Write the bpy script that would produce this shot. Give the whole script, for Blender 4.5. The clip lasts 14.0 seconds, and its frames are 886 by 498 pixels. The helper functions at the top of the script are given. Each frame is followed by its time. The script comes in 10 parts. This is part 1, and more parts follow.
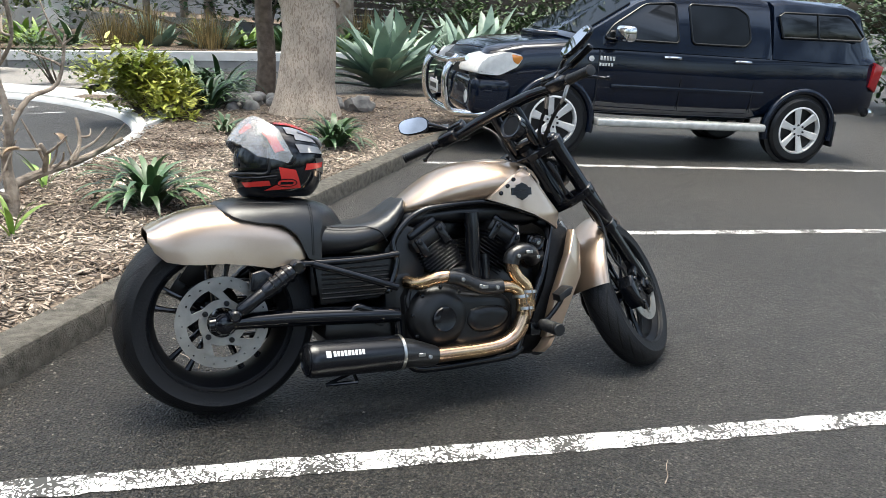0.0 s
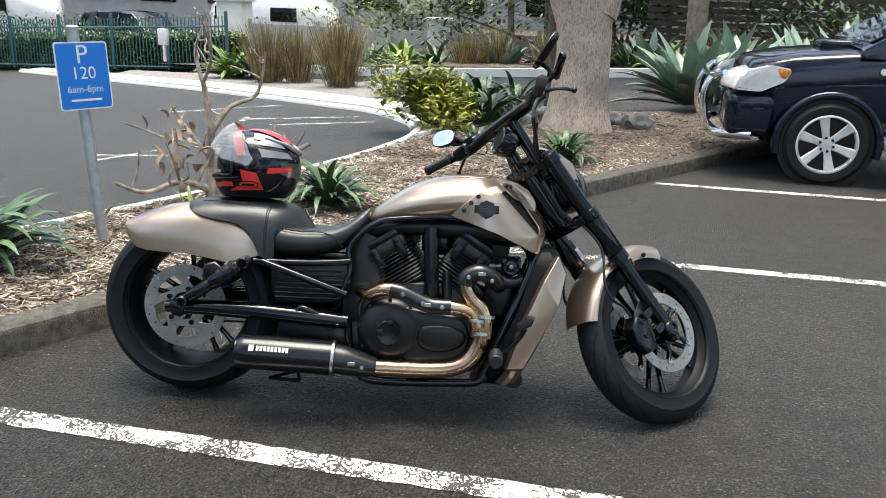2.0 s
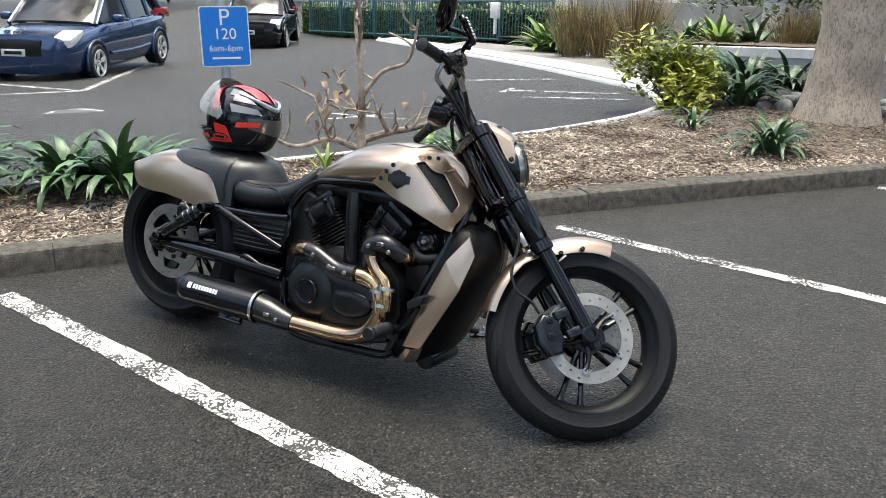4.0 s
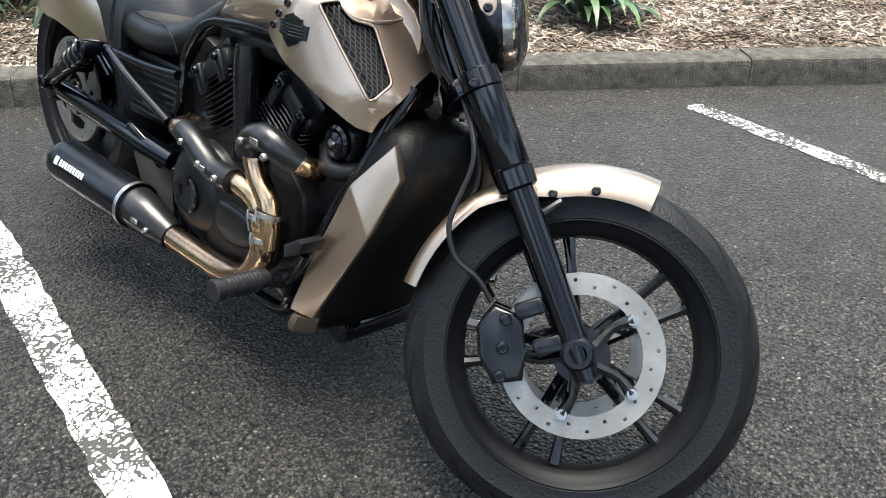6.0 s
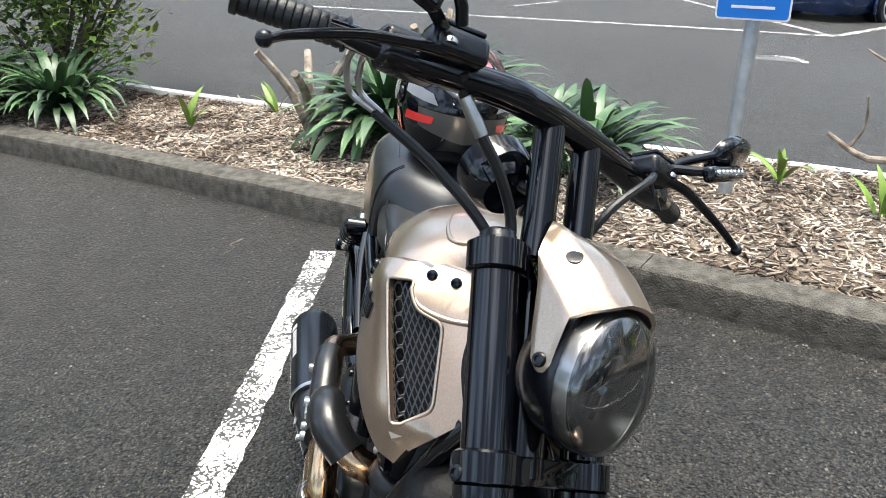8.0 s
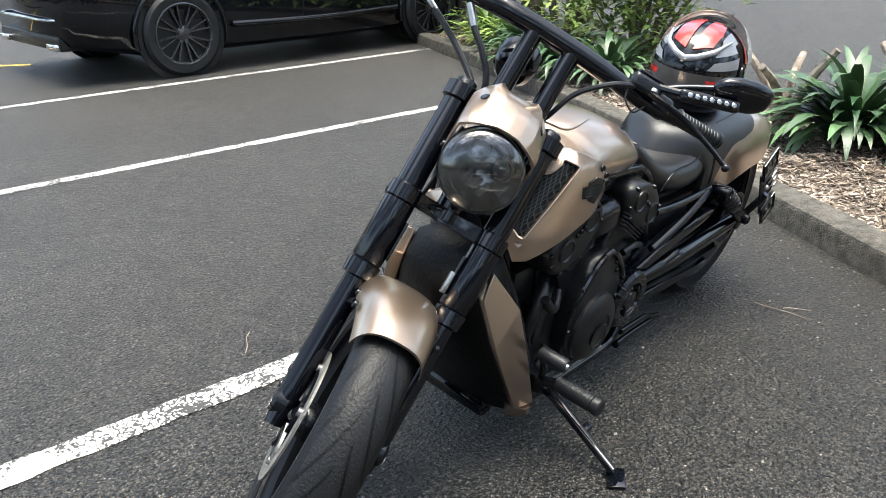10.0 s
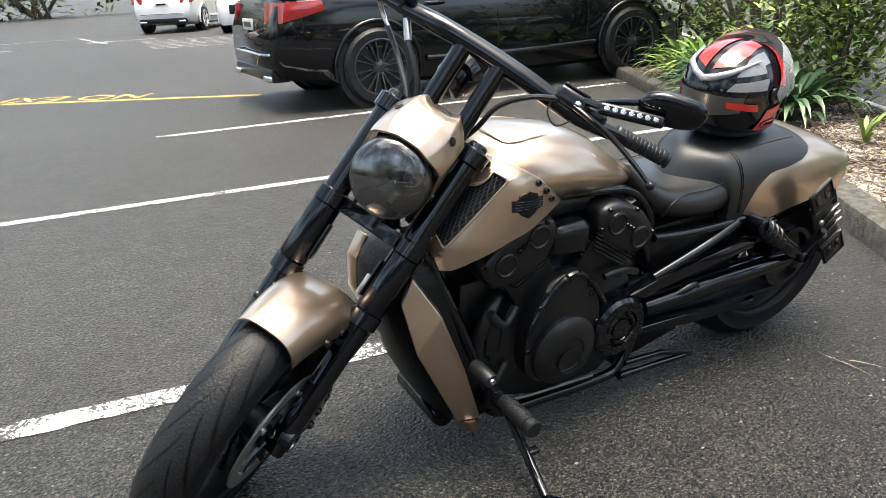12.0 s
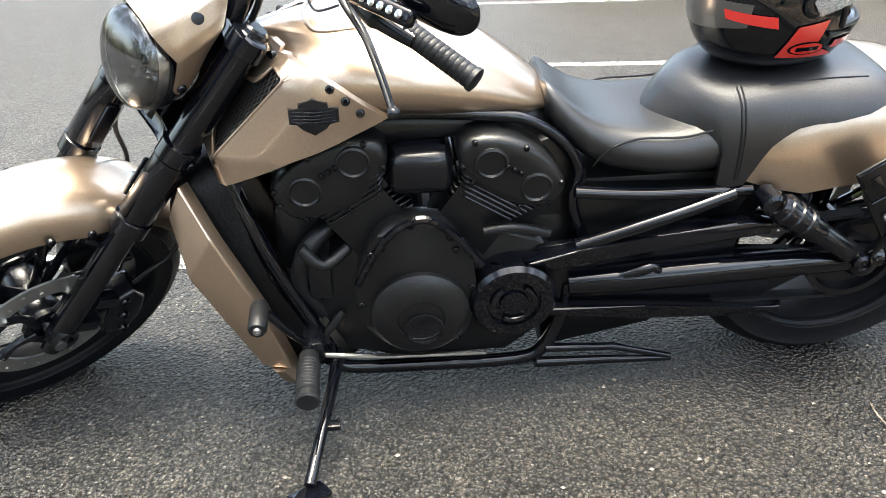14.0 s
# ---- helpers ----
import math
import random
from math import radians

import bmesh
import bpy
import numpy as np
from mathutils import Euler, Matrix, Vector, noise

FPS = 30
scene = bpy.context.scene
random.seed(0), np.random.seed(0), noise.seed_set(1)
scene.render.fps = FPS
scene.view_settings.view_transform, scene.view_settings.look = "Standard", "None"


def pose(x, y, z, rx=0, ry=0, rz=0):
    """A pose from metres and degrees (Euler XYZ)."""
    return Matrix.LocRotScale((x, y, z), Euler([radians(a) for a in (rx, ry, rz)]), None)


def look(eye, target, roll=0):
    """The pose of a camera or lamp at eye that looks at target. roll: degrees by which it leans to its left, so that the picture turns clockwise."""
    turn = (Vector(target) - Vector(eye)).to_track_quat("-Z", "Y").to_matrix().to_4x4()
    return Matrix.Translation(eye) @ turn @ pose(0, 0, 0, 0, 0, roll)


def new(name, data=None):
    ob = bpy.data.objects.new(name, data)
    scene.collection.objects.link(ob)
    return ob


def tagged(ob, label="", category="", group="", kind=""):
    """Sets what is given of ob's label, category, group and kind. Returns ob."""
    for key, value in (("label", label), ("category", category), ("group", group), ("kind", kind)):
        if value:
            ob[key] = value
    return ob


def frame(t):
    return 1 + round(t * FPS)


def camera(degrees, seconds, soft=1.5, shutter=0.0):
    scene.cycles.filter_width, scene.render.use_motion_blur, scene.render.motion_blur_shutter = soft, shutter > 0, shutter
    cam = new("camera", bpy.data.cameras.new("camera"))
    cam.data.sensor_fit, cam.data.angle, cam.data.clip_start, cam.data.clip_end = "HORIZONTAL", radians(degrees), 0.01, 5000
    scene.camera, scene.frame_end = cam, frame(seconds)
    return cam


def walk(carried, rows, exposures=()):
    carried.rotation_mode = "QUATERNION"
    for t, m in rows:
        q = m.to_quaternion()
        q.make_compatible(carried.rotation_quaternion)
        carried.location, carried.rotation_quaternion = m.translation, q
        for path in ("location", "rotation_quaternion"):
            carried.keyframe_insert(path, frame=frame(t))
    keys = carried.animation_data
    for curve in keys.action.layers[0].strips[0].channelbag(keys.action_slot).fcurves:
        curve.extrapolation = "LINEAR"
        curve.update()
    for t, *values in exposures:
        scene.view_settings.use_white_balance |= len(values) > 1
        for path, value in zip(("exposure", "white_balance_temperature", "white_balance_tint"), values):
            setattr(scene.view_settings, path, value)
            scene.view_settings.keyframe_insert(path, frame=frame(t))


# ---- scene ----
# camera
cam = camera(56.4, 14.0, 0.6)
PATH = [
    (0, (-0.037, -2.233, 1.406), (0.524, -0.403, 0.827), 4.4),
    (0.5, (0.301, -2.147, 1.423), (0.653, -0.265, 0.846), 3.6),
    (1, (0.693, -2.236, 1.446), (0.783, -0.329, 0.851), 3.9),
    (1.5, (1.067, -2.236, 1.451), (0.911, -0.336, 0.846), 3.3),
    (2, (1.482, -2.207, 1.458), (1.106, -0.334, 0.867), 1.9),
    (2.2, (1.678, -2.207, 1.445), (1.207, -0.356, 0.855), 1.4),
    (4.3, (2.816, -1.335, 1.446), (1.632, 0.117, 0.745), 1.3),
    (4.5, (2.807, -1.205, 1.413), (1.597, 0.209, 0.681), 1.3),
    (5, (2.733, -0.863, 1.371), (1.476, 0.459, 0.551), 1.4),
    (5.5, (2.615, -0.504, 1.295), (1.294, 0.673, 0.363), 0.8),
    (6, (2.482, -0.213, 1.217), (1.135, 0.839, 0.179), 1.2),
    (6.5, (2.281, 0.005, 1.252), (0.816, 0.918, 0.241), 0.8),
    (7, (2.143, 0.206, 1.298), (0.482, 0.893, 0.421), -0.3),
    (7.5, (2.039, 0.471, 1.334), (0.222, 0.757, 0.548), -1.1),
    (8, (2.172, 0.699, 1.312), (0.344, 0.567, 0.512), -1.1),
    (8.5, (2.341, 0.964, 1.29), (0.628, 0.422, 0.41), -1.4),
    (9, (2.403, 1.323, 1.272), (0.857, 0.36, 0.445), -1.4),
    (9.2, (2.453, 1.47, 1.273), (0.982, 0.378, 0.47), -1.1),
    (11.3, (2.318, 2.412, 1.183), (1.389, 0.772, 0.515), -3.2),
    (11.5, (2.204, 2.411, 1.188), (1.319, 0.743, 0.528), -3.4),
    (12, (1.89, 2.432, 1.173), (1.162, 0.677, 0.546), -3.2),
    (12.5, (1.577, 2.457, 1.242), (1.058, 0.629, 0.618), -3.1),
    (13, (1.274, 2.412, 1.194), (0.917, 0.576, 0.487), -2.1),
    (13.5, (1.003, 2.349, 1.154), (0.837, 0.517, 0.37), -2.3),
    (14, (0.755, 2.201, 1.053), (0.851, 0.389, 0.213), -1.8),
]
# stops by which the phone brightens its picture as the view fills with dark paint
# and the kelvin of its white balance
EXPOSURES = [(0, 1.32, 6440), (2, 1.2, 6460), (4.5, 1.18, 6500), (5, 1.22, 6480), (5.5, 1.38, 6460), (6, 1.6, 6440), (6.5, 1.6, 6380), (7, 1.52, 6400), (8.5, 1.46, 6360), (9, 1.62, 6320), (11.5, 1.7, 6740), (12.5, 1.66, 6860), (13, 1.74, 6900), (13.5, 2.02, 6920), (14, 2.58, 6880)]
walk(cam, [(t, look(eye, target, roll)) for t, eye, target, roll in PATH],
     [(t, stops, kelvin, 2) for t, stops, kelvin in EXPOSURES])

# world, sun, exposure
SUN_ELEV, SUN_AZ = radians(86), radians(330)   # azimuth from +y, clockwise
world = bpy.data.worlds.new("sky")
scene.world = world
world.use_nodes = True
wn = world.node_tree.nodes
sky = wn.new("ShaderNodeTexSky")
sky.sky_type, sky.sun_disc = "NISHITA", False
sky.sun_elevation, sky.sun_rotation = SUN_ELEV, SUN_AZ
sky.air_density, sky.dust_density, sky.ozone_density = 1.0, 7.0, 1.0
# broken cloud over the whole sky
wl = world.node_tree.links
sky_co, cloud, cloud_map, cloud_mix = wn.new("ShaderNodeTexCoord"), wn.new("ShaderNodeTexNoise"), wn.new("ShaderNodeMapRange"), wn.new("ShaderNodeMix")
cloud.inputs["Scale"].default_value, cloud.inputs["Detail"].default_value, cloud.inputs["Roughness"].default_value = 3.2, 7, 0.55
cloud_map.inputs["From Min"].default_value, cloud_map.inputs["From Max"].default_value = 0.42, 0.6
cloud_map.inputs["To Min"].default_value, cloud_map.inputs["To Max"].default_value = 0.4, 1.95
cloud_mix.data_type, cloud_mix.blend_type = "RGBA", "MULTIPLY"
cloud_mix.inputs["Factor"].default_value = 1.0
wl.new(sky_co.outputs["Generated"], cloud.inputs["Vector"])
wl.new(cloud.outputs["Fac"], cloud_map.inputs["Value"])
wl.new(sky.outputs[0], cloud_mix.inputs["A"])
wl.new(cloud_map.outputs["Result"], cloud_mix.inputs["B"])
wl.new(cloud_mix.outputs["Result"], wn["Background"].inputs[0])
wn["Background"].inputs[1].default_value = 0.13
sun = new("sun", bpy.data.lights.new("sun", "SUN"))
sun.data.energy, sun.data.angle, sun.data.color = 1.3, radians(32), (1.0, 0.98, 0.94)
sun_dir = Vector((math.sin(SUN_AZ) * math.cos(SUN_ELEV), math.cos(SUN_AZ) * math.cos(SUN_ELEV), math.sin(SUN_ELEV)))
sun.matrix_world = look(sun_dir * 50, (0, 0, 0))


# materials
def mat(name, color, rough=0.5, metal=0.0, color2=None, scale=8.0, bump=0.0, bump_scale=60.0, coat=0.0, spread=(0.35, 0.65), rough2=None, detail=6.0, spec=0.5, island=0.0, single=0.0):
    """A surface with two colours mixed by noise, a fine relief and, if wanted, a clear coat."""
    m = bpy.data.materials.new(name)
    m.use_nodes = True
    n, l = m.node_tree.nodes, m.node_tree.links
    b = n["Principled BSDF"]
    b.inputs["Roughness"].default_value, b.inputs["Metallic"].default_value = rough, metal
    b.inputs["Coat Weight"].default_value, b.inputs["Coat Roughness"].default_value = coat, 0.04
    b.inputs["Specular IOR Level"].default_value = spec
    b.inputs["Base Color"].default_value = (*color, 1)
    co = n.new("ShaderNodeTexCoord")
    if color2:
        t = n.new("ShaderNodeTexNoise")
        t.inputs["Scale"].default_value, t.inputs["Detail"].default_value = scale, detail
        l.new(co.outputs["Object"], t.inputs["Vector"])
        r = n.new("ShaderNodeValToRGB")
        e = r.color_ramp.elements
        e[0].position, e[0].color, e[1].position, e[1].color = spread[0], (*color, 1), spread[1], (*color2, 1)
        l.new(t.outputs["Fac"], r.inputs["Fac"])
        out = r.outputs["Color"]
        if island:
            g = n.new("ShaderNodeNewGeometry")
            h = n.new("ShaderNodeHueSaturation")
            mr = n.new("ShaderNodeMapRange")
            mr.inputs["To Min"].default_value, mr.inputs["To Max"].default_value = 1 - island, 1 + island
            l.new(g.outputs["Random Per Island"], mr.inputs["Value"])
            l.new(mr.outputs["Result"], h.inputs["Value"])
            l.new(out, h.inputs["Color"])
            out = h.outputs["Color"]
        l.new(out, b.inputs["Base Color"])
        if single:
            g = n.new("ShaderNodeObjectInfo")
            h = n.new("ShaderNodeHueSaturation")
            mr = n.new("ShaderNodeMapRange")
            mr.inputs["To Min"].default_value, mr.inputs["To Max"].default_value = 1 - single, 1 + single
            l.new(g.outputs["Random"], mr.inputs["Value"])
            l.new(mr.outputs["Result"], h.inputs["Value"])
            l.new(out, h.inputs["Color"])
            out = h.outputs["Color"]
            l.new(out, b.inputs["Base Color"])
        if rough2 is not None:
            mr2 = n.new("ShaderNodeMapRange")
            mr2.inputs["To Min"].default_value, mr2.inputs["To Max"].default_value = rough, rough2
            l.new(t.outputs["Fac"], mr2.inputs["Value"])
            l.new(mr2.outputs["Result"], b.inputs["Roughness"])
    if bump:
        t2 = n.new("ShaderNodeTexNoise")
        t2.inputs["Scale"].default_value, t2.inputs["Detail"].default_value = bump_scale, 4.0
        l.new(co.outputs["Object"], t2.inputs["Vector"])
        bp = n.new("ShaderNodeBump")
        bp.inputs["Strength"].default_value, bp.inputs["Distance"].default_value = bump, 0.01
        l.new(t2.outputs["Fac"], bp.inputs["Height"])
        l.new(bp.outputs["Normal"], b.inputs["Normal"])
    return m


def asphalt_material():
    m = bpy.data.materials.new("asphalt")
    m.use_nodes = True
    n, l = m.node_tree.nodes, m.node_tree.links
    b = n["Principled BSDF"]
    co = n.new("ShaderNodeTexCoord")
    big = n.new("ShaderNodeTexNoise")
    big.inputs["Scale"].default_value, big.inputs["Detail"].default_value, big.inputs["Roughness"].default_value = 0.45, 9, 0.6
    small = n.new("ShaderNodeTexNoise")
    small.inputs["Scale"].default_value, small.inputs["Detail"].default_value, small.inputs["Roughness"].default_value = 95, 8, 0.64
    stones = n.new("ShaderNodeTexVoronoi")
    stones.inputs["Scale"].default_value = 110
    for t in (big, small, stones):
        l.new(co.outputs["Object"], t.inputs["Vector"])
    base = n.new("ShaderNodeValToRGB")
    e = base.color_ramp.elements
    e[0].position, e[0].color, e[1].position, e[1].color = 0.32, (0.0298, 0.0272, 0.024, 1), 0.68, (0.0492, 0.0455, 0.0408, 1)
    l.new(big.outputs["Fac"], base.inputs["Fac"])
    grit = n.new("ShaderNodeValToRGB")
    g = grit.color_ramp.elements
    g[0].position, g[0].color, g[1].position, g[1].color = 0.36, (0.16, 0.16, 0.16, 1), 0.64, (2.0, 1.98, 1.94, 1)
    l.new(small.outputs["Fac"], grit.inputs["Fac"])
    mul = n.new("ShaderNodeMix")
    mul.data_type, mul.blend_type = "RGBA", "MULTIPLY"
    mul.inputs["Factor"].default_value = 1.0
    patch, patch_map, worn = n.new("ShaderNodeTexNoise"), n.new("ShaderNodeMapRange"), n.new("ShaderNodeMix")
    patch.inputs["Scale"].default_value, patch.inputs["Detail"].default_value, patch.inputs["Roughness"].default_value = 7.0, 6, 0.7
    l.new(co.outputs["Object"], patch.inputs["Vector"])
    for key, value in (("From Min", 0.32), ("From Max", 0.68), ("To Min", 0.62), ("To Max", 1.4)):
        patch_map.inputs[key].default_value = value
    l.new(patch.outputs["Fac"], patch_map.inputs["Value"])
    worn.data_type, worn.blend_type = "RGBA", "MULTIPLY"
    worn.inputs["Factor"].default_value = 1.0
    l.new(base.outputs["Color"], worn.inputs["A"])
    l.new(patch_map.outputs["Result"], worn.inputs["B"])
    l.new(worn.outputs["Result"], mul.inputs["A"])
    l.new(grit.outputs["Color"], mul.inputs["B"])
    pick = n.new("ShaderNodeValToRGB")
    p = pick.color_ramp.elements
    p[0].position, p[0].color, p[1].position, p[1].color = 0.9, (0, 0, 0, 1), 0.99, (0.9, 0.9, 0.9, 1)
    sep = n.new("ShaderNodeSeparateColor")
    l.new(stones.outputs["Color"], sep.inputs[0])
    l.new(sep.outputs[0], pick.inputs["Fac"])
    near = n.new("ShaderNodeMath")
    near.operation = "LESS_THAN"
    size = n.new("ShaderNodeMath")
    size.operation, size.inputs[1].default_value = "MULTIPLY", 0.55
    l.new(sep.outputs[1], size.inputs[0])
    l.new(stones.outputs["Distance"], near.inputs[0])
    l.new(size.outputs[0], near.inputs[1])
    both = n.new("ShaderNodeMath")
    both.operation = "MULTIPLY"
    l.new(near.outputs[0], both.inputs[0])
    l.new(pick.outputs["Color"], both.inputs[1])
    mix = n.new("ShaderNodeMix")
    mix.data_type = "RGBA"
    l.new(both.outputs[0], mix.inputs["Factor"])
    # every stone of the aggregate has its own grey, with dark binder between
    shade, stone = n.new("ShaderNodeMapRange"), n.new("ShaderNodeMix")
    for key, value in (("To Min", 0.3), ("To Max", 1.7)):
        shade.inputs[key].default_value = value
    l.new(sep.outputs[2], shade.inputs["Value"])
    binder, joint = n.new("ShaderNodeMapRange"), n.new("ShaderNodeMath")
    for key, value in (("From Min", 0.35), ("From Max", 0.75), ("To Min", 1.2), ("To Max", 0.35)):
        binder.inputs[key].default_value = value
    l.new(stones.outputs["Distance"], binder.inputs["Value"])
    joint.operation = "MULTIPLY"
    l.new(shade.outputs["Result"], joint.inputs[0])
    l.new(binder.outputs["Result"], joint.inputs[1])
    stone.data_type, stone.blend_type = "RGBA", "MULTIPLY"
    stone.inputs["Factor"].default_value = 1.0
    l.new(mul.outputs["Result"], stone.inputs["A"])
    l.new(joint.outputs[0], stone.inputs["B"])
    l.new(stone.outputs["Result"], mix.inputs["A"])
    mix.inputs["B"].default_value = (0.25, 0.238, 0.218, 1)
    # darker brown tint round the head of the bay, with a ragged edge
    spot, ragged, reach, brown_patch = n.new("ShaderNodeVectorMath"), n.new("ShaderNodeMath"), n.new("ShaderNodeMapRange"), n.new("ShaderNodeMix")
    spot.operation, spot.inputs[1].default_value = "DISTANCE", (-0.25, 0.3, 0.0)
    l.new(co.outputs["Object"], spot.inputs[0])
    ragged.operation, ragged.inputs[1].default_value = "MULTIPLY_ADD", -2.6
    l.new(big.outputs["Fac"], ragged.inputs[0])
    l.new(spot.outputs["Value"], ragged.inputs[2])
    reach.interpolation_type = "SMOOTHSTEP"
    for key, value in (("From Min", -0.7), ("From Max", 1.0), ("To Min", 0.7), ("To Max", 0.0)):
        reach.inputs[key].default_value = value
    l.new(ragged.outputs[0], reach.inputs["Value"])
    brown_patch.data_type, brown_patch.blend_type = "RGBA", "MULTIPLY"
    brown_patch.inputs["B"].default_value = (0.56, 0.52, 0.46, 1)
    l.new(reach.outputs["Result"], brown_patch.inputs["Factor"])
    l.new(mix.outputs["Result"], brown_patch.inputs["A"])
    l.new(brown_patch.outputs["Result"], b.inputs["Base Color"])
    b.inputs["Roughness"].default_value = 0.52
    b.inputs["Specular IOR Level"].default_value = 0.6
    bp = n.new("ShaderNodeBump")
    bp.inputs["Strength"].default_value, bp.inputs["Distance"].default_value = 1.0, 0.016
    l.new(stones.outputs["Distance"], bp.inputs["Height"])
    l.new(bp.outputs["Normal"], b.inputs["Normal"])
    return m


def worn_paint(name, color, wear=0.05, scale=26.0):
    """Thick road paint, broken by cracks through which the asphalt shows."""
    m = bpy.data.materials.new(name)
    m.use_nodes = True
    n, l = m.node_tree.nodes, m.node_tree.links
    b = n["Principled BSDF"]
    co = n.new("ShaderNodeTexCoord")
    nz = n.new("ShaderNodeTexNoise")
    nz.inputs["Scale"].default_value, nz.inputs["Detail"].default_value = 14, 5
    l.new(co.outputs["Object"], nz.inputs["Vector"])
    warp = n.new("ShaderNodeMix")
    warp.data_type, warp.blend_type = "RGBA", "ADD"
    warp.inputs["Factor"].default_value = 0.14
    l.new(co.outputs["Object"], warp.inputs["A"])
    l.new(nz.outputs["Color"], warp.inputs["B"])
    v = n.new("ShaderNodeTexVoronoi")
    v.feature = "DISTANCE_TO_EDGE"
    v.inputs["Scale"].default_value = scale
    l.new(warp.outputs["Result"], v.inputs["Vector"])
    big = n.new("ShaderNodeTexNoise")
    big.inputs["Scale"].default_value, big.inputs["Detail"].default_value = 5, 7
    l.new(co.outputs["Object"], big.inputs["Vector"])
    lim = n.new("ShaderNodeMapRange")
    lim.inputs["From Min"].default_value, lim.inputs["From Max"].default_value = 0.35, 0.7
    lim.inputs["To Min"].default_value, lim.inputs["To Max"].default_value = 0.0, wear * 2.4
    l.new(big.outputs["Fac"], lim.inputs["Value"])
    gt = n.new("ShaderNodeMath")
    gt.operation = "GREATER_THAN"
    l.new(v.outputs["Distance"], gt.inputs[0])
    l.new(lim.outputs["Result"], gt.inputs[1])
    mix = n.new("ShaderNodeMix")
    mix.data_type = "RGBA"
    mix.inputs["A"].default_value, mix.inputs["B"].default_value = (0.032, 0.031, 0.029, 1), (*color, 1)
    l.new(gt.outputs[0], mix.inputs["Factor"])
    l.new(mix.outputs["Result"], b.inputs["Base Color"])
    b.inputs["Roughness"].default_value = 0.65
    bp = n.new("ShaderNodeBump")
    bp.inputs["Strength"].default_value, bp.inputs["Distance"].default_value = 0.6, 0.003
    l.new(gt.outputs[0], bp.inputs["Height"])
    l.new(bp.outputs["Normal"], b.inputs["Normal"])
    return m


def glass_material(name, color=(1, 1, 1), rough=0.0, clear=0.9, ior=1.5, sheen=0.0):
    """Thin glass: mostly clear, with a sharp gloss."""
    m = bpy.data.materials.new(name)
    m.use_nodes = True
    n, l = m.node_tree.nodes, m.node_tree.links
    n.remove(n["Principled BSDF"])
    tr, gl, mx, fr = n.new("ShaderNodeBsdfTransparent"), n.new("ShaderNodeBsdfGlossy"), n.new("ShaderNodeMixShader"), n.new("ShaderNodeFresnel")
    tr.inputs[0].default_value = (*[c * clear for c in color], 1)
    gl.inputs["Roughness"].default_value = rough
    fr.inputs[0].default_value = ior
    l.new(fr.outputs[0], mx.inputs[0])
    l.new(tr.outputs[0], mx.inputs[1])
    l.new(gl.outputs[0], mx.inputs[2])
    out = mx.outputs[0]
    if sheen:                                       # white diffuse mixed in, stands in for bright sky caught on the glass
        df, m2 = n.new("ShaderNodeBsdfDiffuse"), n.new("ShaderNodeMixShader")
        df.inputs[0].default_value = (0.8, 0.8, 0.8, 1)
        m2.inputs[0].default_value = sheen
        l.new(out, m2.inputs[1])
        l.new(df.outputs[0], m2.inputs[2])
        out = m2.outputs[0]
    l.new(out, n["Material Output"].inputs[0])
    return m


ASPHALT = asphalt_material()
LINE_WHITE = worn_paint("white_line_paint", (0.74, 0.73, 0.7), 0.1, 40)
LINE_FAINT = worn_paint("old_white_line_paint", (0.62, 0.61, 0.59), 0.12, 34)
LINE_YELLOW = worn_paint("yellow_line_paint", (0.75, 0.52, 0.09), 0.05)
CONCRETE = mat("kerb_concrete", (0.038, 0.034, 0.0275), 0.9, 0, (0.122, 0.112, 0.094), 24, 0.9, 130, spread=(0.3, 0.7), detail=14)
CONCRETE_TOP = mat("pale_concrete_edging", (0.5, 0.49, 0.46), 0.8, 0, (0.7, 0.69, 0.66), 6, 0.3, 90)
WHITE_KERB = mat("white_painted_kerb", (0.68, 0.67, 0.64), 0.6, 0, (0.8, 0.8, 0.78), 2.5, 0.2, 60)
SOIL = mat("mulch_soil", (0.024, 0.016, 0.011), 0.95, 0, (0.24, 0.185, 0.137), 34, 1.0, 55, detail=10, spread=(0.36, 0.68))
CHIP = mat("bark_chip", (0.085, 0.058, 0.04), 0.9, 0, (0.46, 0.385, 0.31), 3, 0.4, 90, island=0.8)
GOLD = mat("champagne_metallic_paint", (0.44, 0.334, 0.248), 0.31, 0.92, (0.5, 0.384, 0.288), 420, coat=1.0, detail=2)
GOLD.node_tree.nodes["Principled BSDF"].inputs["Coat IOR"].default_value = 1.5
GOLD.node_tree.nodes["Principled BSDF"].inputs["Coat Roughness"].default_value = 0.03
BLACK_GLOSS = mat("gloss_black_paint", (0.0025, 0.003, 0.005), 0.04, 0)
BLACK_SATIN = mat("satin_black_metal", (0.003, 0.0036, 0.0055), 0.15, 0.0, (0.005, 0.0058, 0.008), 30, 0.03, 200, rough2=0.28, spec=0.45)
BLACK_ROUGH = mat("crinkled_black_coating", (0.005, 0.0053, 0.0061), 0.24, 0, (0.0085, 0.0089, 0.0098), 14, 0.1, 260, rough2=0.4, spec=0.42)
BLACK_PLASTIC = mat("black_plastic", (0.0032, 0.0034, 0.004), 0.3, 0, (0.006, 0.0063, 0.007), 40, 0.08, 300, spec=0.42)
LEATHER = mat("black_leather", (0.008, 0.0085, 0.0098), 0.25, 0, (0.013, 0.0138, 0.0154), 9, 0.1, 420, rough2=0.4, spec=0.62)
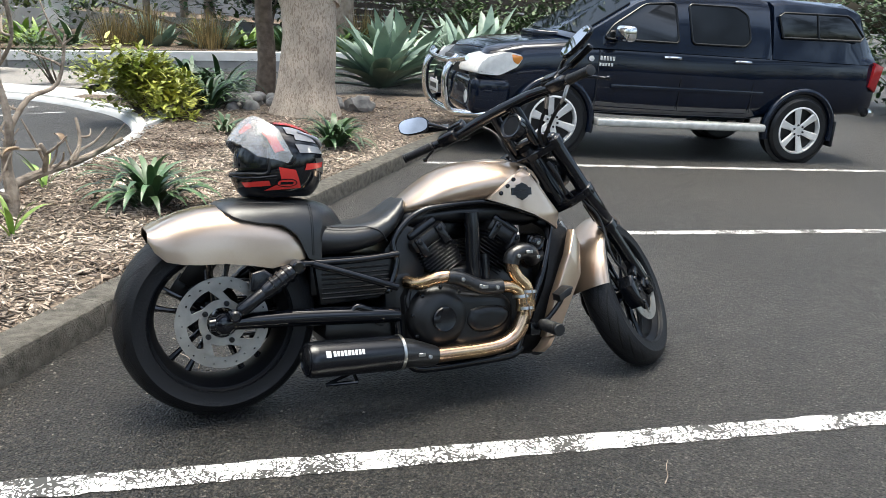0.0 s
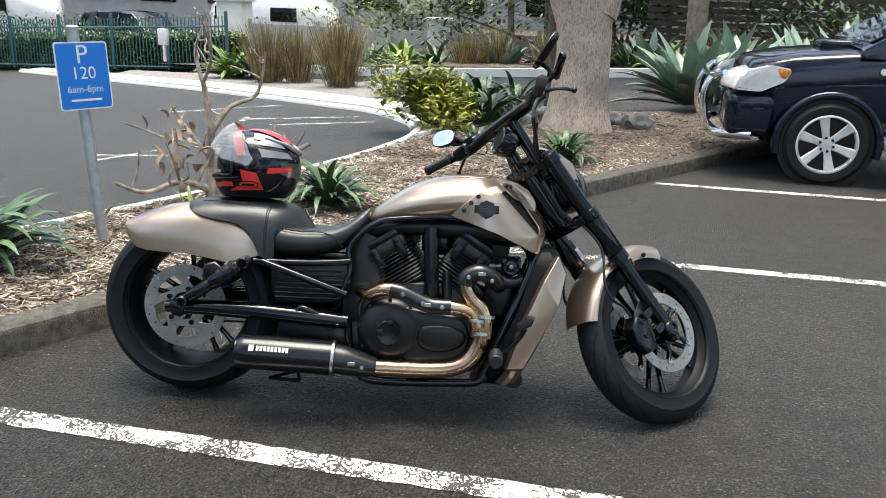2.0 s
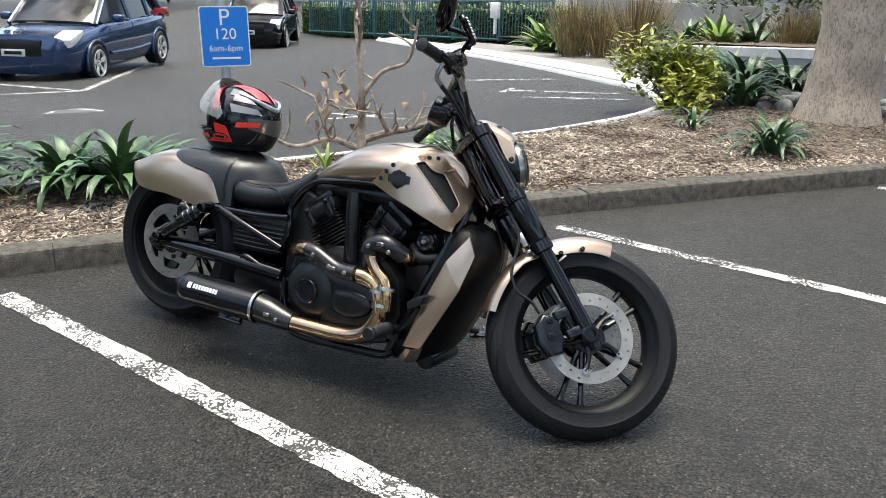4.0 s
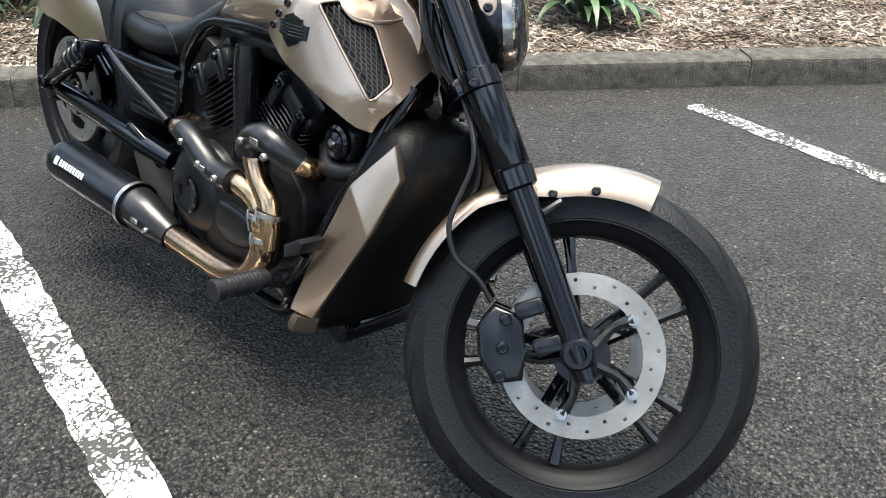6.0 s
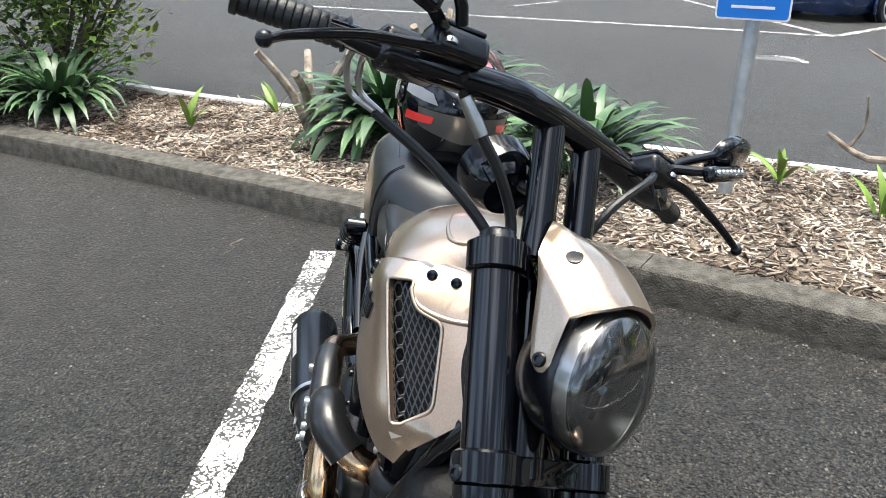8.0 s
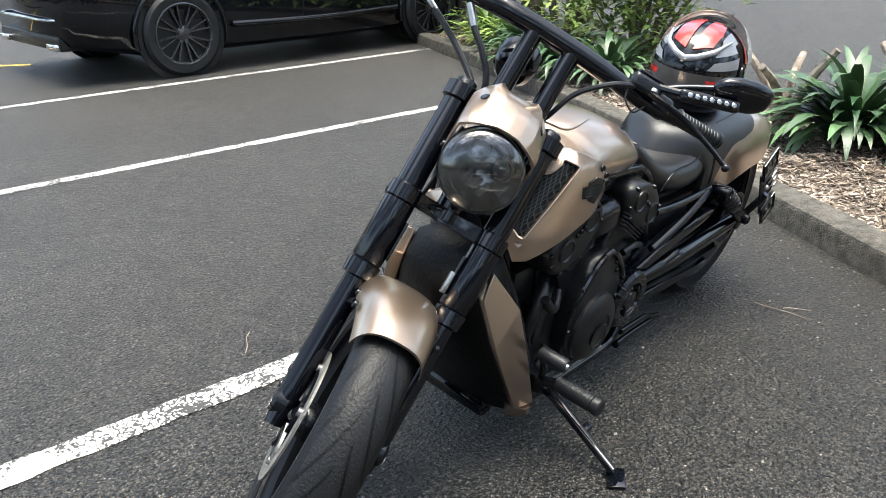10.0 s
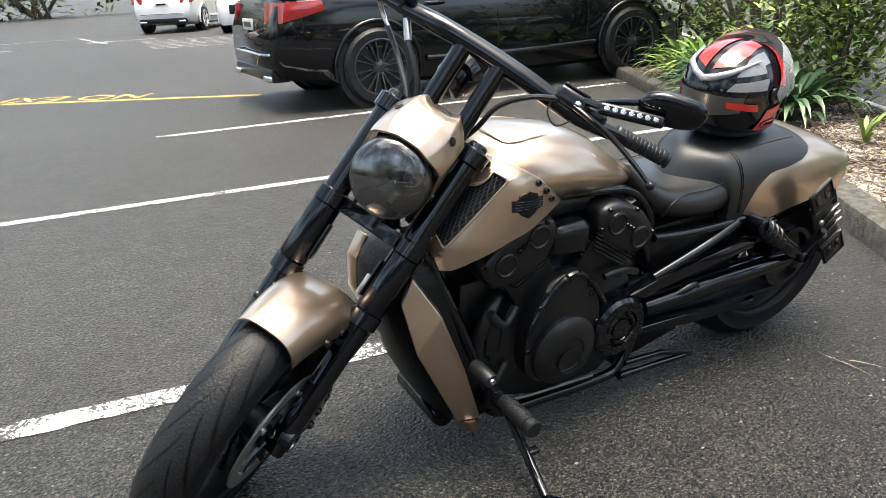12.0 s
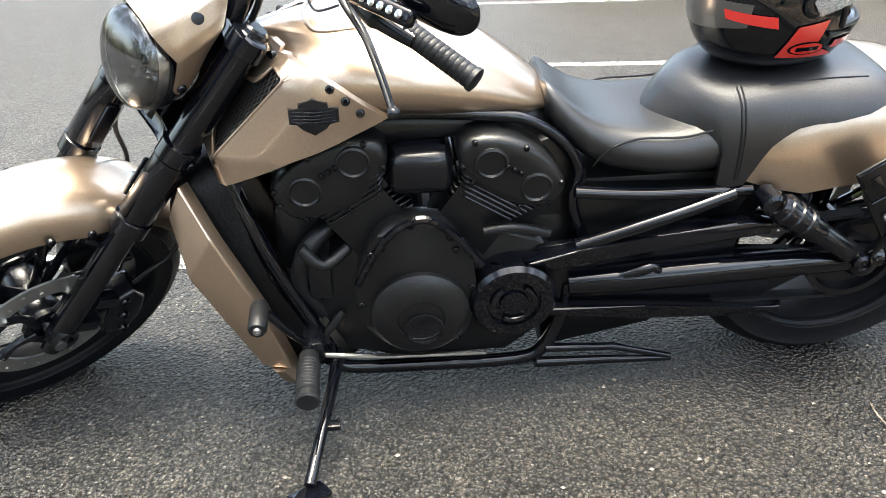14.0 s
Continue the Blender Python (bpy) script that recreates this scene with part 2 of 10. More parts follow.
RUBBER = mat("black_rubber", (0.006, 0.0065, 0.0078), 0.42, 0, (0.0105, 0.011, 0.0125), 20, 0.12, 120, spec=0.42)
ROTOR = mat("brushed_steel_disc", (0.36, 0.35, 0.325), 0.42, 0.75, (0.25, 0.242, 0.228), 14, 0.1, 160)
RIM_BLACK = mat("black_rim_enamel", (0.004, 0.0045, 0.006), 0.3, 0, (0.006, 0.0065, 0.008), 25, 0.02, 120, rough2=0.5, spec=0.15)
STEEL = mat("bare_steel", (0.55, 0.54, 0.52), 0.28, 1.0, (0.42, 0.41, 0.4), 25)
CHROME = mat("chrome", (0.8, 0.8, 0.8), 0.07, 1.0)
PIPE = mat("heat_tinted_pipe", (0.64, 0.45, 0.26), 0.2, 1.0, (0.5, 0.33, 0.23), 7, 0.05, 90)
CARBON = mat("dark_carbon_shield", (0.006, 0.006, 0.0065), 0.3, 0.0, (0.014, 0.014, 0.015), 160, coat=0.2)
MESH_BLACK = mat("black_grille", (0.05, 0.05, 0.05), 0.4, 0.6)
RECESS_BLACK = mat("matt_black_moulding", (0.0016, 0.0017, 0.002), 0.45, 0, (0.003, 0.0031, 0.0036), 26, 0.2, 90, spec=0.22)
RED = mat("red_gloss_paint", (0.62, 0.03, 0.025), 0.2, 0, (0.55, 0.025, 0.02), 5, coat=0.8)
WHITE_GLOSS = mat("white_gloss", (0.75, 0.75, 0.75), 0.25, 0, (0.68, 0.68, 0.68), 4, coat=0.6)
GREY_GLOSS = mat("grey_gloss", (0.17, 0.175, 0.19), 0.2, 0, (0.24, 0.245, 0.26), 6, coat=0.5)
LENS = glass_material("clear_lens", ior=2.3, sheen=0.01)
VISOR = glass_material("clear_visor", (0.95, 0.96, 0.97), 0.02, 0.94, 2.1, 0.22)
MIRROR = mat("mirror_glass", (0.85, 0.85, 0.85), 0.02, 1.0)
CAR_LENS = mat("dark_projector_glass", (0.03, 0.032, 0.035), 0.04, 0, (0.04, 0.042, 0.045), 9)
CHIP_SINGLE = mat("single_bark_chip", (0.085, 0.058, 0.04), 0.9, 0, (0.46, 0.385, 0.31), 3, 0.4, 90, single=0.8)


# mesh helpers
def V(*a):
    return Vector(a)


def rings_to(bm, rings, closed=True, cap=True):
    """Skins a row of rings of equal length."""
    rows = [[bm.verts.new(p) for p in r] for r in rings]
    n = len(rows[0])
    for a, b in zip(rows, rows[1:]):
        for i in range(n if closed else n - 1):
            j = (i + 1) % n
            bm.faces.new((a[i], a[j], b[j], b[i]))
    if cap and closed:
        bm.faces.new(rows[0][::-1])
        bm.faces.new(rows[-1])
    return bm


def curve_pts(pts, n=6):
    """A smooth line through the points."""
    p = [Vector(q) for q in pts]
    if len(p) < 3:
        return p
    out = []
    for i in range(len(p) - 1):
        a, b, c, d = p[max(i - 1, 0)], p[i], p[i + 1], p[min(i + 2, len(p) - 1)]
        for k in range(n):
            t = k / n
            out.append(0.5 * ((2 * b) + (c - a) * t + (2 * a - 5 * b + 4 * c - d) * t * t + (3 * b - a - 3 * c + d) * t ** 3))
    return out + [p[-1]]


def sweep(bm, pts, r, seg=10, smooth=0, flat=1.0, up=None):
    """A round bar along the points; r: one radius, or one for each given point."""
    rr = [r] * len(pts) if isinstance(r, (int, float)) else list(r)
    p = [Vector(q) for q in pts]
    if smooth:
        q = curve_pts([(*a, ) for a in p], smooth)
        m = len(q) - 1
        rr = [float(np.interp(i / m * (len(p) - 1), range(len(p)), rr)) for i in range(m + 1)]
        p = q
    d0 = (p[1] - p[0]).normalized()
    side = d0.cross(Vector(up) if up else (Vector((0, 0, 1)) if abs(d0.z) < 0.9 else Vector((1, 0, 0)))).normalized()
    rings = []
    for i, c in enumerate(p):
        d = (p[min(i + 1, len(p) - 1)] - p[max(i - 1, 0)]).normalized()
        side = (side - d * side.dot(d)).normalized()
        other = d.cross(side)
        rings.append([c + (side * math.cos(a) + other * math.sin(a) * flat) * rr[i] for a in (math.tau * k / seg for k in range(seg))])
    return rings_to(bm, rings)


def lathe(bm, profile, m=None, seg=36, closed=False, uv=False, cap=True):
    """Turns (radius, along) pairs round the local y axis; closed: the profile is a loop."""
    m = m or Matrix()
    rows = []
    for r, a in profile:
        rows.append([bm.verts.new(m @ Vector((r * math.cos(t), a, r * math.sin(t)))) for t in (math.tau * k / seg for k in range(seg))])
    lay = bm.loops.layers.uv.verify() if uv else None
    n = len(rows)
    for i in range(n if closed else n - 1):
        a, b = rows[i], rows[(i + 1) % n]
        for k in range(seg):
            j = (k + 1) % seg
            f = bm.faces.new((a[k], b[k], b[j], a[j]))
            if uv:
                for lp, (u, v) in zip(f.loops, ((k, i), (k, i + 1), (k + 1, i + 1), (k + 1, i))):
                    lp[lay].uv = (u / seg, v / n)
    if cap and not closed:
        for row, flip in ((rows[0], False), (rows[-1], True)):
            if (row[0].co - row[seg // 2].co).length > 1e-5:
                bm.faces.new(row[::-1] if flip else row)
    return bm


def box(bm, c, s, m=None, bevel=0.0, seg=2):
    """A box with centre and size, its edges rounded."""
    geo = bmesh.ops.create_cube(bm, size=1.0, matrix=(m or Matrix()) @ Matrix.Translation(c) @ Matrix.Diagonal((*s, 1)))
    if bevel:
        vs = set(geo["verts"])
        es = [e for e in bm.edges if e.verts[0] in vs and e.verts[1] in vs]
        bmesh.ops.bevel(bm, geom=es, offset=bevel, segments=seg, affect="EDGES", profile=0.5)
    return bm


def prism(bm, outline, depth0, depth1, place, bevel=0.0, seg=2):
    """A flat outline of (u, v) pairs given thickness; place(u, v, depth) lays it into the world."""
    a = [bm.verts.new(place(u, v, depth0)) for u, v in outline]
    b = [bm.verts.new(place(u, v, depth1)) for u, v in outline]
    n = len(a)
    fs = [bm.faces.new(a[::-1]), bm.faces.new(b)]
    for i in range(n):
        fs.append(bm.faces.new((a[i], a[(i + 1) % n], b[(i + 1) % n], b[i])))
    if bevel:
        es = list(fs[1].edges) + list(fs[0].edges)
        bmesh.ops.bevel(bm, geom=es, offset=bevel, segments=seg, affect="EDGES", profile=0.5)
    return bm


def xz(u, v, d):
    return Vector((u, d, v))


def xy(u, v, d):
    return Vector((u, v, d))


def finish(name, bm, material, smooth=38.0):
    bmesh.ops.recalc_face_normals(bm, faces=bm.faces)
    for f in bm.faces:
        f.smooth = smooth > 0
    if smooth > 0:
        lim = radians(smooth)
        for e in bm.edges:
            if len(e.link_faces) == 2 and e.calc_face_angle(0.0) > lim:
                e.smooth = False
    me = bpy.data.meshes.new(name)
    bm.to_mesh(me)
    bm.free()
    for mm in material if isinstance(material, (list, tuple)) else (material,):
        me.materials.append(mm)
    return me


def part(name, bm, material, parent, label="", smooth=38.0, m=None):
    """One mesh object under a thing or under a part of it."""
    if m is not None:
        bm.transform(m)
    ob = new(name, finish(name, bm, material, smooth))
    ob.parent = parent
    return tagged(ob, label)


def thing(name, label, category, at=None, group="", kind=""):
    ob = new(name)
    ob.empty_display_size = 0.1
    if at is not None:
        ob.matrix_world = at
    return tagged(ob, label, category, group, kind)


def solid(name, bm, material, label, category, at=None, group="", kind="", smooth=38.0):
    """A thing that is one mesh."""
    ob = new(name, finish(name, bm, material, smooth))
    if at is not None:
        ob.matrix_world = at
    return tagged(ob, label, category, group, kind)


def setting(name, bm, material, label="", smooth=38.0):
    return tagged(new(name, finish(name, bm, material, smooth)), label, "", "", "structure")


def B():
    return bmesh.new()


# ground, lines, kerb, garden bed
def kerb_x(y):
    d = y - 0.72
    return -0.674 + 0.552 * d + 0.0136 * d * d


EDGE = [(-9.0, -12.0), (-6.2, -7.0), (-4.6, -4.1), (-3.5, -1.95), (-2.95, -0.85), (-1.82, 1.8), (-1.45, 2.65), (-1.0, 3.9), (-0.72, 5.0), (-0.62, 6.2), (-0.85, 7.4), (-1.3, 8.3), (-1.95, 9.2), (-2.9, 10.0), (-6.0, 12.5), (-10.5, 15.7), (-15.5, 19.2)]


def land(x, y):
    """Height of the paved ground: level by the bays, falling away in the far car park."""
    d = (x + 1.8) * -0.88 + (y - 1.8) * 0.476
    return -0.055 * min(max(0.0, d), 24.0)


def edge_line(n=8):
    return [Vector((p.x, p.y, 0)) for p in curve_pts([(x, y, 0) for x, y in EDGE], n)]


def make_ground():
    bm = B()
    n, t = Vector((-0.88, 0.476, 0)), Vector((0.476, 0.88, 0))
    o = Vector((-1.8, 1.8, 0))
    rows = [[bm.verts.new(o + n * d + t * a + Vector((0, 0, -0.055 * min(max(0, d), 24)))) for a in (-500, -60, -20, 0, 20, 60, 500)] for d in (-500, -60, 0, 8, 16, 24, 80, 500)]
    for a, b in zip(rows, rows[1:]):
        for i in range(6):
            bm.faces.new((a[i], a[i + 1], b[i + 1], b[i]))
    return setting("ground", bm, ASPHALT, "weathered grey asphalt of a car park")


def strip(name, pts, width, material, label, z=0.003, jag=0.0, seed=1):
    """A painted line along the points."""
    rnd = random.Random(seed)
    bm = B()
    p = [Vector((x, y, 0)) for x, y in pts]
    fine = []
    for a, b in zip(p, p[1:]):
        k = max(1, int((b - a).length / 0.05)) if jag else max(1, int((b - a).length / 0.5))
        fine += [a.lerp(b, i / k) for i in range(k)]
    fine.append(p[-1])
    rows = []
    for i, c in enumerate(fine):
        d = (fine[min(i + 1, len(fine) - 1)] - fine[max(i - 1, 0)]).normalized()
        s = Vector((-d.y, d.x, 0)) * width / 2
        rows.append((bm.verts.new(c + s * (1 + rnd.uniform(-jag, jag)) + Vector((0, 0, z + land(c.x, c.y)))), bm.verts.new(c - s * (1 + rnd.uniform(-jag, jag)) + Vector((0, 0, z + land(c.x, c.y))))))
    for a, b in zip(rows, rows[1:]):
        bm.faces.new((a[0], a[1], b[1], b[0]))
    return setting(name, bm, material, label, 0)


def make_lines():
    lab = "worn white painted parking bay line on asphalt"
    strip("bay_line", [(-0.79, 0.012), (5.2, 0)], 0.1, LINE_WHITE, lab, jag=0.12, seed=1)
    strip("bay_line", [(0.6, 2.51), (5.2, 2.52)], 0.085, LINE_WHITE, lab, jag=0.1, seed=2)
    strip("bay_line", [(1.87, 4.76), (7.0, 4.745)], 0.085, LINE_WHITE, lab, jag=0.1, seed=3)
    strip("bay_line", [(-2.1, -2.56), (2.95, -2.573)], 0.085, LINE_WHITE, lab, jag=0.1, seed=4)
    strip("bay_line", [(-3.6, -4.945), (1.40, -4.945)], 0.085, LINE_WHITE, lab, jag=0.1, seed=5)
    strip("yellow_line", [(0.08, -7.1), (8.5, -12.08)], 0.1, LINE_YELLOW, "yellow painted road line on asphalt", jag=0.06, seed=6)
    far = "thin faded white line of the far car park"
    for i, (pts, w) in enumerate([([(-8.1, 4.66), (-12.7, 9.0)], 0.11), ([(-8.1, 4.66), (-8.8, 3.2), (-9.7, 0.9), (-11.5, -3.5)], 0.1), ([(-11.66, 0.89), (-12.87, 1.72)], 0.09), ([(-14.27, -1.26), (-16.05, 1.16)], 0.09), ([(-18.7, -2.27), (-21.4, 0.4)], 0.1), ([(-8.1, 4.66), (-15.57, 3.85)], 0.09), ([(-11.62, 4.14), (-13.9, 6.1)], 0.09),
                                  ([(-3.41, 8.12), (-1.88, 8.58)], 0.08), ([(-3.45, 8.4), (-3.3, 7.9)], 0.08), ([(-2.75, 7.54), (-1.5, 8.02)], 0.07), ([(-3.6, 4.9), (-2.6, 5.0)], 0.05), ([(-3.27, 4.54), (-3.0, 5.3)], 0.06), ([(-4.92, 8.88), (-3.66, 10.08)], 0.07)]):
        strip("far_bay_line", pts, w, LINE_FAINT, far, jag=0.15, seed=20 + i)
    for i in range(7):
        y = -16.5 - 0.55 * i
        strip("hatch_line", [(-2.2, y), (0.4, y - 0.5)], 0.1, LINE_FAINT, "white hatched line in the far bays", seed=40 + i)
    strip("far_road_line", [(7.5, -24), (1.8, -24.5), (1.2, -20.5)], 0.12, LINE_FAINT, "white line of the far roadway", seed=60)
    for cx, cy in ((4.3, -20.5), (0.9, -21.5)):
        bm = B()
        prism(bm, [(cx - 1, cy - 0.06), (cx + 0.2, cy - 0.06), (cx + 0.2, cy - 0.3), (cx + 1.0, cy), (cx + 0.2, cy + 0.3), (cx + 0.2, cy + 0.06), (cx - 1, cy + 0.06)], 0.001, 0.004, xy)
        setting("road_arrow", bm, LINE_FAINT, "white painted road arrow", 0)


def make_kerb():
    kerb = thing("kerb", "grey concrete kerb of butted stones along the bay", "", kind="structure")
    ys, y = [], -10.0
    while y < 9.3:
        ys.append(y)
        y += 0.86
    rnd = random.Random(5)
    for a, b in zip(ys, ys[1:]):
        pa, pb = Vector((kerb_x(a), a, 0)), Vector((kerb_x(b), b, 0))
        d = (pb - pa).normalized()
        s = Vector((-d.y, d.x, 0))
        bm = B()
        g = 0.0016
        rows = []
        for c in (pa + d * g, pb - d * g):
            h = 0.114 + rnd.uniform(-0.003, 0.003)
            rows.append([c + Vector((0, 0, -0.05)), c + Vector((0, 0, h - 0.025)) + s * 0.008, c + Vector((0, 0, h - 0.008)) + s * 0.016, c + Vector((0, 0, h)) + s * 0.032, c + s * 0.15 + Vector((0, 0, h)), c + s * 0.15 + Vector((0, 0, -0.05))])
        rings_to(bm, rows)
        part("kerb_stone", bm, CONCRETE, kerb)


def ground_z(x, y):
    """Height of the mulch."""
    return 0.088 + land(x, y) + 0.03 * noise.noise((x * 0.7, y * 0.7, 0.3)) + 0.012 * noise.noise((x * 4, y * 4, 2))


def edge_x(y):
    p = edge_line(6)
    best = None
    for a, b in zip(p, p[1:]):
        if (a.y - y) * (b.y - y) <= 0 and a.y != b.y:
            x = a.x + (b.x - a.x) * (y - a.y) / (b.y - a.y)
            best = x if best is None else max(best, x)
    return best if best is not None else -12


EX = {i: edge_x(i * 0.1) for i in range(-115, 190)}


def edge_at(y):
    i = max(-115, min(188, math.floor(y * 10)))
    return EX[i] + (EX[i + 1] - EX[i]) * (y * 10 - i)


def bed_right(y):
    return kerb_x(y) - 0.12 if y < 8.8 else 4.6 + (y - 8.8) * 0.2


def make_bed():
    bm = B()
    rows = []
    for i in range(0, 150):
        y = -9.8 + i * 0.126
        x0, x1 = edge_at(y) + 0.02, bed_right(y)
        rows.append([bm.verts.new((x0 + (x1 - x0) * k / 20, y, ground_z(x0 + (x1 - x0) * k / 20, y) - (0.055 if k == 0 else 0))) for k in range(21)])
    for a, b in zip(rows, rows[1:]):
        for k in range(20):
            bm.faces.new((a[k], a[k + 1], b[k + 1], b[k]))
    setting("garden_bed", bm, SOIL, "garden bed covered in brown bark mulch")
    # bark chips
    rnd = random.Random(11)
    verts, faces = [], []
    count = 0
    while count < 32000:
        y = rnd.uniform(-5.5, 8.6) if rnd.random() < 0.5 else rnd.uniform(-3.0, 5.2)
        x0, x1 = edge_at(y) + 0.06, bed_right(y) - 0.03
        x = rnd.uniform(x0, x1)
        le, w, th = rnd.uniform(0.014, 0.06), rnd.uniform(0.004, 0.013), rnd.uniform(0.003, 0.007)
        m = pose(x, y, ground_z(x, y) + rnd.uniform(0.0, 0.014), rnd.gauss(0, 14), rnd.gauss(0, 14), rnd.uniform(0, 360))
        k = len(verts)
        tap = rnd.uniform(0.3, 1)
        for sx, sy, sz in ((-1, -1, -1), (1, -tap, -1), (1, tap, -1), (-1, 1, -1), (-1, -1, 1), (1, -tap, 1), (1, tap, 1), (-1, 1, 1)):
            verts.append(tuple(m @ Vector((sx * le / 2, sy * w / 2, sz * th / 2))))
        faces += [(k + 4, k + 5, k + 6, k + 7), (k, k + 1, k + 5, k + 4), (k + 1, k + 2, k + 6, k + 5), (k + 2, k + 3, k + 7, k + 6), (k + 3, k, k + 4, k + 7)]
        count += 1
    me = bpy.data.meshes.new("bark_mulch")
    me.from_pydata(verts, [], faces)
    me.materials.append(CHIP)
    tagged(new("bark_mulch", me), "loose pale brown bark chips on the bed", "mulch", "", "stuff")
    # edging towards the far car park
    bm = B()
    rows = []
    line = edge_line(8)
    for i, c in enumerate(line):
        c.z = land(c.x, c.y)
    for i, c in enumerate(line):
        d = (line[min(i + 1, len(line) - 1)] - line[max(i - 1, 0)]).normalized()
        s = Vector((d.y, -d.x, 0))
        rows.append([c + Vector((0, 0, -0.03)), c + Vector((0, 0, 0.09)), c + s * 0.015 + Vector((0, 0, 0.1)), c + s * 0.075 + Vector((0, 0, 0.1)), c + s * 0.09 + Vector((0, 0, 0.06)), c + s * 0.09 + Vector((0, 0, -0.03))])
    rings_to(bm, rows)
    setting("bed_edging", bm, CONCRETE_TOP, "thin pale concrete edging of the garden bed")
    # broad white kerb that curves round the far car park
    bm = B()
    rows = []
    line = [Vector((q.x, q.y, land(q.x, q.y))) for q in edge_line(8) if q.y > 6.0]
    for i, c in enumerate(line):
        d = (line[min(i + 1, len(line) - 1)] - line[max(i - 1, 0)]).normalized()
        s = Vector((d.y, -d.x, 0))
        w = min(0.62, 0.1 + 0.2 * i / 4)
        rows.append([c - s * 0.05 + Vector((0, 0, -0.04)), c - s * 0.05 + Vector((0, 0, 0.03)), c - s * 0.03 + Vector((0, 0, 0.06)), c + s * w + Vector((0, 0, 0.115)), c + s * (w + 0.02) + Vector((0, 0, -0.03))])
    rings_to(bm, rows)
    setting("white_kerb", bm, WHITE_KERB, "broad white-painted kerb round the far car park")


make_ground()
make_lines()
make_kerb()
make_bed()


# motorcycle: x forward, y to its left, z up, rear axle above the origin; it leans on its side stand
LEAN, BIKE_YAW = 11.3, 8.0
BIKE = pose(0.055, 0.405, 0.006, 0, 0, BIKE_YAW) @ pose(0, 0, 0, -LEAN, 0, 0)
STEER = radians(41)
HEAD = Vector((1.178, 0.007, 0.856))
_f0, _l0, _a0 = Vector((0.8, 0, 0.6)), Vector((0, 1, 0)), Vector((-0.6, 0, 0.8))
_f, _l = _f0 * math.cos(STEER) + _l0 * math.sin(STEER), _l0 * math.cos(STEER) - _f0 * math.sin(STEER)
# forward, left and up along the steering axis -> the bike
FORK = Matrix(((_f.x, _l.x, _a0.x, HEAD.x), (_f.y, _l.y, _a0.y, HEAD.y), (_f.z, _l.z, _a0.z, HEAD.z), (0, 0, 0, 1)))


def tread_material(name, count, slant):
    """Tyre rubber with curved grooves cut across the tread."""
    m = bpy.data.materials.new(name)
    m.use_nodes = True
    n, l = m.node_tree.nodes, m.node_tree.links
    b = n["Principled BSDF"]
    uv = n.new("ShaderNodeTexCoord")
    sp = n.new("ShaderNodeSeparateXYZ")
    l.new(uv.outputs["UV"], sp.inputs[0])

    def op(kind, a, c):
        q = n.new("ShaderNodeMath")
        q.operation = kind
        for i, x in enumerate((a, c)):
            if isinstance(x, (int, float)):
                q.inputs[i].default_value = x
            else:
                l.new(x, q.inputs[i])
        return q.outputs[0]

    off = op("SUBTRACT", sp.outputs[1], 0.4444)
    dist = op("ABSOLUTE", off, 0)
    side = op("MULTIPLY", op("GREATER_THAN", off, 0), 0.5)
    ph = op("ADD", op("ADD", op("MULTIPLY", sp.outputs[0], count), op("MULTIPLY", op("POWER", dist, 0.7), slant)), side)
    fr = op("FRACT", ph, 0)
    groove = op("LESS_THAN", op("ABSOLUTE", op("SUBTRACT", fr, 0.5), 0), 0.09)
    rng = op("MULTIPLY", op("GREATER_THAN", dist, 0.02), op("LESS_THAN", dist, 0.29))
    cut = op("MULTIPLY", groove, rng)
    mx = n.new("ShaderNodeMix")
    mx.data_type = "RGBA"
    worn = n.new("ShaderNodeMix")                 # the running band is scuffed, the sidewall stays black
    worn.data_type = "RGBA"
    worn.inputs["A"].default_value, worn.inputs["B"].default_value = (0.005, 0.0055, 0.007, 1), (0.0105, 0.011, 0.0122, 1)
    l.new(op("LESS_THAN", dist, 0.27), worn.inputs["Factor"])
    l.new(worn.outputs["Result"], mx.inputs["A"])
    mx.inputs["B"].default_value = (0.001, 0.001, 0.001, 1)
    l.new(cut, mx.inputs["Factor"])
    l.new(mx.outputs["Result"], b.inputs["Base Color"])
    b.inputs["Roughness"].default_value, b.inputs["Specular IOR Level"].default_value = 0.48, 0.26
    nz = n.new("ShaderNodeTexNoise")
    nz.inputs["Scale"].default_value = 160
    l.new(uv.outputs["Object"], nz.inputs["Vector"])
    hgt = op("SUBTRACT", op("MULTIPLY", nz.outputs["Fac"], 0.12), cut)
    bp = n.new("ShaderNodeBump")
    bp.inputs["Strength"].default_value, bp.inputs["Distance"].default_value = 1.0, 0.014
    l.new(hgt, bp.inputs["Height"])
    l.new(bp.outputs["Normal"], b.inputs["Normal"])
    return m


FRONT_TREAD = tread_material("front_tyre_tread", 19, 4.5)
REAR_TREAD = tread_material("rear_tyre_tread", 15, 4.0)


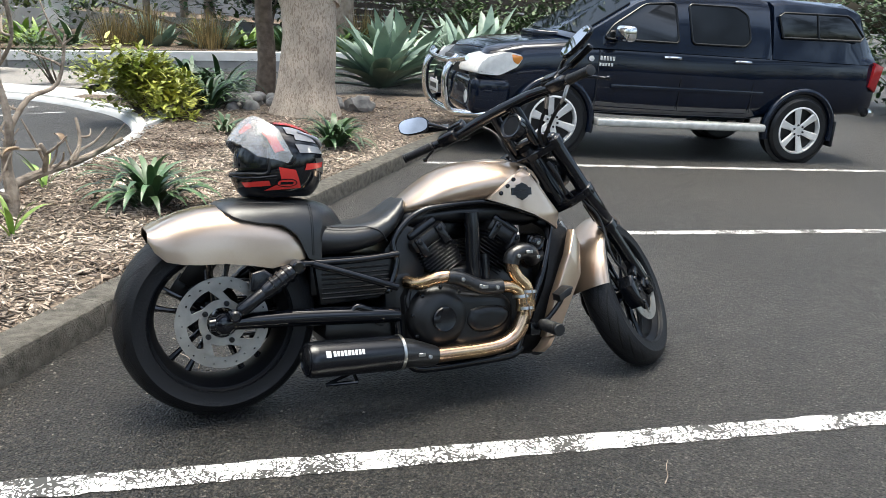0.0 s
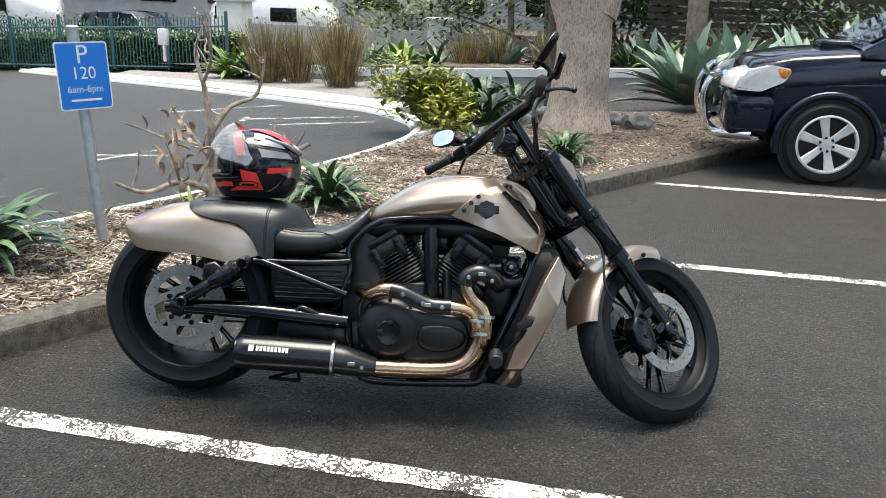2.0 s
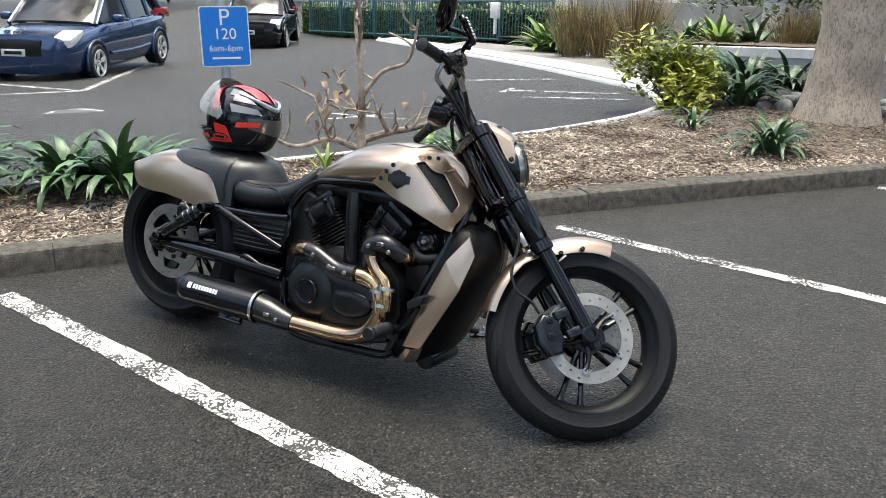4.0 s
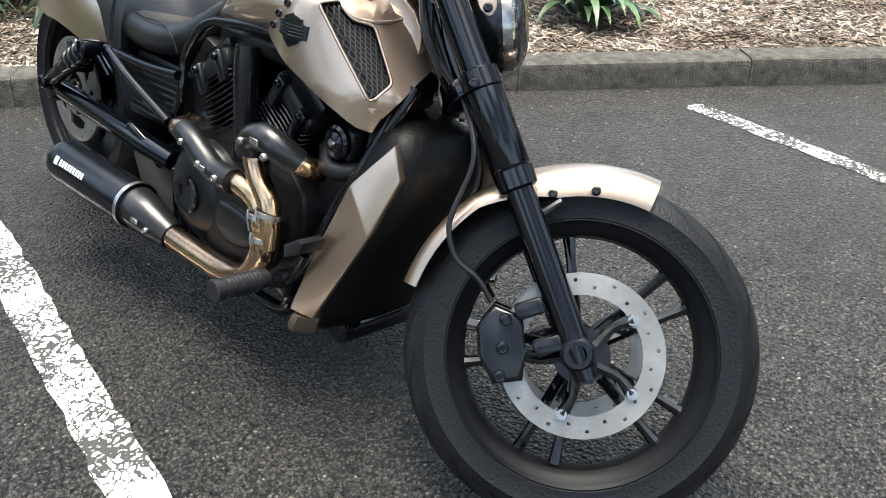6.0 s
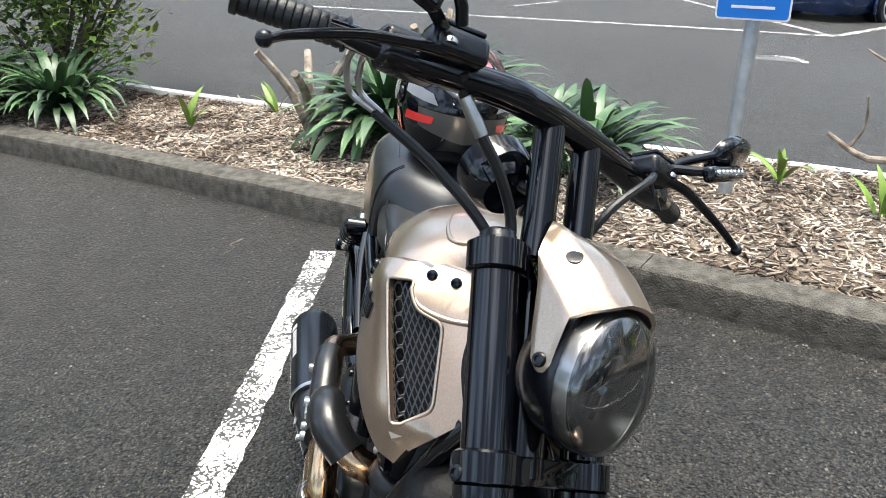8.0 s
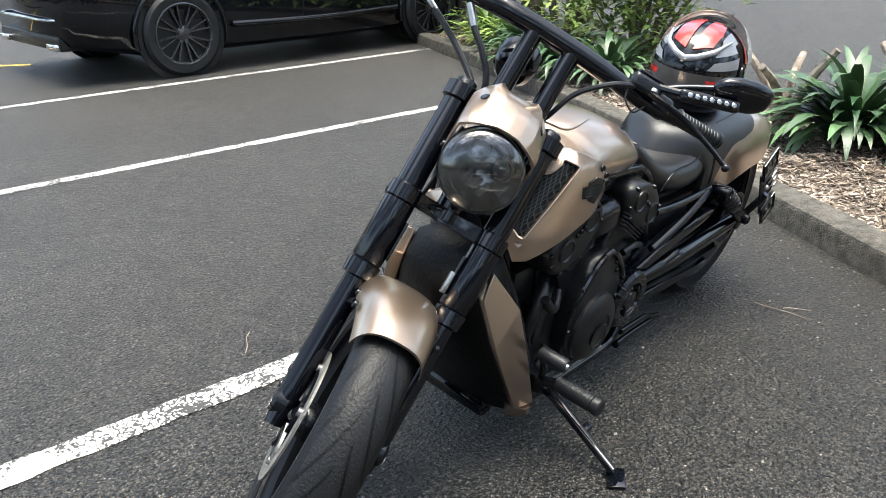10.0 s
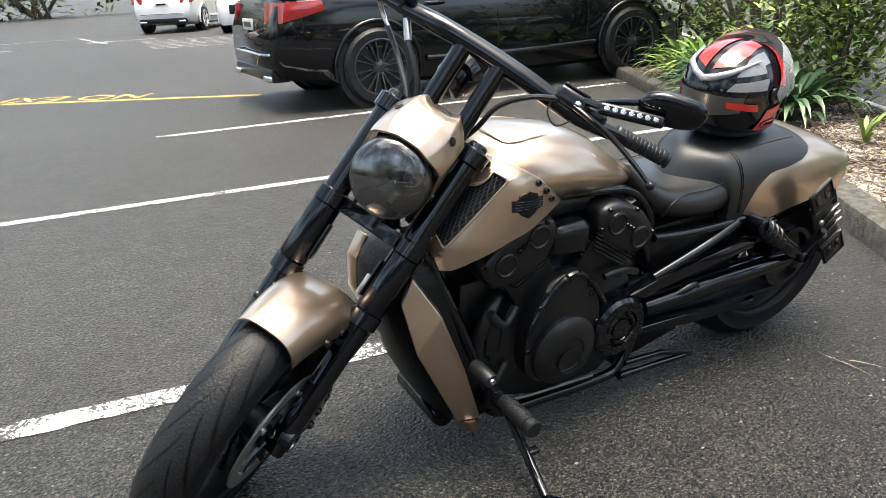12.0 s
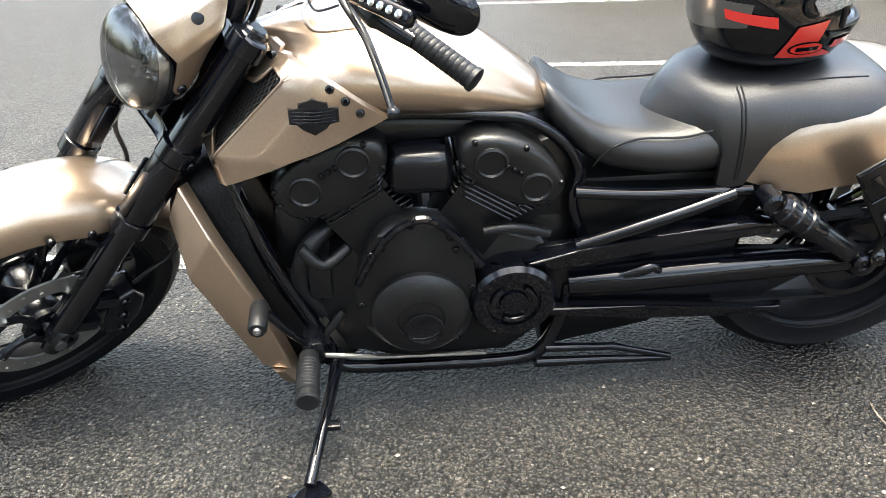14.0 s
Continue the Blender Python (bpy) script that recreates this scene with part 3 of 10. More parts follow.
def wheel(moto, name, hub, m, radius, half, rim_r, tread, rotor_side, rotor_r, spokes, solid_disc=False):
    """A tyre on a black spoked rim, with a drilled brake disc; m carries the wheel's axle (local y) into the bike."""
    whl = new(name)
    whl.empty_display_size = 0.05
    whl.parent = moto
    bm = B()
    prof = []
    for k in range(25):
        a = math.pi * (k / 24)
        # crown, shoulder and sidewall
        y = -half * math.cos(a)
        z = math.sin(a)
        r = rim_r + (radius - rim_r) * (z ** 0.62)
        prof.append((r, y * (1.0 if z > 0.25 else 0.94)))
    prof = [(r + (0.0022 if k in (2, 22) else 0.0), y * (1.02 if k in (2, 22) else 1.0)) for k, (r, y) in enumerate(prof)]
    prof.append((rim_r - 0.006, half * 0.8))
    prof.append((rim_r - 0.006, -half * 0.8))
    lathe(bm, prof, m, 96, closed=True, uv=True)
    part("tyre", bm, tread, whl, "black treaded rubber tyre")
    # rim
    bm = B()
    w = half * 0.86
    lathe(bm, [(rim_r + 0.008, -w), (rim_r + 0.012, -w + 0.006), (rim_r - 0.012, -w + 0.014), (rim_r - 0.03, -w * 0.45), (rim_r - 0.034, 0), (rim_r - 0.03, w * 0.45), (rim_r - 0.012, w - 0.014), (rim_r + 0.012, w - 0.006), (rim_r + 0.008, w),
               (rim_r - 0.006, w - 0.012), (rim_r - 0.022, w * 0.5), (rim_r - 0.022, -w * 0.5), (rim_r - 0.006, -w + 0.012)], m, 72, closed=True)
    part("rim", bm, RIM_BLACK, whl, "gloss black alloy rim")
    for sgn in (-1, 1):
        bm = B()
        lathe(bm, [(rim_r + 0.004, sgn * (w + 0.002)), (rim_r - 0.004, sgn * (w + 0.004)), (rim_r - 0.01, sgn * (w - 0.002))], m, 72, cap=False)
        part("rim_edge", bm, RIM_BLACK, whl)
    bm = B()
    lathe(bm, [(0.0, -hub), (0.03, -hub), (0.036, -hub * 0.9), (0.042, -hub * 0.5), (0.036, 0), (0.042, hub * 0.5), (0.036, hub * 0.9), (0.03, hub), (0.0, hub)], m, 28)
    part("hub", bm, BLACK_SATIN, whl)
    for i in range(spokes):
        base = math.tau * i / spokes + 0.25
        for dlt in (-1, 1):
            a0, a1 = base + dlt * 0.2, base + dlt * 0.17
            bm = B()
            p0 = Vector((0.034 * math.cos(a0), 0, 0.034 * math.sin(a0)))
            p1 = Vector(((rim_r - 0.026) * math.cos(a1), 0, (rim_r - 0.026) * math.sin(a1)))
            sweep(bm, [p0, p0.lerp(p1, 0.15), p0.lerp(p1, 0.75), p1], [0.014, 0.0105, 0.009, 0.013], 8, 3, up=(0, 1, 0))
            part("spoke", bm, BLACK_GLOSS, whl, m=m)
    for sgn in rotor_side:
        y = sgn * (hub * 0.95)
        if solid_disc:
            # one steel plate: drilled band, five raked arms with windows between them, and a bolt ring
            rot = part("brake_disc", disc_mesh(rotor_r, rotor_r * 0.76, y, 0.006), ROTOR, whl, "drilled bare steel brake disc", m=m)
            for i in range(5):
                a = math.tau * i / 5 + 0.1
                inner = [(0.074 * math.cos(a + q), 0.074 * math.sin(a + q)) for q in (-0.26, -0.09, 0.09, 0.26)]
                outer = [(rotor_r * 0.785 * math.cos(a + q), rotor_r * 0.785 * math.sin(a + q)) for q in (0.6, 0.5, 0.4, 0.3)]
                bm = B()
                prism(bm, inner + outer, y - 0.003, y + 0.003, xz, 0.0008, 1)
                part("disc_arm", bm, ROTOR, rot, "", m=m)
            bm = B()
            lathe(bm, [(0.05, y - 0.0035), (0.076, y - 0.0035), (0.076, y + 0.0035), (0.05, y + 0.0035)], None, 40, closed=True)
            part("disc_ring", bm, ROTOR, rot, "", m=m)
            for i in range(5):
                a = math.tau * i / 5 + 0.1
                bm = B()
                lathe(bm, [(0, -0.008), (0.009, -0.008), (0.009, 0.0), (0.005, 0.0), (0.004, -0.004), (0, -0.004)], pose(0.064 * math.cos(a), y - 0.003, 0.064 * math.sin(a)), 14)
                part("disc_bolt", bm, BLACK_SATIN, rot, m=m)
            continue
        rot = part("brake_disc", disc_mesh(rotor_r, rotor_r * 0.73, y, 0.005), ROTOR, whl, "drilled bare steel brake disc", m=m)
        bm = B()
        for i in range(5):
            a = math.tau * i / 5 + 0.3
            c, s = math.cos(a), math.sin(a)
            sweep(bm, [(0.03 * c, y, 0.03 * s), (rotor_r * 0.5 * math.cos(a + 0.12), y, rotor_r * 0.5 * math.sin(a + 0.12)), (rotor_r * 0.74 * c, y, rotor_r * 0.74 * s)], [0.014, 0.008, 0.012], 8, 4)
        lathe(bm, [(0.0, y - 0.006), (0.05, y - 0.006), (0.05, y + 0.006), (0.0, y + 0.006)], None, 24)
        part("disc_carrier", bm, BLACK_SATIN, rot, "black disc carrier", m=m)
        for i in range(5):
            a = math.tau * i / 5 + 0.3
            bm = B()
            lathe(bm, [(0, -0.01), (0.0095, -0.01), (0.0095, 0.006), (0.006, 0.01), (0, 0.01)], pose(rotor_r * 0.74 * math.cos(a), y, rotor_r * 0.74 * math.sin(a)), 14)
            part("disc_bolt", bm, STEEL, rot, m=m)
    return whl


def disc_mesh(r_out, r_in, y, th):
    """A flat ring with drilled holes, in the plane across local y."""
    bm = B()
    n = 120
    rows = []
    edges = [r_in, r_in + (r_out - r_in) * 0.3, r_in + (r_out - r_in) * 0.45, r_in + (r_out - r_in) * 0.6, r_in + (r_out - r_in) * 0.75, r_out]
    for sy in (-th / 2, th / 2):
        rows.append([[bm.verts.new(((r + (-0.011 * max(0.0, math.cos(5 * (math.tau * k / n - 0.3)) * 5 - 4) if r == r_in else 0)) * math.cos(math.tau * k / n), y + sy, (r + (-0.011 * max(0.0, math.cos(5 * (math.tau * k / n - 0.3)) * 5 - 4) if r == r_in else 0)) * math.sin(math.tau * k / n))) for k in range(n)] for r in edges])
    hole = {(k, i) for k in range(n) for i in range(1, 4) if (k % 10 == 0 and i == 1) or (k % 10 == 5 and i == 3)}
    for i in range(5):
        for k in range(n):
            j = (k + 1) % n
            if (k, i) in hole:
                for a, b in (((i, k), (i, j)), ((i, j), (i + 1, j)), ((i + 1, j), (i + 1, k)), ((i + 1, k), (i, k))):
                    bm.faces.new((rows[0][a[0]][a[1]], rows[0][b[0]][b[1]], rows[1][b[0]][b[1]], rows[1][a[0]][a[1]]))
                continue
            bm.faces.new((rows[0][i][k], rows[0][i][j], rows[0][i + 1][j], rows[0][i + 1][k]))
            bm.faces.new((rows[1][i][k], rows[1][i + 1][k], rows[1][i + 1][j], rows[1][i][j]))
    for i in (0, 5):
        for k in range(n):
            j = (k + 1) % n
            bm.faces.new((rows[0][i][k], rows[1][i][k], rows[1][i][j], rows[0][i][j]))
    return bm


def screw(parent, at, axis, r=0.008, material=None, name="screw"):
    """A domed screw head with a dark socket."""
    q = Vector((0, 1, 0)).rotation_difference(Vector(axis).normalized()).to_matrix().to_4x4()
    bm = B()
    lathe(bm, [(0, -0.004), (r, -0.004), (r, 0.001), (r * 0.8, 0.004), (r * 0.5, 0.0045), (r * 0.45, 0.0015), (0, 0.0015)], Matrix.Translation(at) @ q, 14)
    return part(name, bm, material or BLACK_GLOSS, parent)


def interp(x, xs, ys):
    return float(np.interp(x, xs, ys))


def body_ring(x, zt, zb, hw, n=28, pw=2.4, tuck=0.0):
    """A rounded cross-section of the bodywork."""
    out = []
    zc, h = (zt + zb) / 2, (zt - zb) / 2
    for k in range(n):
        a = math.tau * k / n
        c, s = math.cos(a), math.sin(a)
        y = hw * math.copysign(abs(c) ** (2 / pw), c)
        z = h * math.copysign(abs(s) ** (2 / pw), s)
        y *= 1 - tuck * max(0, s)
        out.append(Vector((x, y, zc + z)))
    return out


def make_tank(moto):
    bm = B()
    xs = [0.595, 0.603, 0.62, 0.65, 0.69, 0.74, 0.79, 0.85, 0.91, 0.97, 1.03, 1.09, 1.14, 1.18, 1.20, 1.208]
    kx = [0.595, 0.62, 0.67, 0.752, 0.835, 0.958, 1.062, 1.145, 1.19, 1.21]
    kt = [0.672, 0.700, 0.742, 0.796, 0.828, 0.846, 0.84, 0.82, 0.79, 0.75]
    wx = [0.595, 0.605, 0.64, 0.70, 0.78, 0.88, 1.0, 1.08, 1.15, 1.208]
    ww = [0.04, 0.065, 0.095, 0.122, 0.148, 0.163, 0.168, 0.155, 0.115, 0.05]
    bx, bz = [0.595, 0.69, 0.85, 0.93, 1.21], [0.655, 0.655, 0.672, 0.682, 0.70]
    rings_to(bm, [body_ring(x, interp(x, kx, kt), interp(x, bx, bz) - 0.01, interp(x, wx, ww), 40, 2.35, 0.22) for x in xs])
    for v in bm.verts:
        if v.co.x > 0.98 and v.co.z < 0.838:
            xr, yr = ridge(max(v.co.z, 0.64))
            lim = max(0.02, min(cover_at(min(0, v.co.x - xr), v.co.z).y - 0.016, yr - 0.055 - 1.7 * (v.co.x - xr)))
            u = min(1, max(0, (0.838 - v.co.z) / 0.03))
            y = min(abs(v.co.y), lim)
            v.co.y = math.copysign(abs(v.co.y) * (1 - u) + y * u, v.co.y)
    tank = part("tank_cover", bm, GOLD, moto, "champagne gold metallic tank cover", 60)
    # raised crease and cap line along the top
    def on_tank(x, y):
        ring = body_ring(x, interp(x, kx, kt), interp(x, bx, bz) - 0.01, interp(x, wx, ww), 400, 2.35, 0.22)
        return min((q for q in ring if q.z > 0.75), key=lambda q: abs(q.y - y))

    bm = B()
    sweep(bm, [on_tank(x, y) for x, y in ((0.90, -0.066), (0.95, -0.078), (0.99, -0.083), (1.025, -0.076), (1.04, -0.045), (1.045, 0), (1.04, 0.045), (1.025, 0.076), (0.99, 0.083), (0.95, 0.078), (0.90, 0.066))], [0.0005, 0.002, 0.0038, 0.004, 0.004, 0.004, 0.004, 0.004, 0.0038, 0.002, 0.0005], 8, 4)
    part("crease", bm, GOLD, tank, "", 60)


def ridge(z):
    """The sharp edge beside the scoop, which leans forward towards the bottom."""
    k = min(0.785 - z, 0.142)
    return 1.095 + 0.905 * k, 0.162 - 0.169 * k if k > 0 else 0.162 - 1.0 * -k


def cover_at(p, z):
    """Place on the side cover: p metres along it from the ridge (forward positive), at height z."""
    xr, yr = ridge(z)
    if p >= 0:
        k = min(1, max(0, (0.785 - z) / 0.15))
        dx, dy = 0.54 - 0.2 * k, -0.84 - 0.1 * k
        bend = 1.6 * (1 - k) * p * p
        x, y = xr + dx * p + 0.02 * k * p - bend * 0.8, yr + dy * p
        lead = 0.006 * math.exp(-p / 0.02)
        return Vector((x - lead * 0.5, y - lead, z))
    x = xr + p
    rear_y = interp(x, [0.90, 0.95, 1.0, 1.035, 1.09, 1.3], [0.152, 0.173, 0.191, 0.2, 0.201, 0.201])
    if z > 0.74:
        rear_y -= 7.0 * (z - 0.74) ** 2
    u = math.exp(p / 0.07)
    return Vector((x, rear_y * (1 - u) + yr * u + 0.004 * u * (1 - u), z))


def cover_y(x, z):
    return cover_at(x - ridge(z)[0], z).y


def outline_fill(outer, holes=(), cuts=4):
    """A flat (u, v) outline with holes, filled with triangles and split fine; vertices keep u, v in x and z."""
    bm = B()
    edges = []
    for loop in (outer, *holes):
        vs = [bm.verts.new((u, 0, v)) for u, v in loop]
        edges += [bm.edges.new((vs[i], vs[(i + 1) % len(vs)])) for i in range(len(vs))]
    bmesh.ops.triangle_fill(bm, use_beauty=True, use_dissolve=False, edges=edges)
    bmesh.ops.triangulate(bm, faces=bm.faces)
    for _ in range(cuts):
        es = [e for e in bm.edges if e.calc_length() > 0.022]
        if not es:
            break
        bmesh.ops.subdivide_edges(bm, edges=es, cuts=1)
        bmesh.ops.triangulate(bm, faces=bm.faces)
    return bm


def soften(loop, r):
    """Rounds the corners of a closed (u, v) outline."""
    out = []
    for k, c in enumerate(loop):
        c = Vector(c)
        a, b = Vector(loop[k - 1]) - c, Vector(loop[(k + 1) % len(loop)]) - c
        p0, p1 = c + a.normalized() * min(r, a.length * 0.45), c + b.normalized() * min(r, b.length * 0.45)
        for t in (0.0, 0.25, 0.5, 0.75, 1.0):
            q = p0.lerp(c, t).lerp(c.lerp(p1, t), t)
            out.append((q.x, q.y))
    return out


def shell(bm, th, inward):
    """Gives a sheet thickness towards inward(v)."""
    vs = list(bm.verts)
    fs = list(bm.faces)
    border = [e for e in bm.edges if len(e.link_faces) == 1]
    copy = {v: bm.verts.new(v.co + inward(v.co) * th) for v in vs}
    for f in fs:
        bm.faces.new([copy[v] for v in reversed(f.verts)])
    for e in border:
        a, b = e.verts
        try:
            bm.faces.new((a, b, copy[b], copy[a]))
        except ValueError:
            pass
    return bm


def make_side_cover(moto, s):
    """s: 1 left, -1 right."""
    def rel(x, z):
        return x - ridge(z)[0], z

    rear = [rel(x, z) for x, z in [(p.x, p.z) for p in curve_pts([(0.912, 0, 0.700), (0.955, 0, 0.738), (1.0, 0, 0.776), (1.04, 0, 0.800), (1.075, 0, 0.812)], 4)]]
    low = [rel(x, z) for x, z in ((1.226, 0.577), (1.205, 0.583), (1.165, 0.605), (1.10, 0.635), (1.03, 0.662), (0.97, 0.682), (0.93, 0.694))]
    front = [(0.03, 0.817), (0.075, 0.818), (0.115, 0.812), (0.132, 0.797), (0.152, 0.781), (0.172, 0.772), (0.17, 0.735), (0.156, 0.693), (0.105, 0.669), (0.058, 0.643), (0.02, 0.603)]
    outer = rear + soften(front, 0.006) + low
    scoop = soften([(-0.017, 0.787), (0.024, 0.796), (0.036, 0.766), (0.079, 0.760), (0.053, 0.667), (-0.009, 0.635), (-0.012, 0.70)], 0.011)
    bm = outline_fill(outer, [scoop], 5)
    for v in bm.verts:
        v.co = cover_at(v.co.x, v.co.z)
    shell(bm, 0.012, lambda c: Vector((-0.55, -0.83, 0)))
    for v in bm.verts:
        v.co.y *= s
    cov = part("side_cover", bm, GOLD, moto, "champagne gold side cover with a scoop", 32)
    bm = B()
    lip = [cover_at(u, w) + Vector((-0.0006, -0.0008, 0)) for u, w in scoop]
    sweep(bm, [(v.x, v.y * s, v.z) for v in lip + lip[:2]], 0.0032, 8)
    part("scoop_lip", bm, GOLD, cov, "", 60)
    # ledge that runs forward from the notch of the scoop
    bm = B()
    sweep(bm, [(v.x, v.y * s, v.z) for v in (cover_at(pp, zz) for pp, zz in ((0.036, 0.778), (0.046, 0.770), (0.08, 0.766), (0.12, 0.768), (0.155, 0.774)))], [0.001, 0.0035, 0.0042, 0.0042, 0.002], 10, 4)
    part("ledge", bm, GOLD, cov, "", 60)
    # grille: crossing wires behind the opening
    lo = scoop

    def inside(u, w):
        hit = False
        for (x1, z1), (x2, z2) in zip(lo, lo[1:] + lo[:1]):
            if (z1 > w) != (z2 > w) and u < (x2 - x1) * (w - z1) / (z2 - z1) + x1:
                hit = not hit
        return hit

    def deep(p, z, d):
        c = cover_at(p, z) + Vector((-0.75, -0.66, 0)) * d
        return Vector((c.x, c.y * s, c.z))

    verts, faces = [], []
    for sl in (1, -1):
        for i in range(-30, 40):
            run = []
            for k in range(0, 60):
                z = 0.63 + k * 0.0028
                p = i * 0.0105 + sl * (z - 0.70) * 0.62
                run.append((p, z) if inside(p, z) else None)
            for a, b in zip(run, run[1:]):
                if a and b:
                    kk = len(verts)
                    w = 0.0013
                    verts += [tuple(deep(a[0] - w, a[1], 0.009)), tuple(deep(a[0] + w, a[1], 0.009)), tuple(deep(b[0] + w, b[1], 0.009)), tuple(deep(b[0] - w, b[1], 0.009))]
                    faces.append((kk, kk + 1, kk + 2, kk + 3))
    me = bpy.data.meshes.new("grille")
    me.from_pydata(verts, [], faces)
    me.materials.append(MESH_BLACK)
    ob = new("grille", me)
    ob.parent = cov
    tagged(ob, "black wire mesh in the scoop")
    mu, mw = sum(u for u, w in scoop) / len(scoop), sum(w for u, w in scoop) / len(scoop)
    bm = outline_fill([(mu + (u - mu) * 1.2, mw + (w - mw) * 1.1) for u, w in scoop], (), 2)
    for v in bm.verts:
        v.co = deep(v.co.x, v.co.z, 0.02)
    rim_in, rim_out = [deep(mu + (u - mu) * 1.2, mw + (w - mw) * 1.1, 0.02) for u, w in scoop], [deep(u, w, 0.006) for u, w in scoop]
    rings_to(bm, [rim_in, rim_out], cap=False)
    part("scoop_back", bm, RECESS_BLACK, cov)
    # badge: a bar across a shield, no lettering
    cx, cz, y0 = 1.034, 0.728, 0.1895
    sh = [(-0.024, 0.022), (-0.008, 0.026), (0, 0.031), (0.008, 0.026), (0.024, 0.022), (0.024, 0.013), (0.041, 0.013), (0.041, -0.013), (0.026, -0.013), (0.02, -0.022), (0, -0.032), (-0.02, -0.022), (-0.026, -0.013), (-0.041, -0.013), (-0.041, 0.013), (-0.024, 0.013)]
    bm = B()
    prism(bm, [(cx + u * 1.02, cz + w * 1.02) for u, w in sh], y0 - 0.006, y0 + 0.004, lambda u, v, d: Vector((u, (d + cover_y(u, v) - 0.1895) * s, v)), 0.0012)
    bad = part("badge", bm, BLACK_SATIN, cov, "black bar-and-shield badge")
    bm = B()
    for k in range(4):
        z = cz - 0.009 + 0.006 * k
        sweep(bm, [(cx - 0.036, (cover_y(cx - 0.036, z) + 0.0042) * s, z), (cx, (cover_y(cx, z) + 0.0042) * s, z), (cx + 0.036, (cover_y(cx + 0.036, z) + 0.0042) * s, z)], 0.0011, 6)
    part("badge_bar", bm, BLACK_GLOSS, bad)
    for x, z in ((0.957, 0.722), (0.98, 0.748), (1.004, 0.771)):
        y = cover_y(x, z)
        screw(cov, (x, (y + 0.002) * s, z), (0.1, s, 0.35), 0.008)
    for p in (0.04, 0.08):
        c = cover_at(p, 0.806) + Vector((0.002, 0.003, 0))
        screw(cov, (c.x, c.y * s, c.z), (0.75, 0.6 * s, 0.3), 0.008)


def make_seat(moto):
    seat = new("seat")
    seat.empty_display_size = 0.05
    seat.parent = moto
    # rider's part
    xs = [0.235, 0.26, 0.30, 0.35, 0.40, 0.45, 0.50, 0.54, 0.575, 0.60, 0.615, 0.622]
    zt = [0.655, 0.655, 0.650, 0.642, 0.638, 0.64, 0.650, 0.667, 0.692, 0.713, 0.722, 0.715]
    zb = [0.53, 0.52, 0.515, 0.515, 0.52, 0.528, 0.54, 0.56, 0.585, 0.61, 0.635, 0.66]
    hw = [0.135, 0.142, 0.147, 0.150, 0.15, 0.146, 0.138, 0.128, 0.115, 0.10, 0.085, 0.06]
    bm = B()
    rows = []
    for x, t, b, w in zip(xs, zt, zb, hw):
        ring = body_ring(x, t, b, w, 36, 2.7, 0.12)
        for p in ring:                       # dished in the middle
            if p.z > (t + b) / 2:
                p.z -= 0.016 * max(0, 1 - (p.y / (w * 0.8)) ** 2) * min(1, (x - 0.2) / 0.15)
        rows.append(ring)
    rings_to(bm, rows)
    part("rider_seat", bm, LEATHER, seat, "black leather rider seat", 60)
    for s in (-1, 1):
        bm = B()
        sweep(bm, [(0.27, 0.126 * s, 0.632), (0.36, 0.137 * s, 0.618), (0.45, 0.134 * s, 0.618), (0.505, 0.137 * s, 0.60), (0.53, 0.133 * s, 0.565)], 0.0022, 6, 5)
        part("seam", bm, BLACK_PLASTIC, seat)
    # pillion cover: leather draped over the mudguard, with a flap down each side behind the rider
    px = [-0.035, -0.02, 0.0, 0.03, 0.09, 0.13, 0.16, 0.185, 0.205, 0.22, 0.232, 0.243, 0.262, 0.28, 0.287]
    top = [0.704, 0.712, 0.717, 0.720, 0.722, 0.722, 0.722, 0.721, 0.719, 0.716, 0.713, 0.709, 0.702, 0.692, 0.684]
    edge = [0.697, 0.685, 0.672, 0.660, 0.648, 0.645, 0.638, 0.622, 0.604, 0.577, 0.548, 0.524, 0.518, 0.518, 0.520]
    wide = [0.184, 0.184, 0.184, 0.184, 0.181, 0.178, 0.175, 0.173, 0.171, 0.169, 0.167, 0.166, 0.163, 0.159, 0.154]

    def drape(x, f, lift=0.0):
        """f from -1 to 1 over the seat at x; the middle runs further forward."""
        t, e, w = interp(x, px, top), interp(x, px, edge), interp(x, px, wide) + lift
        b = 0.515
        a0 = math.asin(min(0.98, max(0.0, (e - b) / (t - b)) ** (1 / 0.55)))
        a = math.pi / 2 + (math.pi / 2 - a0) * f
        c, q = math.cos(a), math.sin(a)
        y = -w * math.copysign(abs(c) ** 0.6, c)
        z = b + (t + lift - b) * q ** 0.55
        k = max(0, (x - 0.15) / 0.137)
        return Vector((x + 0.072 * k * max(0, 1 - (abs(y) / 0.16) ** 1.3), y, z))

    bm = B()
    rows = [[drape(x, -1 + j / 24) for j in range(49)] for x in px]
    for q in (0.08, 0.2, 0.4, 0.65, 1.0):
        rows.append([Vector((v.x + 0.075 * q ** 0.75 * max(0.0, 1 - (abs(v.y) / 0.15) ** 3), v.y * (1 - 0.05 * q), v.z + (min(v.z, 0.575) - v.z) * q)) for v in rows[len(px) - 1]])
    rings_to(bm, rows, closed=False, cap=False)
    shell(bm, 0.011, lambda c: (Vector((c.x - 0.02, 0, 0.56)) - c).normalized())
    part("pillion_pad", bm, LEATHER, seat, "black leather pillion pad draped over the mudguard", 60)
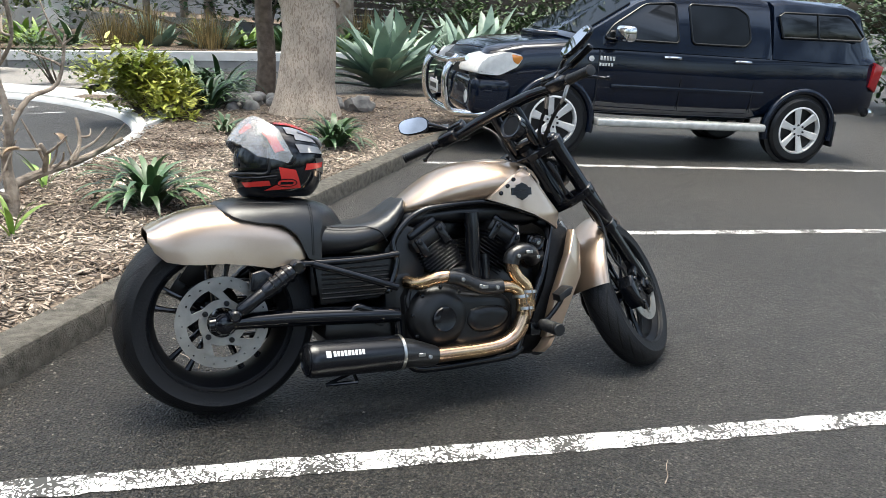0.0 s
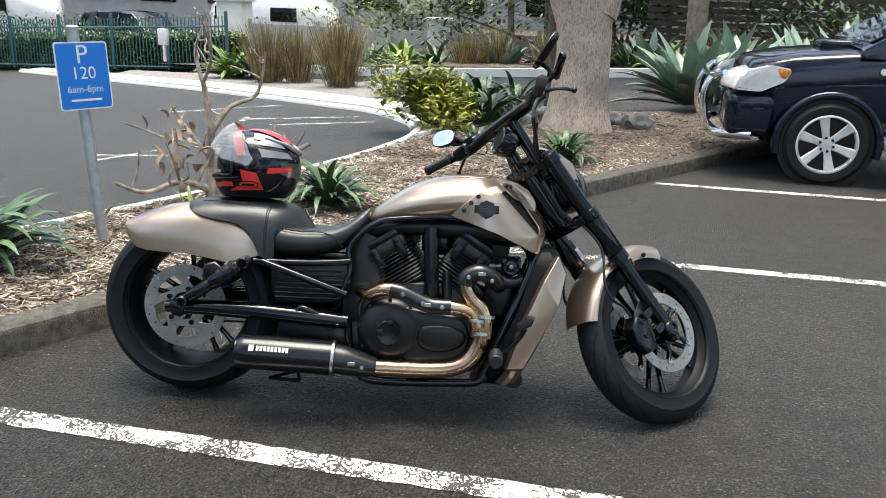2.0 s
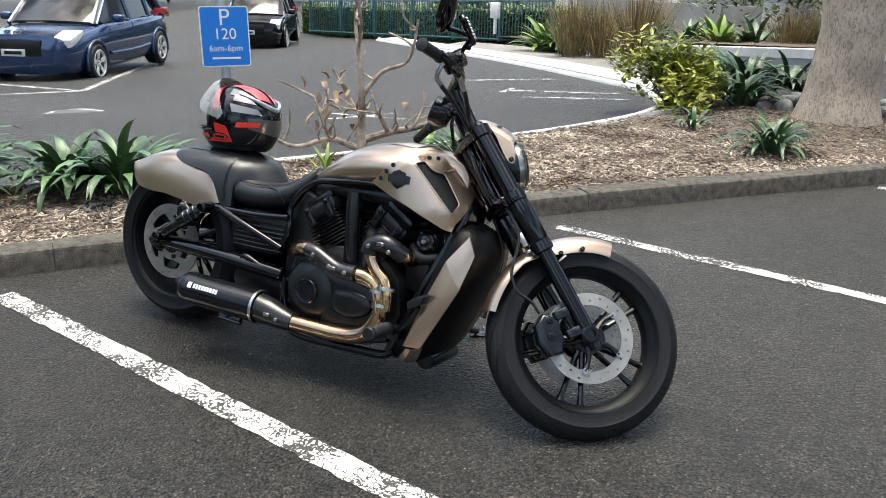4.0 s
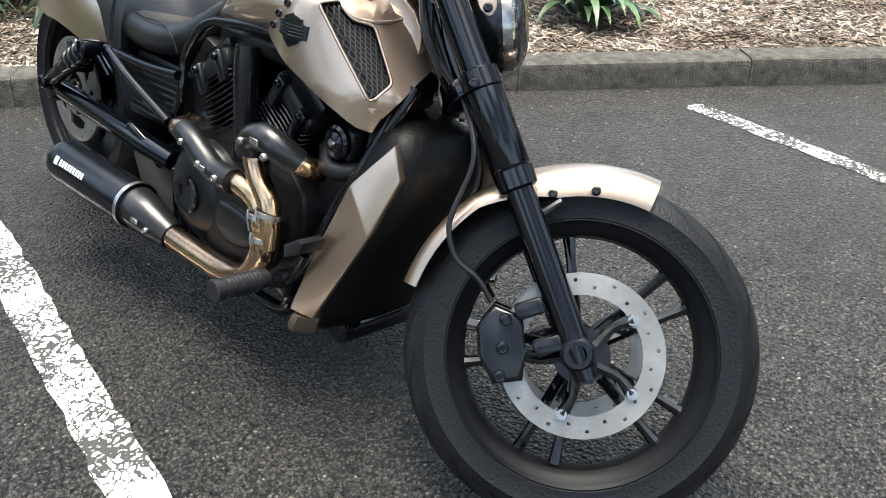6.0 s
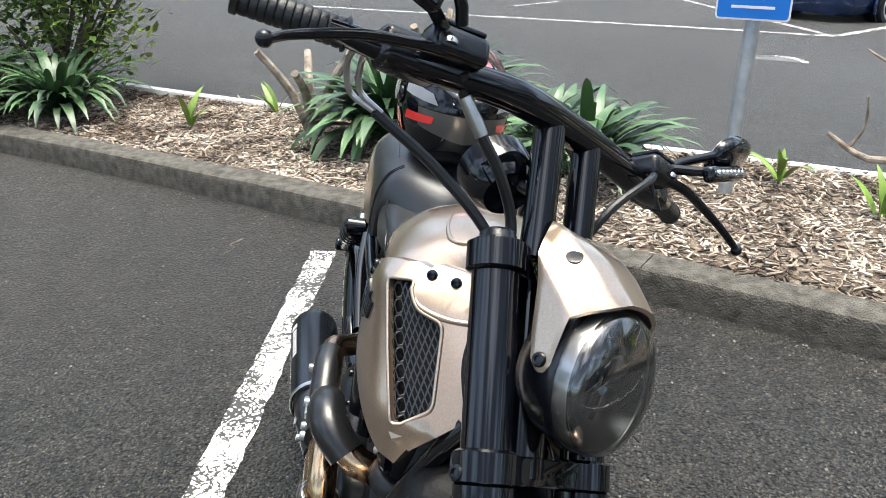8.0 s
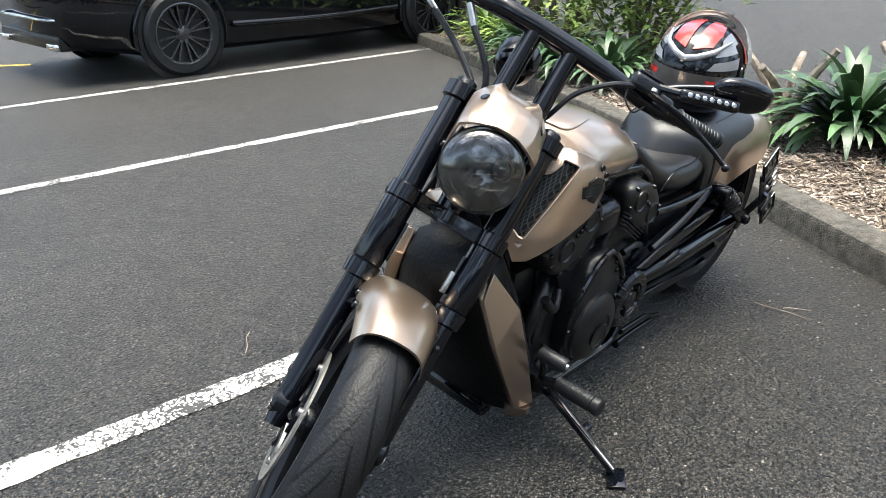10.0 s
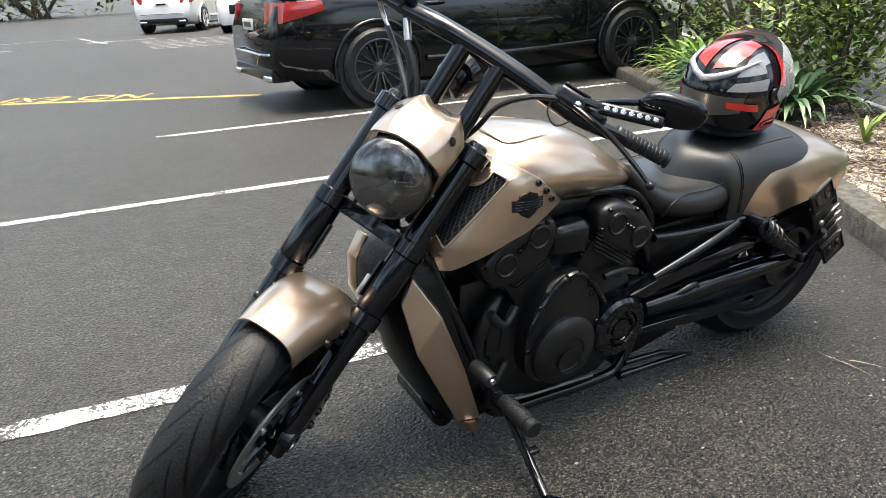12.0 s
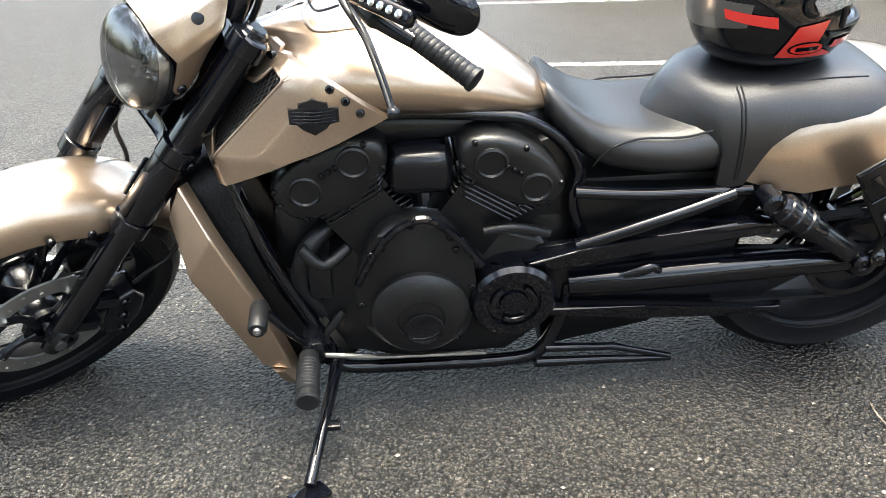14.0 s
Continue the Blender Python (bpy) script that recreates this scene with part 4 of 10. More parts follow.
    for s in (-1, 1):
        for pts in ([(0.262, 0.99), (0.262, 0.8), (0.258, 0.62), (0.252, 0.48), (0.245, 0.3)], [(0.256, 0.99), (0.256, 0.8), (0.252, 0.62), (0.246, 0.48), (0.239, 0.3)]):
            bm = B()
            sweep(bm, [drape(x, f * s, 0.0006) for x, f in pts], 0.0018, 6, 5)
            part("seam", bm, BLACK_PLASTIC, seat)
    for s in (-1, 1):
        bm = B()
        sweep(bm, [drape(x, f * s, 0.0006) for x, f in ((0.02, 0.45), (0.1, 0.42), (0.2, 0.4))], 0.0016, 6, 5)
        part("seam", bm, BLACK_PLASTIC, seat)


def make_tail(moto):
    """The rear mudguard: an arched shell that tapers to the tail."""
    bm = B()
    rows = []
    spec = [(0.236, 0.60, 0.524, 0.152), (0.222, 0.63, 0.521, 0.158), (0.18, 0.666, 0.510, 0.167), (0.12, 0.688, 0.499, 0.173), (0.05, 0.698, 0.513, 0.177), (-0.03, 0.702, 0.524, 0.178), (-0.10, 0.694, 0.523, 0.175), (-0.16, 0.677, 0.527, 0.169), (-0.205, 0.659, 0.536, 0.160), (-0.238, 0.642, 0.566, 0.147), (-0.256, 0.632, 0.60, 0.135)]
    for x, t, b, w in spec:
        ring = []
        n = 30
        for k in range(n + 1):
            a = math.pi * k / n
            c, s = math.cos(a), math.sin(a)
            ring.append(Vector((x, w * math.copysign(abs(c) ** 0.55, c), b + (t - b) * s ** 0.62)))
        rows.append(ring)
    rings_to(bm, rows, closed=False, cap=False)
    shell(bm, 0.007, lambda c: (Vector((0.02, 0, 0.56)) - Vector((0, c.y, c.z))).normalized())
    tail = part("rear_fender", bm, GOLD, moto, "champagne gold rear mudguard", 50)
    bm = B()
    box(bm, (-0.06, 0, 0.585), (0.36, 0.24, 0.03), None, 0.008)
    part("fender_liner", bm, BLACK_PLASTIC, tail)
    bm = B()
    box(bm, (-0.19, 0, 0.595), (0.02, 0.14, 0.03), None, 0.006)
    part("tail_light", bm, mat("dark_red_lens", (0.12, 0.005, 0.005), 0.15, 0, coat=1.0), tail, "dark red tail light")


def make_frame(moto):
    fr = new("frame")
    fr.empty_display_size = 0.05
    fr.parent = moto
    for s in (-1, 1):
        for nm, pts, r in (("upper_tube", [(1.20, 0.04, 0.635), (1.17, 0.085, 0.625), (1.10, 0.122, 0.642), (0.93, 0.132, 0.69), (0.72, 0.130, 0.676), (0.65, 0.130, 0.658), (0.592, 0.128, 0.615), (0.555, 0.128, 0.555), (0.562, 0.138, 0.48), (0.53, 0.142, 0.39)], 0.0115),
                           ("down_tube", [(1.235, 0.045, 0.66), (1.225, 0.075, 0.60), (1.165, 0.125, 0.43), (1.09, 0.142, 0.25), (1.04, 0.145, 0.13)], 0.016),
                           ("lower_rail", [(1.06, 0.145, 0.14), (1.02, 0.145, 0.112), (0.9, 0.145, 0.103), (0.66, 0.145, 0.098), (0.6, 0.145, 0.13), (0.57, 0.14, 0.2), (0.56, 0.14, 0.3)], 0.0155),
                           ("seat_rail", [(0.565, 0.15, 0.52), (0.42, 0.155, 0.508), (0.22, 0.157, 0.506)], 0.012),
                           ("seat_strut", [(0.255, 0.165, 0.505), (0.38, 0.172, 0.465), (0.555, 0.165, 0.405)], 0.0135)):
            bm = B()
            sweep(bm, [(x, y * s * (0.92 if s > 0 and nm == "upper_tube" else 1), z) for x, y, z in pts], r, 10, 5)
            part(nm, bm, BLACK_GLOSS, fr)
        # battery and air box panel with ribs
        bm = B()
        prism(bm, [(0.27, 0.5), (0.555, 0.51), (0.56, 0.42), (0.5, 0.365), (0.29, 0.355)], 0.0, 0.128, lambda u, v, d: Vector((u, d * s, v)), 0.008)
        pan = part("side_panel", bm, BLACK_PLASTIC, fr, "ribbed black side panel")
        for k in range(7 if s < 0 else 0):
            z = 0.378 + 0.0165 * k
            bm = B()
            sweep(bm, [(0.295, 0.128 * s, z), (0.42, 0.1315 * s, z + 0.001), (0.535, 0.128 * s, z + 0.003)], 0.0042, 6)
            part("rib", bm, BLACK_PLASTIC, pan)
    bm = B()
    sweep(bm, [HEAD + Vector((-0.6, 0, 0.8)) * 0.0, HEAD + Vector((-0.6, 0, 0.8)) * -0.25], 0.034, 18)
    part("steering_head", bm, BLACK_GLOSS, fr)
    bm = B()
    box(bm, (1.08, 0, 0.70), (0.15, 0.1, 0.1), None, 0.02)
    part("airbox", bm, BLACK_ROUGH, fr)
    bm = B()
    rings_to(bm, [body_ring(x, zt, zb, w, 20, 3.0) for x, zt, zb, w in ((0.60, 0.66, 0.60, 0.06), (0.64, 0.672, 0.60, 0.09), (0.80, 0.684, 0.615, 0.112), (1.0, 0.70, 0.60, 0.112), (1.12, 0.70, 0.585, 0.10), (1.19, 0.68, 0.60, 0.07))])
    part("backbone", bm, BLACK_ROUGH, fr, "black frame backbone under the tank")
    bm = B()
    prism(bm, [(0.66, 0.60), (0.60, 0.62), (0.53, 0.53), (0.53, 0.22), (0.60, 0.16), (0.70, 0.30), (0.68, 0.48)], -0.105, 0.105, xz, 0.012)
    part("engine_cradle", bm, BLACK_ROUGH, fr)
    bm = B()
    prism(bm, [(0.62, 0.30), (0.31, 0.305), (0.30, 0.24), (0.36, 0.15), (0.60, 0.10)], -0.125, 0.12, xz, 0.01)
    part("lower_tray", bm, BLACK_PLASTIC, fr)
    bm = B()
    box(bm, (0.40, 0, 0.45), (0.28, 0.2, 0.14), None, 0.02)
    part("battery_box", bm, BLACK_ROUGH, fr)


def make_radiator(moto):
    """The painted shroud on each side and the radiator between."""
    rad = new("radiator_shroud")
    rad.empty_display_size = 0.05
    rad.parent = moto
    for s in (-1, 1):
        # a folded panel: a facet that faces up and forward over a long side
        out = [(1.294, 0.137, 0.576), (1.244, 0.190, 0.49), (1.178, 0.200, 0.33), (1.131, 0.213, 0.181), (1.190, 0.198, 0.181), (1.300, 0.181, 0.40), (1.322, 0.140, 0.515)]
        bm = B()
        fr_ = [bm.verts.new((x, y * s, z)) for x, y, z in out]
        bk = [bm.verts.new((x - 0.014, (y - 0.03) * s, z - 0.004)) for x, y, z in out]
        for f in ((0, 1, 5, 6), (1, 2, 5), (2, 3, 4, 5)):
            bm.faces.new([fr_[k] for k in f])
            bm.faces.new([bk[k] for k in reversed(f)])
        for k in range(7):
            bm.faces.new((fr_[k], bk[k], bk[(k + 1) % 7], fr_[(k + 1) % 7]))
        bmesh.ops.recalc_face_normals(bm, faces=bm.faces)
        bmesh.ops.bevel(bm, geom=list(bm.edges), offset=0.004, segments=3, affect="EDGES", profile=0.5)
        part("shroud", bm, GOLD, rad, "champagne gold folded radiator shroud", 28)
        bm = B()
        rows = []
        for xr, xf, z, yo, yi in ((1.127, 1.188, 0.178, 0.215, 0.178), (1.110, 1.176, 0.148, 0.212, 0.174), (1.092, 1.158, 0.122, 0.196, 0.160)):
            xm = xr + (xf - xr) * 0.6
            rows.append([Vector((xr, (yo - 0.03) * s, z)), Vector((xr + 0.02, yo * s, z)), Vector((xm, yo * s, z)), Vector((xf, yi * s, z)), Vector((xf - 0.02, (yi - 0.03) * s, z))])
        rings_to(bm, rows)
        part("shroud_foot", bm, GOLD, rad, "", 28)
    # one rounded black moulding closes the front between the shrouds
    bm = B()
    rows = []
    for x, z, w, d in ((1.265, 0.60, 0.06, 0.0), (1.29, 0.575, 0.105, 0.012), (1.303, 0.53, 0.125, 0.022), (1.3, 0.48, 0.14, 0.028), (1.288, 0.43, 0.155, 0.03), (1.265, 0.36, 0.166, 0.034), (1.228, 0.28, 0.17, 0.036), (1.192, 0.2, 0.172, 0.034), (1.162, 0.135, 0.166, 0.026), (1.135, 0.105, 0.13, 0.012), (1.11, 0.092, 0.08, 0.0)):
        rows.append([Vector((x + d * (1 - abs(q) ** 2.6) - 0.02 * abs(q) ** 6, w * q, z)) for q in (-1, -0.94, -0.8, -0.5, 0, 0.5, 0.8, 0.94, 1)] + [Vector((x - 0.11, w * 0.9, z)), Vector((x - 0.11, -w * 0.9, z))])
    rings_to(bm, rows)
    part("radiator_cover", bm, RECESS_BLACK, rad, "rounded black radiator moulding", 60)
    bm = B()
    lathe(bm, [(0, -0.10), (0.03, -0.10), (0.033, -0.09), (0.033, 0.09), (0.03, 0.10), (0, 0.10)], pose(1.16, 0, 0.115), 20)
    part("oil_filter", bm, BLACK_GLOSS, rad)


def make_engine(moto):
    eng = new("engine")
    eng.empty_display_size = 0.05
    eng.parent = moto
    bm = B()
    prism(bm, [(0.585, 0.36), (0.62, 0.42), (0.74, 0.45), (0.86, 0.47), (0.99, 0.44), (1.05, 0.38), (1.07, 0.26), (1.02, 0.15), (0.9, 0.115), (0.68, 0.115), (0.6, 0.18)], -0.14, 0.14, xz, 0.02)
    part("crankcase", bm, BLACK_ROUGH, eng, "black crankcase")
    # two finned cylinders in a V; the rear one leans back (-1), the front one forward (1)
    HEAD_COVER = {1: [(1.128, 0.572), (1.082, 0.628), (1.0, 0.662), (0.932, 0.660), (0.916, 0.613), (0.966, 0.535), (1.03, 0.512), (1.09, 0.508), (1.12, 0.54)],
                  -1: [(0.788, 0.604), (0.782, 0.648), (0.72, 0.658), (0.64, 0.622), (0.59, 0.555), (0.603, 0.514), (0.64, 0.506), (0.69, 0.514), (0.77, 0.566)]}
    COVER_BOSS = {1: [(1.066, 0.572), (0.976, 0.626)], -1: [(0.730, 0.608), (0.645, 0.552)]}
    BARREL = {1: [(1.07, 0.53), (0.95, 0.59), (0.86, 0.46), (0.97, 0.38)], -1: [(0.76, 0.59), (0.63, 0.53), (0.735, 0.38), (0.845, 0.46)]}
    base = Vector((0.84, 0, 0.34))
    for sgn, lean in ((-1, 33), (1, 33)):
        a = radians(lean) * sgn
        q = Matrix.Translation(base) @ Matrix.Rotation(a, 4, "Y")
        cyl = new("cylinder")
        cyl.empty_display_size = 0.03
        cyl.parent = eng
        bm = B()
        box(bm, (0, 0, 0.13), (0.125, 0.2, 0.14), q, 0.02)
        part("barrel", bm, BLACK_ROUGH, cyl)
        for k in range(10):
            z = 0.135 + 0.0125 * k
            bm = B()
            w = 0.148 - 0.004 * abs(k - 5)
            box(bm, (0, 0, z), (w, 0.285, 0.0048), q, 0.002, 1)
            part("fin", bm, BLACK_SATIN, cyl)
        bm = B()
        box(bm, (0, 0, 0.275), (0.15, 0.29, 0.05), q, 0.016)
        part("head", bm, BLACK_ROUGH, cyl, "black cylinder head")
        bm = B()
        box(bm, (0, 0, 0.31), (0.125, 0.24, 0.034), q, 0.014)
        part("rocker_cover", bm, BLACK_SATIN, cyl)
        for s in (-1, 1):
            for dx in (-0.045, 0.045):
                bm = B()
                box(bm, (dx, 0.13 * s, 0.262), (0.03, 0.05, 0.075), q, 0.008)
                part("head_lug", bm, BLACK_SATIN, cyl)
                screw(cyl, q @ Vector((dx, 0.158 * s, 0.285)), (0, s, 0), 0.009, BLACK_SATIN, "bolt")
        # left side: a broad cover over the head, with two bosses, screws and a finned skirt
        edge = HEAD_COVER[sgn]
        rim = [(p.x, p.z) for p in curve_pts([(u, 0, v) for u, v in edge + edge[:1]], 3)[:-1]]
        mu, mv = sum(u for u, v in rim) / len(rim), sum(v for u, v in rim) / len(rim)
        bm = B()
        rings_to(bm, [[Vector((mu + (u - mu) * k, d, mv + (v - mv) * k)) for u, v in rim] for d, k in ((0.09, 1.0), (0.150, 1.0), (0.160, 0.985), (0.168, 0.94), (0.172, 0.86), (0.1735, 0.6), (0.174, 0.3))])
        cam_cov = part("cam_cover", bm, BLACK_ROUGH, cyl, "black head cover", 50)
        for u, v in COVER_BOSS[sgn]:
            bm = B()
            lathe(bm, [(0.033, 0.165), (0.031, 0.176), (0.027, 0.1785), (0.024, 0.175), (0, 0.1755)], pose(u, 0, v), 26)
            part("cam_boss", bm, BLACK_ROUGH, cam_cov)
        (u0, v0), (u1, v1) = COVER_BOSS[sgn]
        for k in (0.36, 0.5, 0.64):
            screw(cam_cov, ((u0 + (u1 - u0) * k), 0.176, v0 + (v1 - v0) * k + 0.012), (0, 1, 0), 0.0065, BLACK_GLOSS, "bolt")
        for a, b in ((rim[k], rim[(k + 1) % len(rim)]) for k in range(0, len(rim), 4)):
            screw(cam_cov, (mu + (a[0] - mu) * 0.92, 0.171, mv + (a[1] - mv) * 0.92), (0, 1, 0), 0.006, BLACK_SATIN, "bolt")
        d = (Vector((u1, 0, v1)) - Vector((u0, 0, v0))).normalized()
        side = Vector((-d.z, 0, d.x))
        side = side if side.z < 0 else -side
        mid = Vector(((u0 + u1) / 2, 0.158, (v0 + v1) / 2))
        for k in range(6):
            c = mid + side * (0.036 + 0.0095 * k)
            w = 0.088 - 0.006 * k
            bm = B()
            sweep(bm, [c - d * w, c - d * w * 0.9 + V(0, 0.012, 0), c + d * w * 0.9 + V(0, 0.012, 0), c + d * w], 0.0026, 6)
            part("skirt_fin", bm, BLACK_SATIN, cam_cov)
        bm = B()
        prism(bm, BARREL[sgn], 0.06, 0.148, xz, 0.012)
        part("barrel_side", bm, BLACK_ROUGH, cyl)
    # between the cylinders
    bm = B()
    box(bm, (0.857, 0.10, 0.582), (0.122, 0.13, 0.092), None, 0.028, 4)
    part("intake_cover", bm, BLACK_SATIN, eng, "domed black cover between the cylinders")
    bm = B()
    sweep(bm, [(0.846, -0.155, 0.655), (0.848, -0.158, 0.60), (0.852, -0.155, 0.50), (0.856, -0.15, 0.41)], [0.026, 0.027, 0.026, 0.03], 20)
    part("breather_tube", bm, BLACK_SATIN, eng, "upright satin black tube")
    bm = B()
    sweep(bm, [(0.905, -0.14, 0.50), (0.91, -0.145, 0.40)], 0.019, 16)
    box(bm, (0.895, -0.13, 0.425), (0.06, 0.04, 0.05), None, 0.008)
    part("water_pipe", bm, BLACK_SATIN, eng)
    # right side: clutch cover
    q = pose(0.716, 0, 0.285)
    bm = B()
    lathe(bm, [(0.122, -0.12), (0.121, -0.15), (0.116, -0.166), (0.106, -0.179), (0.092, -0.189), (0.074, -0.197), (0.055, -0.2015), (0.046, -0.202), (0, -0.202)], q, 48)
    clutch = part("clutch_cover", bm, BLACK_ROUGH, eng, "round black clutch cover", 30)
    bm = B()
    lathe(bm, [(0.045, -0.198), (0.045, -0.209), (0.041, -0.213), (0.035, -0.211), (0, -0.211)], q, 36)
    part("clutch_cap", bm, BLACK_SATIN, clutch)
    bm = B()
    prism(bm, [(u + 0.716, v + 0.285) for u, v in ((-0.046, 0.01), (-0.02, 0.016), (-0.02, -0.012), (-0.046, -0.006))], -0.205, -0.216, xz, 0.002)
    prism(bm, [(u + 0.716, v + 0.285) for u, v in ((-0.012, 0.026), (0.014, 0.026), (0.012, 0.046), (-0.01, 0.046))], -0.202, -0.216, xz, 0.002)
    part("clutch_rib", bm, BLACK_SATIN, clutch)
    for i in range(9):
        a = math.tau * i / 9 + 0.2
        screw(clutch, (0.716 + 0.111 * math.cos(a), -0.178, 0.285 + 0.111 * math.sin(a)), (0, -1, 0), 0.007, BLACK_SATIN, "bolt")
    def dome(edge, steps):
        """A cast cover: an outline that shrinks towards its middle as it rises."""
        rim = [(p.x, p.z) for p in curve_pts([(u, 0, v) for u, v in edge + edge[:1]], 4)[:-1]]
        mu, mv = sum(u for u, v in rim) / len(rim), sum(v for u, v in rim) / len(rim)
        return rings_to(B(), [[Vector((mu + (u - mu) * k, d, mv + (v - mv) * k)) for u, v in rim] for d, k in steps])

    bm = dome([(0.74, 0.385), (0.83, 0.372), (0.92, 0.362), (0.985, 0.34), (1.008, 0.285), (0.998, 0.22), (0.95, 0.175), (0.86, 0.158), (0.76, 0.165)], ((-0.12, 1.0), (-0.158, 1.0), (-0.172, 0.97), (-0.182, 0.9), (-0.187, 0.8), (-0.189, 0.5), (-0.189, 0.2)))
    cc = part("primary_cover", bm, BLACK_ROUGH, eng, "black primary cover", 50)
    bm = dome([(0.825, 0.31), (0.88, 0.318), (0.95, 0.312), (0.985, 0.285), (0.965, 0.245), (0.90, 0.222), (0.84, 0.228), (0.81, 0.265)], ((-0.18, 1.0), (-0.188, 1.0), (-0.196, 0.93), (-0.201, 0.8), (-0.203, 0.5), (-0.203, 0.2)))
    part("cover_swage", bm, BLACK_ROUGH, cc, "", 50)
    # left side: alternator cover
    prof = [(0.80, 0.47), (0.835, 0.5), (0.88, 0.505), (0.93, 0.485), (0.965, 0.44), (0.985, 0.38), (0.99, 0.31), (0.975, 0.24), (0.93, 0.195), (0.86, 0.18), (0.79, 0.195), (0.755, 0.25), (0.755, 0.34), (0.765, 0.4)]
    bm = B()
    prism(bm, [(p.x, p.z) for p in curve_pts([(u, 0, v) for u, v in prof + prof[:1]], 3)[:-1]], 0.13, 0.185, xz, 0.018, 3)
    alt = part("alternator_cover", bm, BLACK_ROUGH, eng, "black alternator cover")
    bm = B()
    lathe(bm, [(0.10, 0.18), (0.098, 0.196), (0.085, 0.208), (0.06, 0.214), (0.048, 0.215), (0.044, 0.211), (0, 0.212)], pose(0.867, 0, 0.285), 44)
    part("alternator_dome", bm, BLACK_ROUGH, alt, "", 30)
    bm = B()
    lathe(bm, [(0.038, 0.211), (0.04, 0.2155), (0.036, 0.217), (0.03, 0.214), (0, 0.2145)], pose(0.862, 0, 0.262), 32)
    part("alternator_badge", bm, BLACK_SATIN, alt)
    bm = B()
    sweep(bm, [(0.985, 0.18, 0.36), (0.962, 0.184, 0.41), (0.925, 0.186, 0.468), (0.88, 0.187, 0.502), (0.838, 0.187, 0.5), (0.79, 0.186, 0.455), (0.745, 0.184, 0.39)], 0.0085, 8, 4)
    part("cover_flange", bm, BLACK_GLOSS, alt)
    for u, v in prof[::2] + [(0.79, 0.44), (0.94, 0.455)]:
        d = (Vector((u, v)) - Vector((0.87, 0.33))) * 0.93
        screw(alt, (0.87 + d.x, 0.186, 0.33 + d.y), (0, 1, 0), 0.008, BLACK_SATIN, "bolt")
    # pulley cover
    bm = B()
    lathe(bm, [(0.088, 0.12), (0.088, 0.19), (0.08, 0.2), (0.055, 0.2), (0.052, 0.193), (0.03, 0.193), (0.028, 0.199), (0, 0.2)], pose(0.68, 0, 0.297), 40)
    pul = part("pulley_cover", bm, BLACK_GLOSS, eng, "round gloss black pulley cover", 30)
    for i in range(3):
        a = math.tau * i / 3 + 0.5
        bm = B()
        sweep(bm, [(0.68 + 0.042 * math.cos(a + t), 0.196, 0.297 + 0.042 * math.sin(a + t)) for t in (-0.5, -0.2, 0.2, 0.5)], 0.007, 8)
        part("pulley_rib", bm, BLACK_SATIN, pul)
    # front of the engine: hoses and small covers
    for i, (pts, r) in enumerate([([(1.02, 0.1, 0.46), (1.08, 0.14, 0.42), (1.1, 0.13, 0.33), (1.06, 0.12, 0.25)], 0.018), ([(1.0, 0.14, 0.42), (1.05, 0.165, 0.40), (1.09, 0.16, 0.44)], 0.012), ([(1.07, -0.1, 0.5), (1.12, -0.13, 0.47), (1.17, -0.1, 0.48)], 0.02),
                                  ([(0.61, 0.15, 0.43), (0.68, 0.165, 0.46), (0.74, 0.165, 0.455)], 0.01), ([(1.02, 0.15, 0.27), (1.06, 0.16, 0.22), (1.08, 0.15, 0.16)], 0.009), ([(0.62, -0.13, 0.40), (0.6, -0.14, 0.34), (0.63, -0.14, 0.3)], 0.009)]):
        bm = B()
        sweep(bm, pts, r, 10, 5)
        part("hose", bm, RUBBER, eng)
    bm = B()
    lathe(bm, [(0, -0.125), (0.034, -0.125), (0.034, -0.135), (0.028, -0.14), (0.02, -0.138), (0.012, -0.144), (0, -0.144)], pose(1.13, 0, 0.53), 26)
    part("coolant_cap", bm, BLACK_GLOSS, eng, "round black cap with a bright centre")
    screw(eng, (1.13, -0.146, 0.53), (0, -1, 0), 0.009, STEEL, "cap_bolt")
    bm = B()
    for nm, c, size, bev in (("coolant_housing", (1.13, -0.09, 0.53), (0.07, 0.07, 0.06), 0.01), ("oil_cooler", (1.06, 0.11, 0.35), (0.05, 0.08, 0.1), 0.012), ("water_pump", (1.09, 0.0, 0.42), (0.1, 0.2, 0.16), 0.02), ("gearbox_end", (0.6, 0.0, 0.35), (0.08, 0.22, 0.2), 0.02)):
        bm = B()
        box(bm, c, size, None, bev)
        part(nm, bm, BLACK_ROUGH, eng)


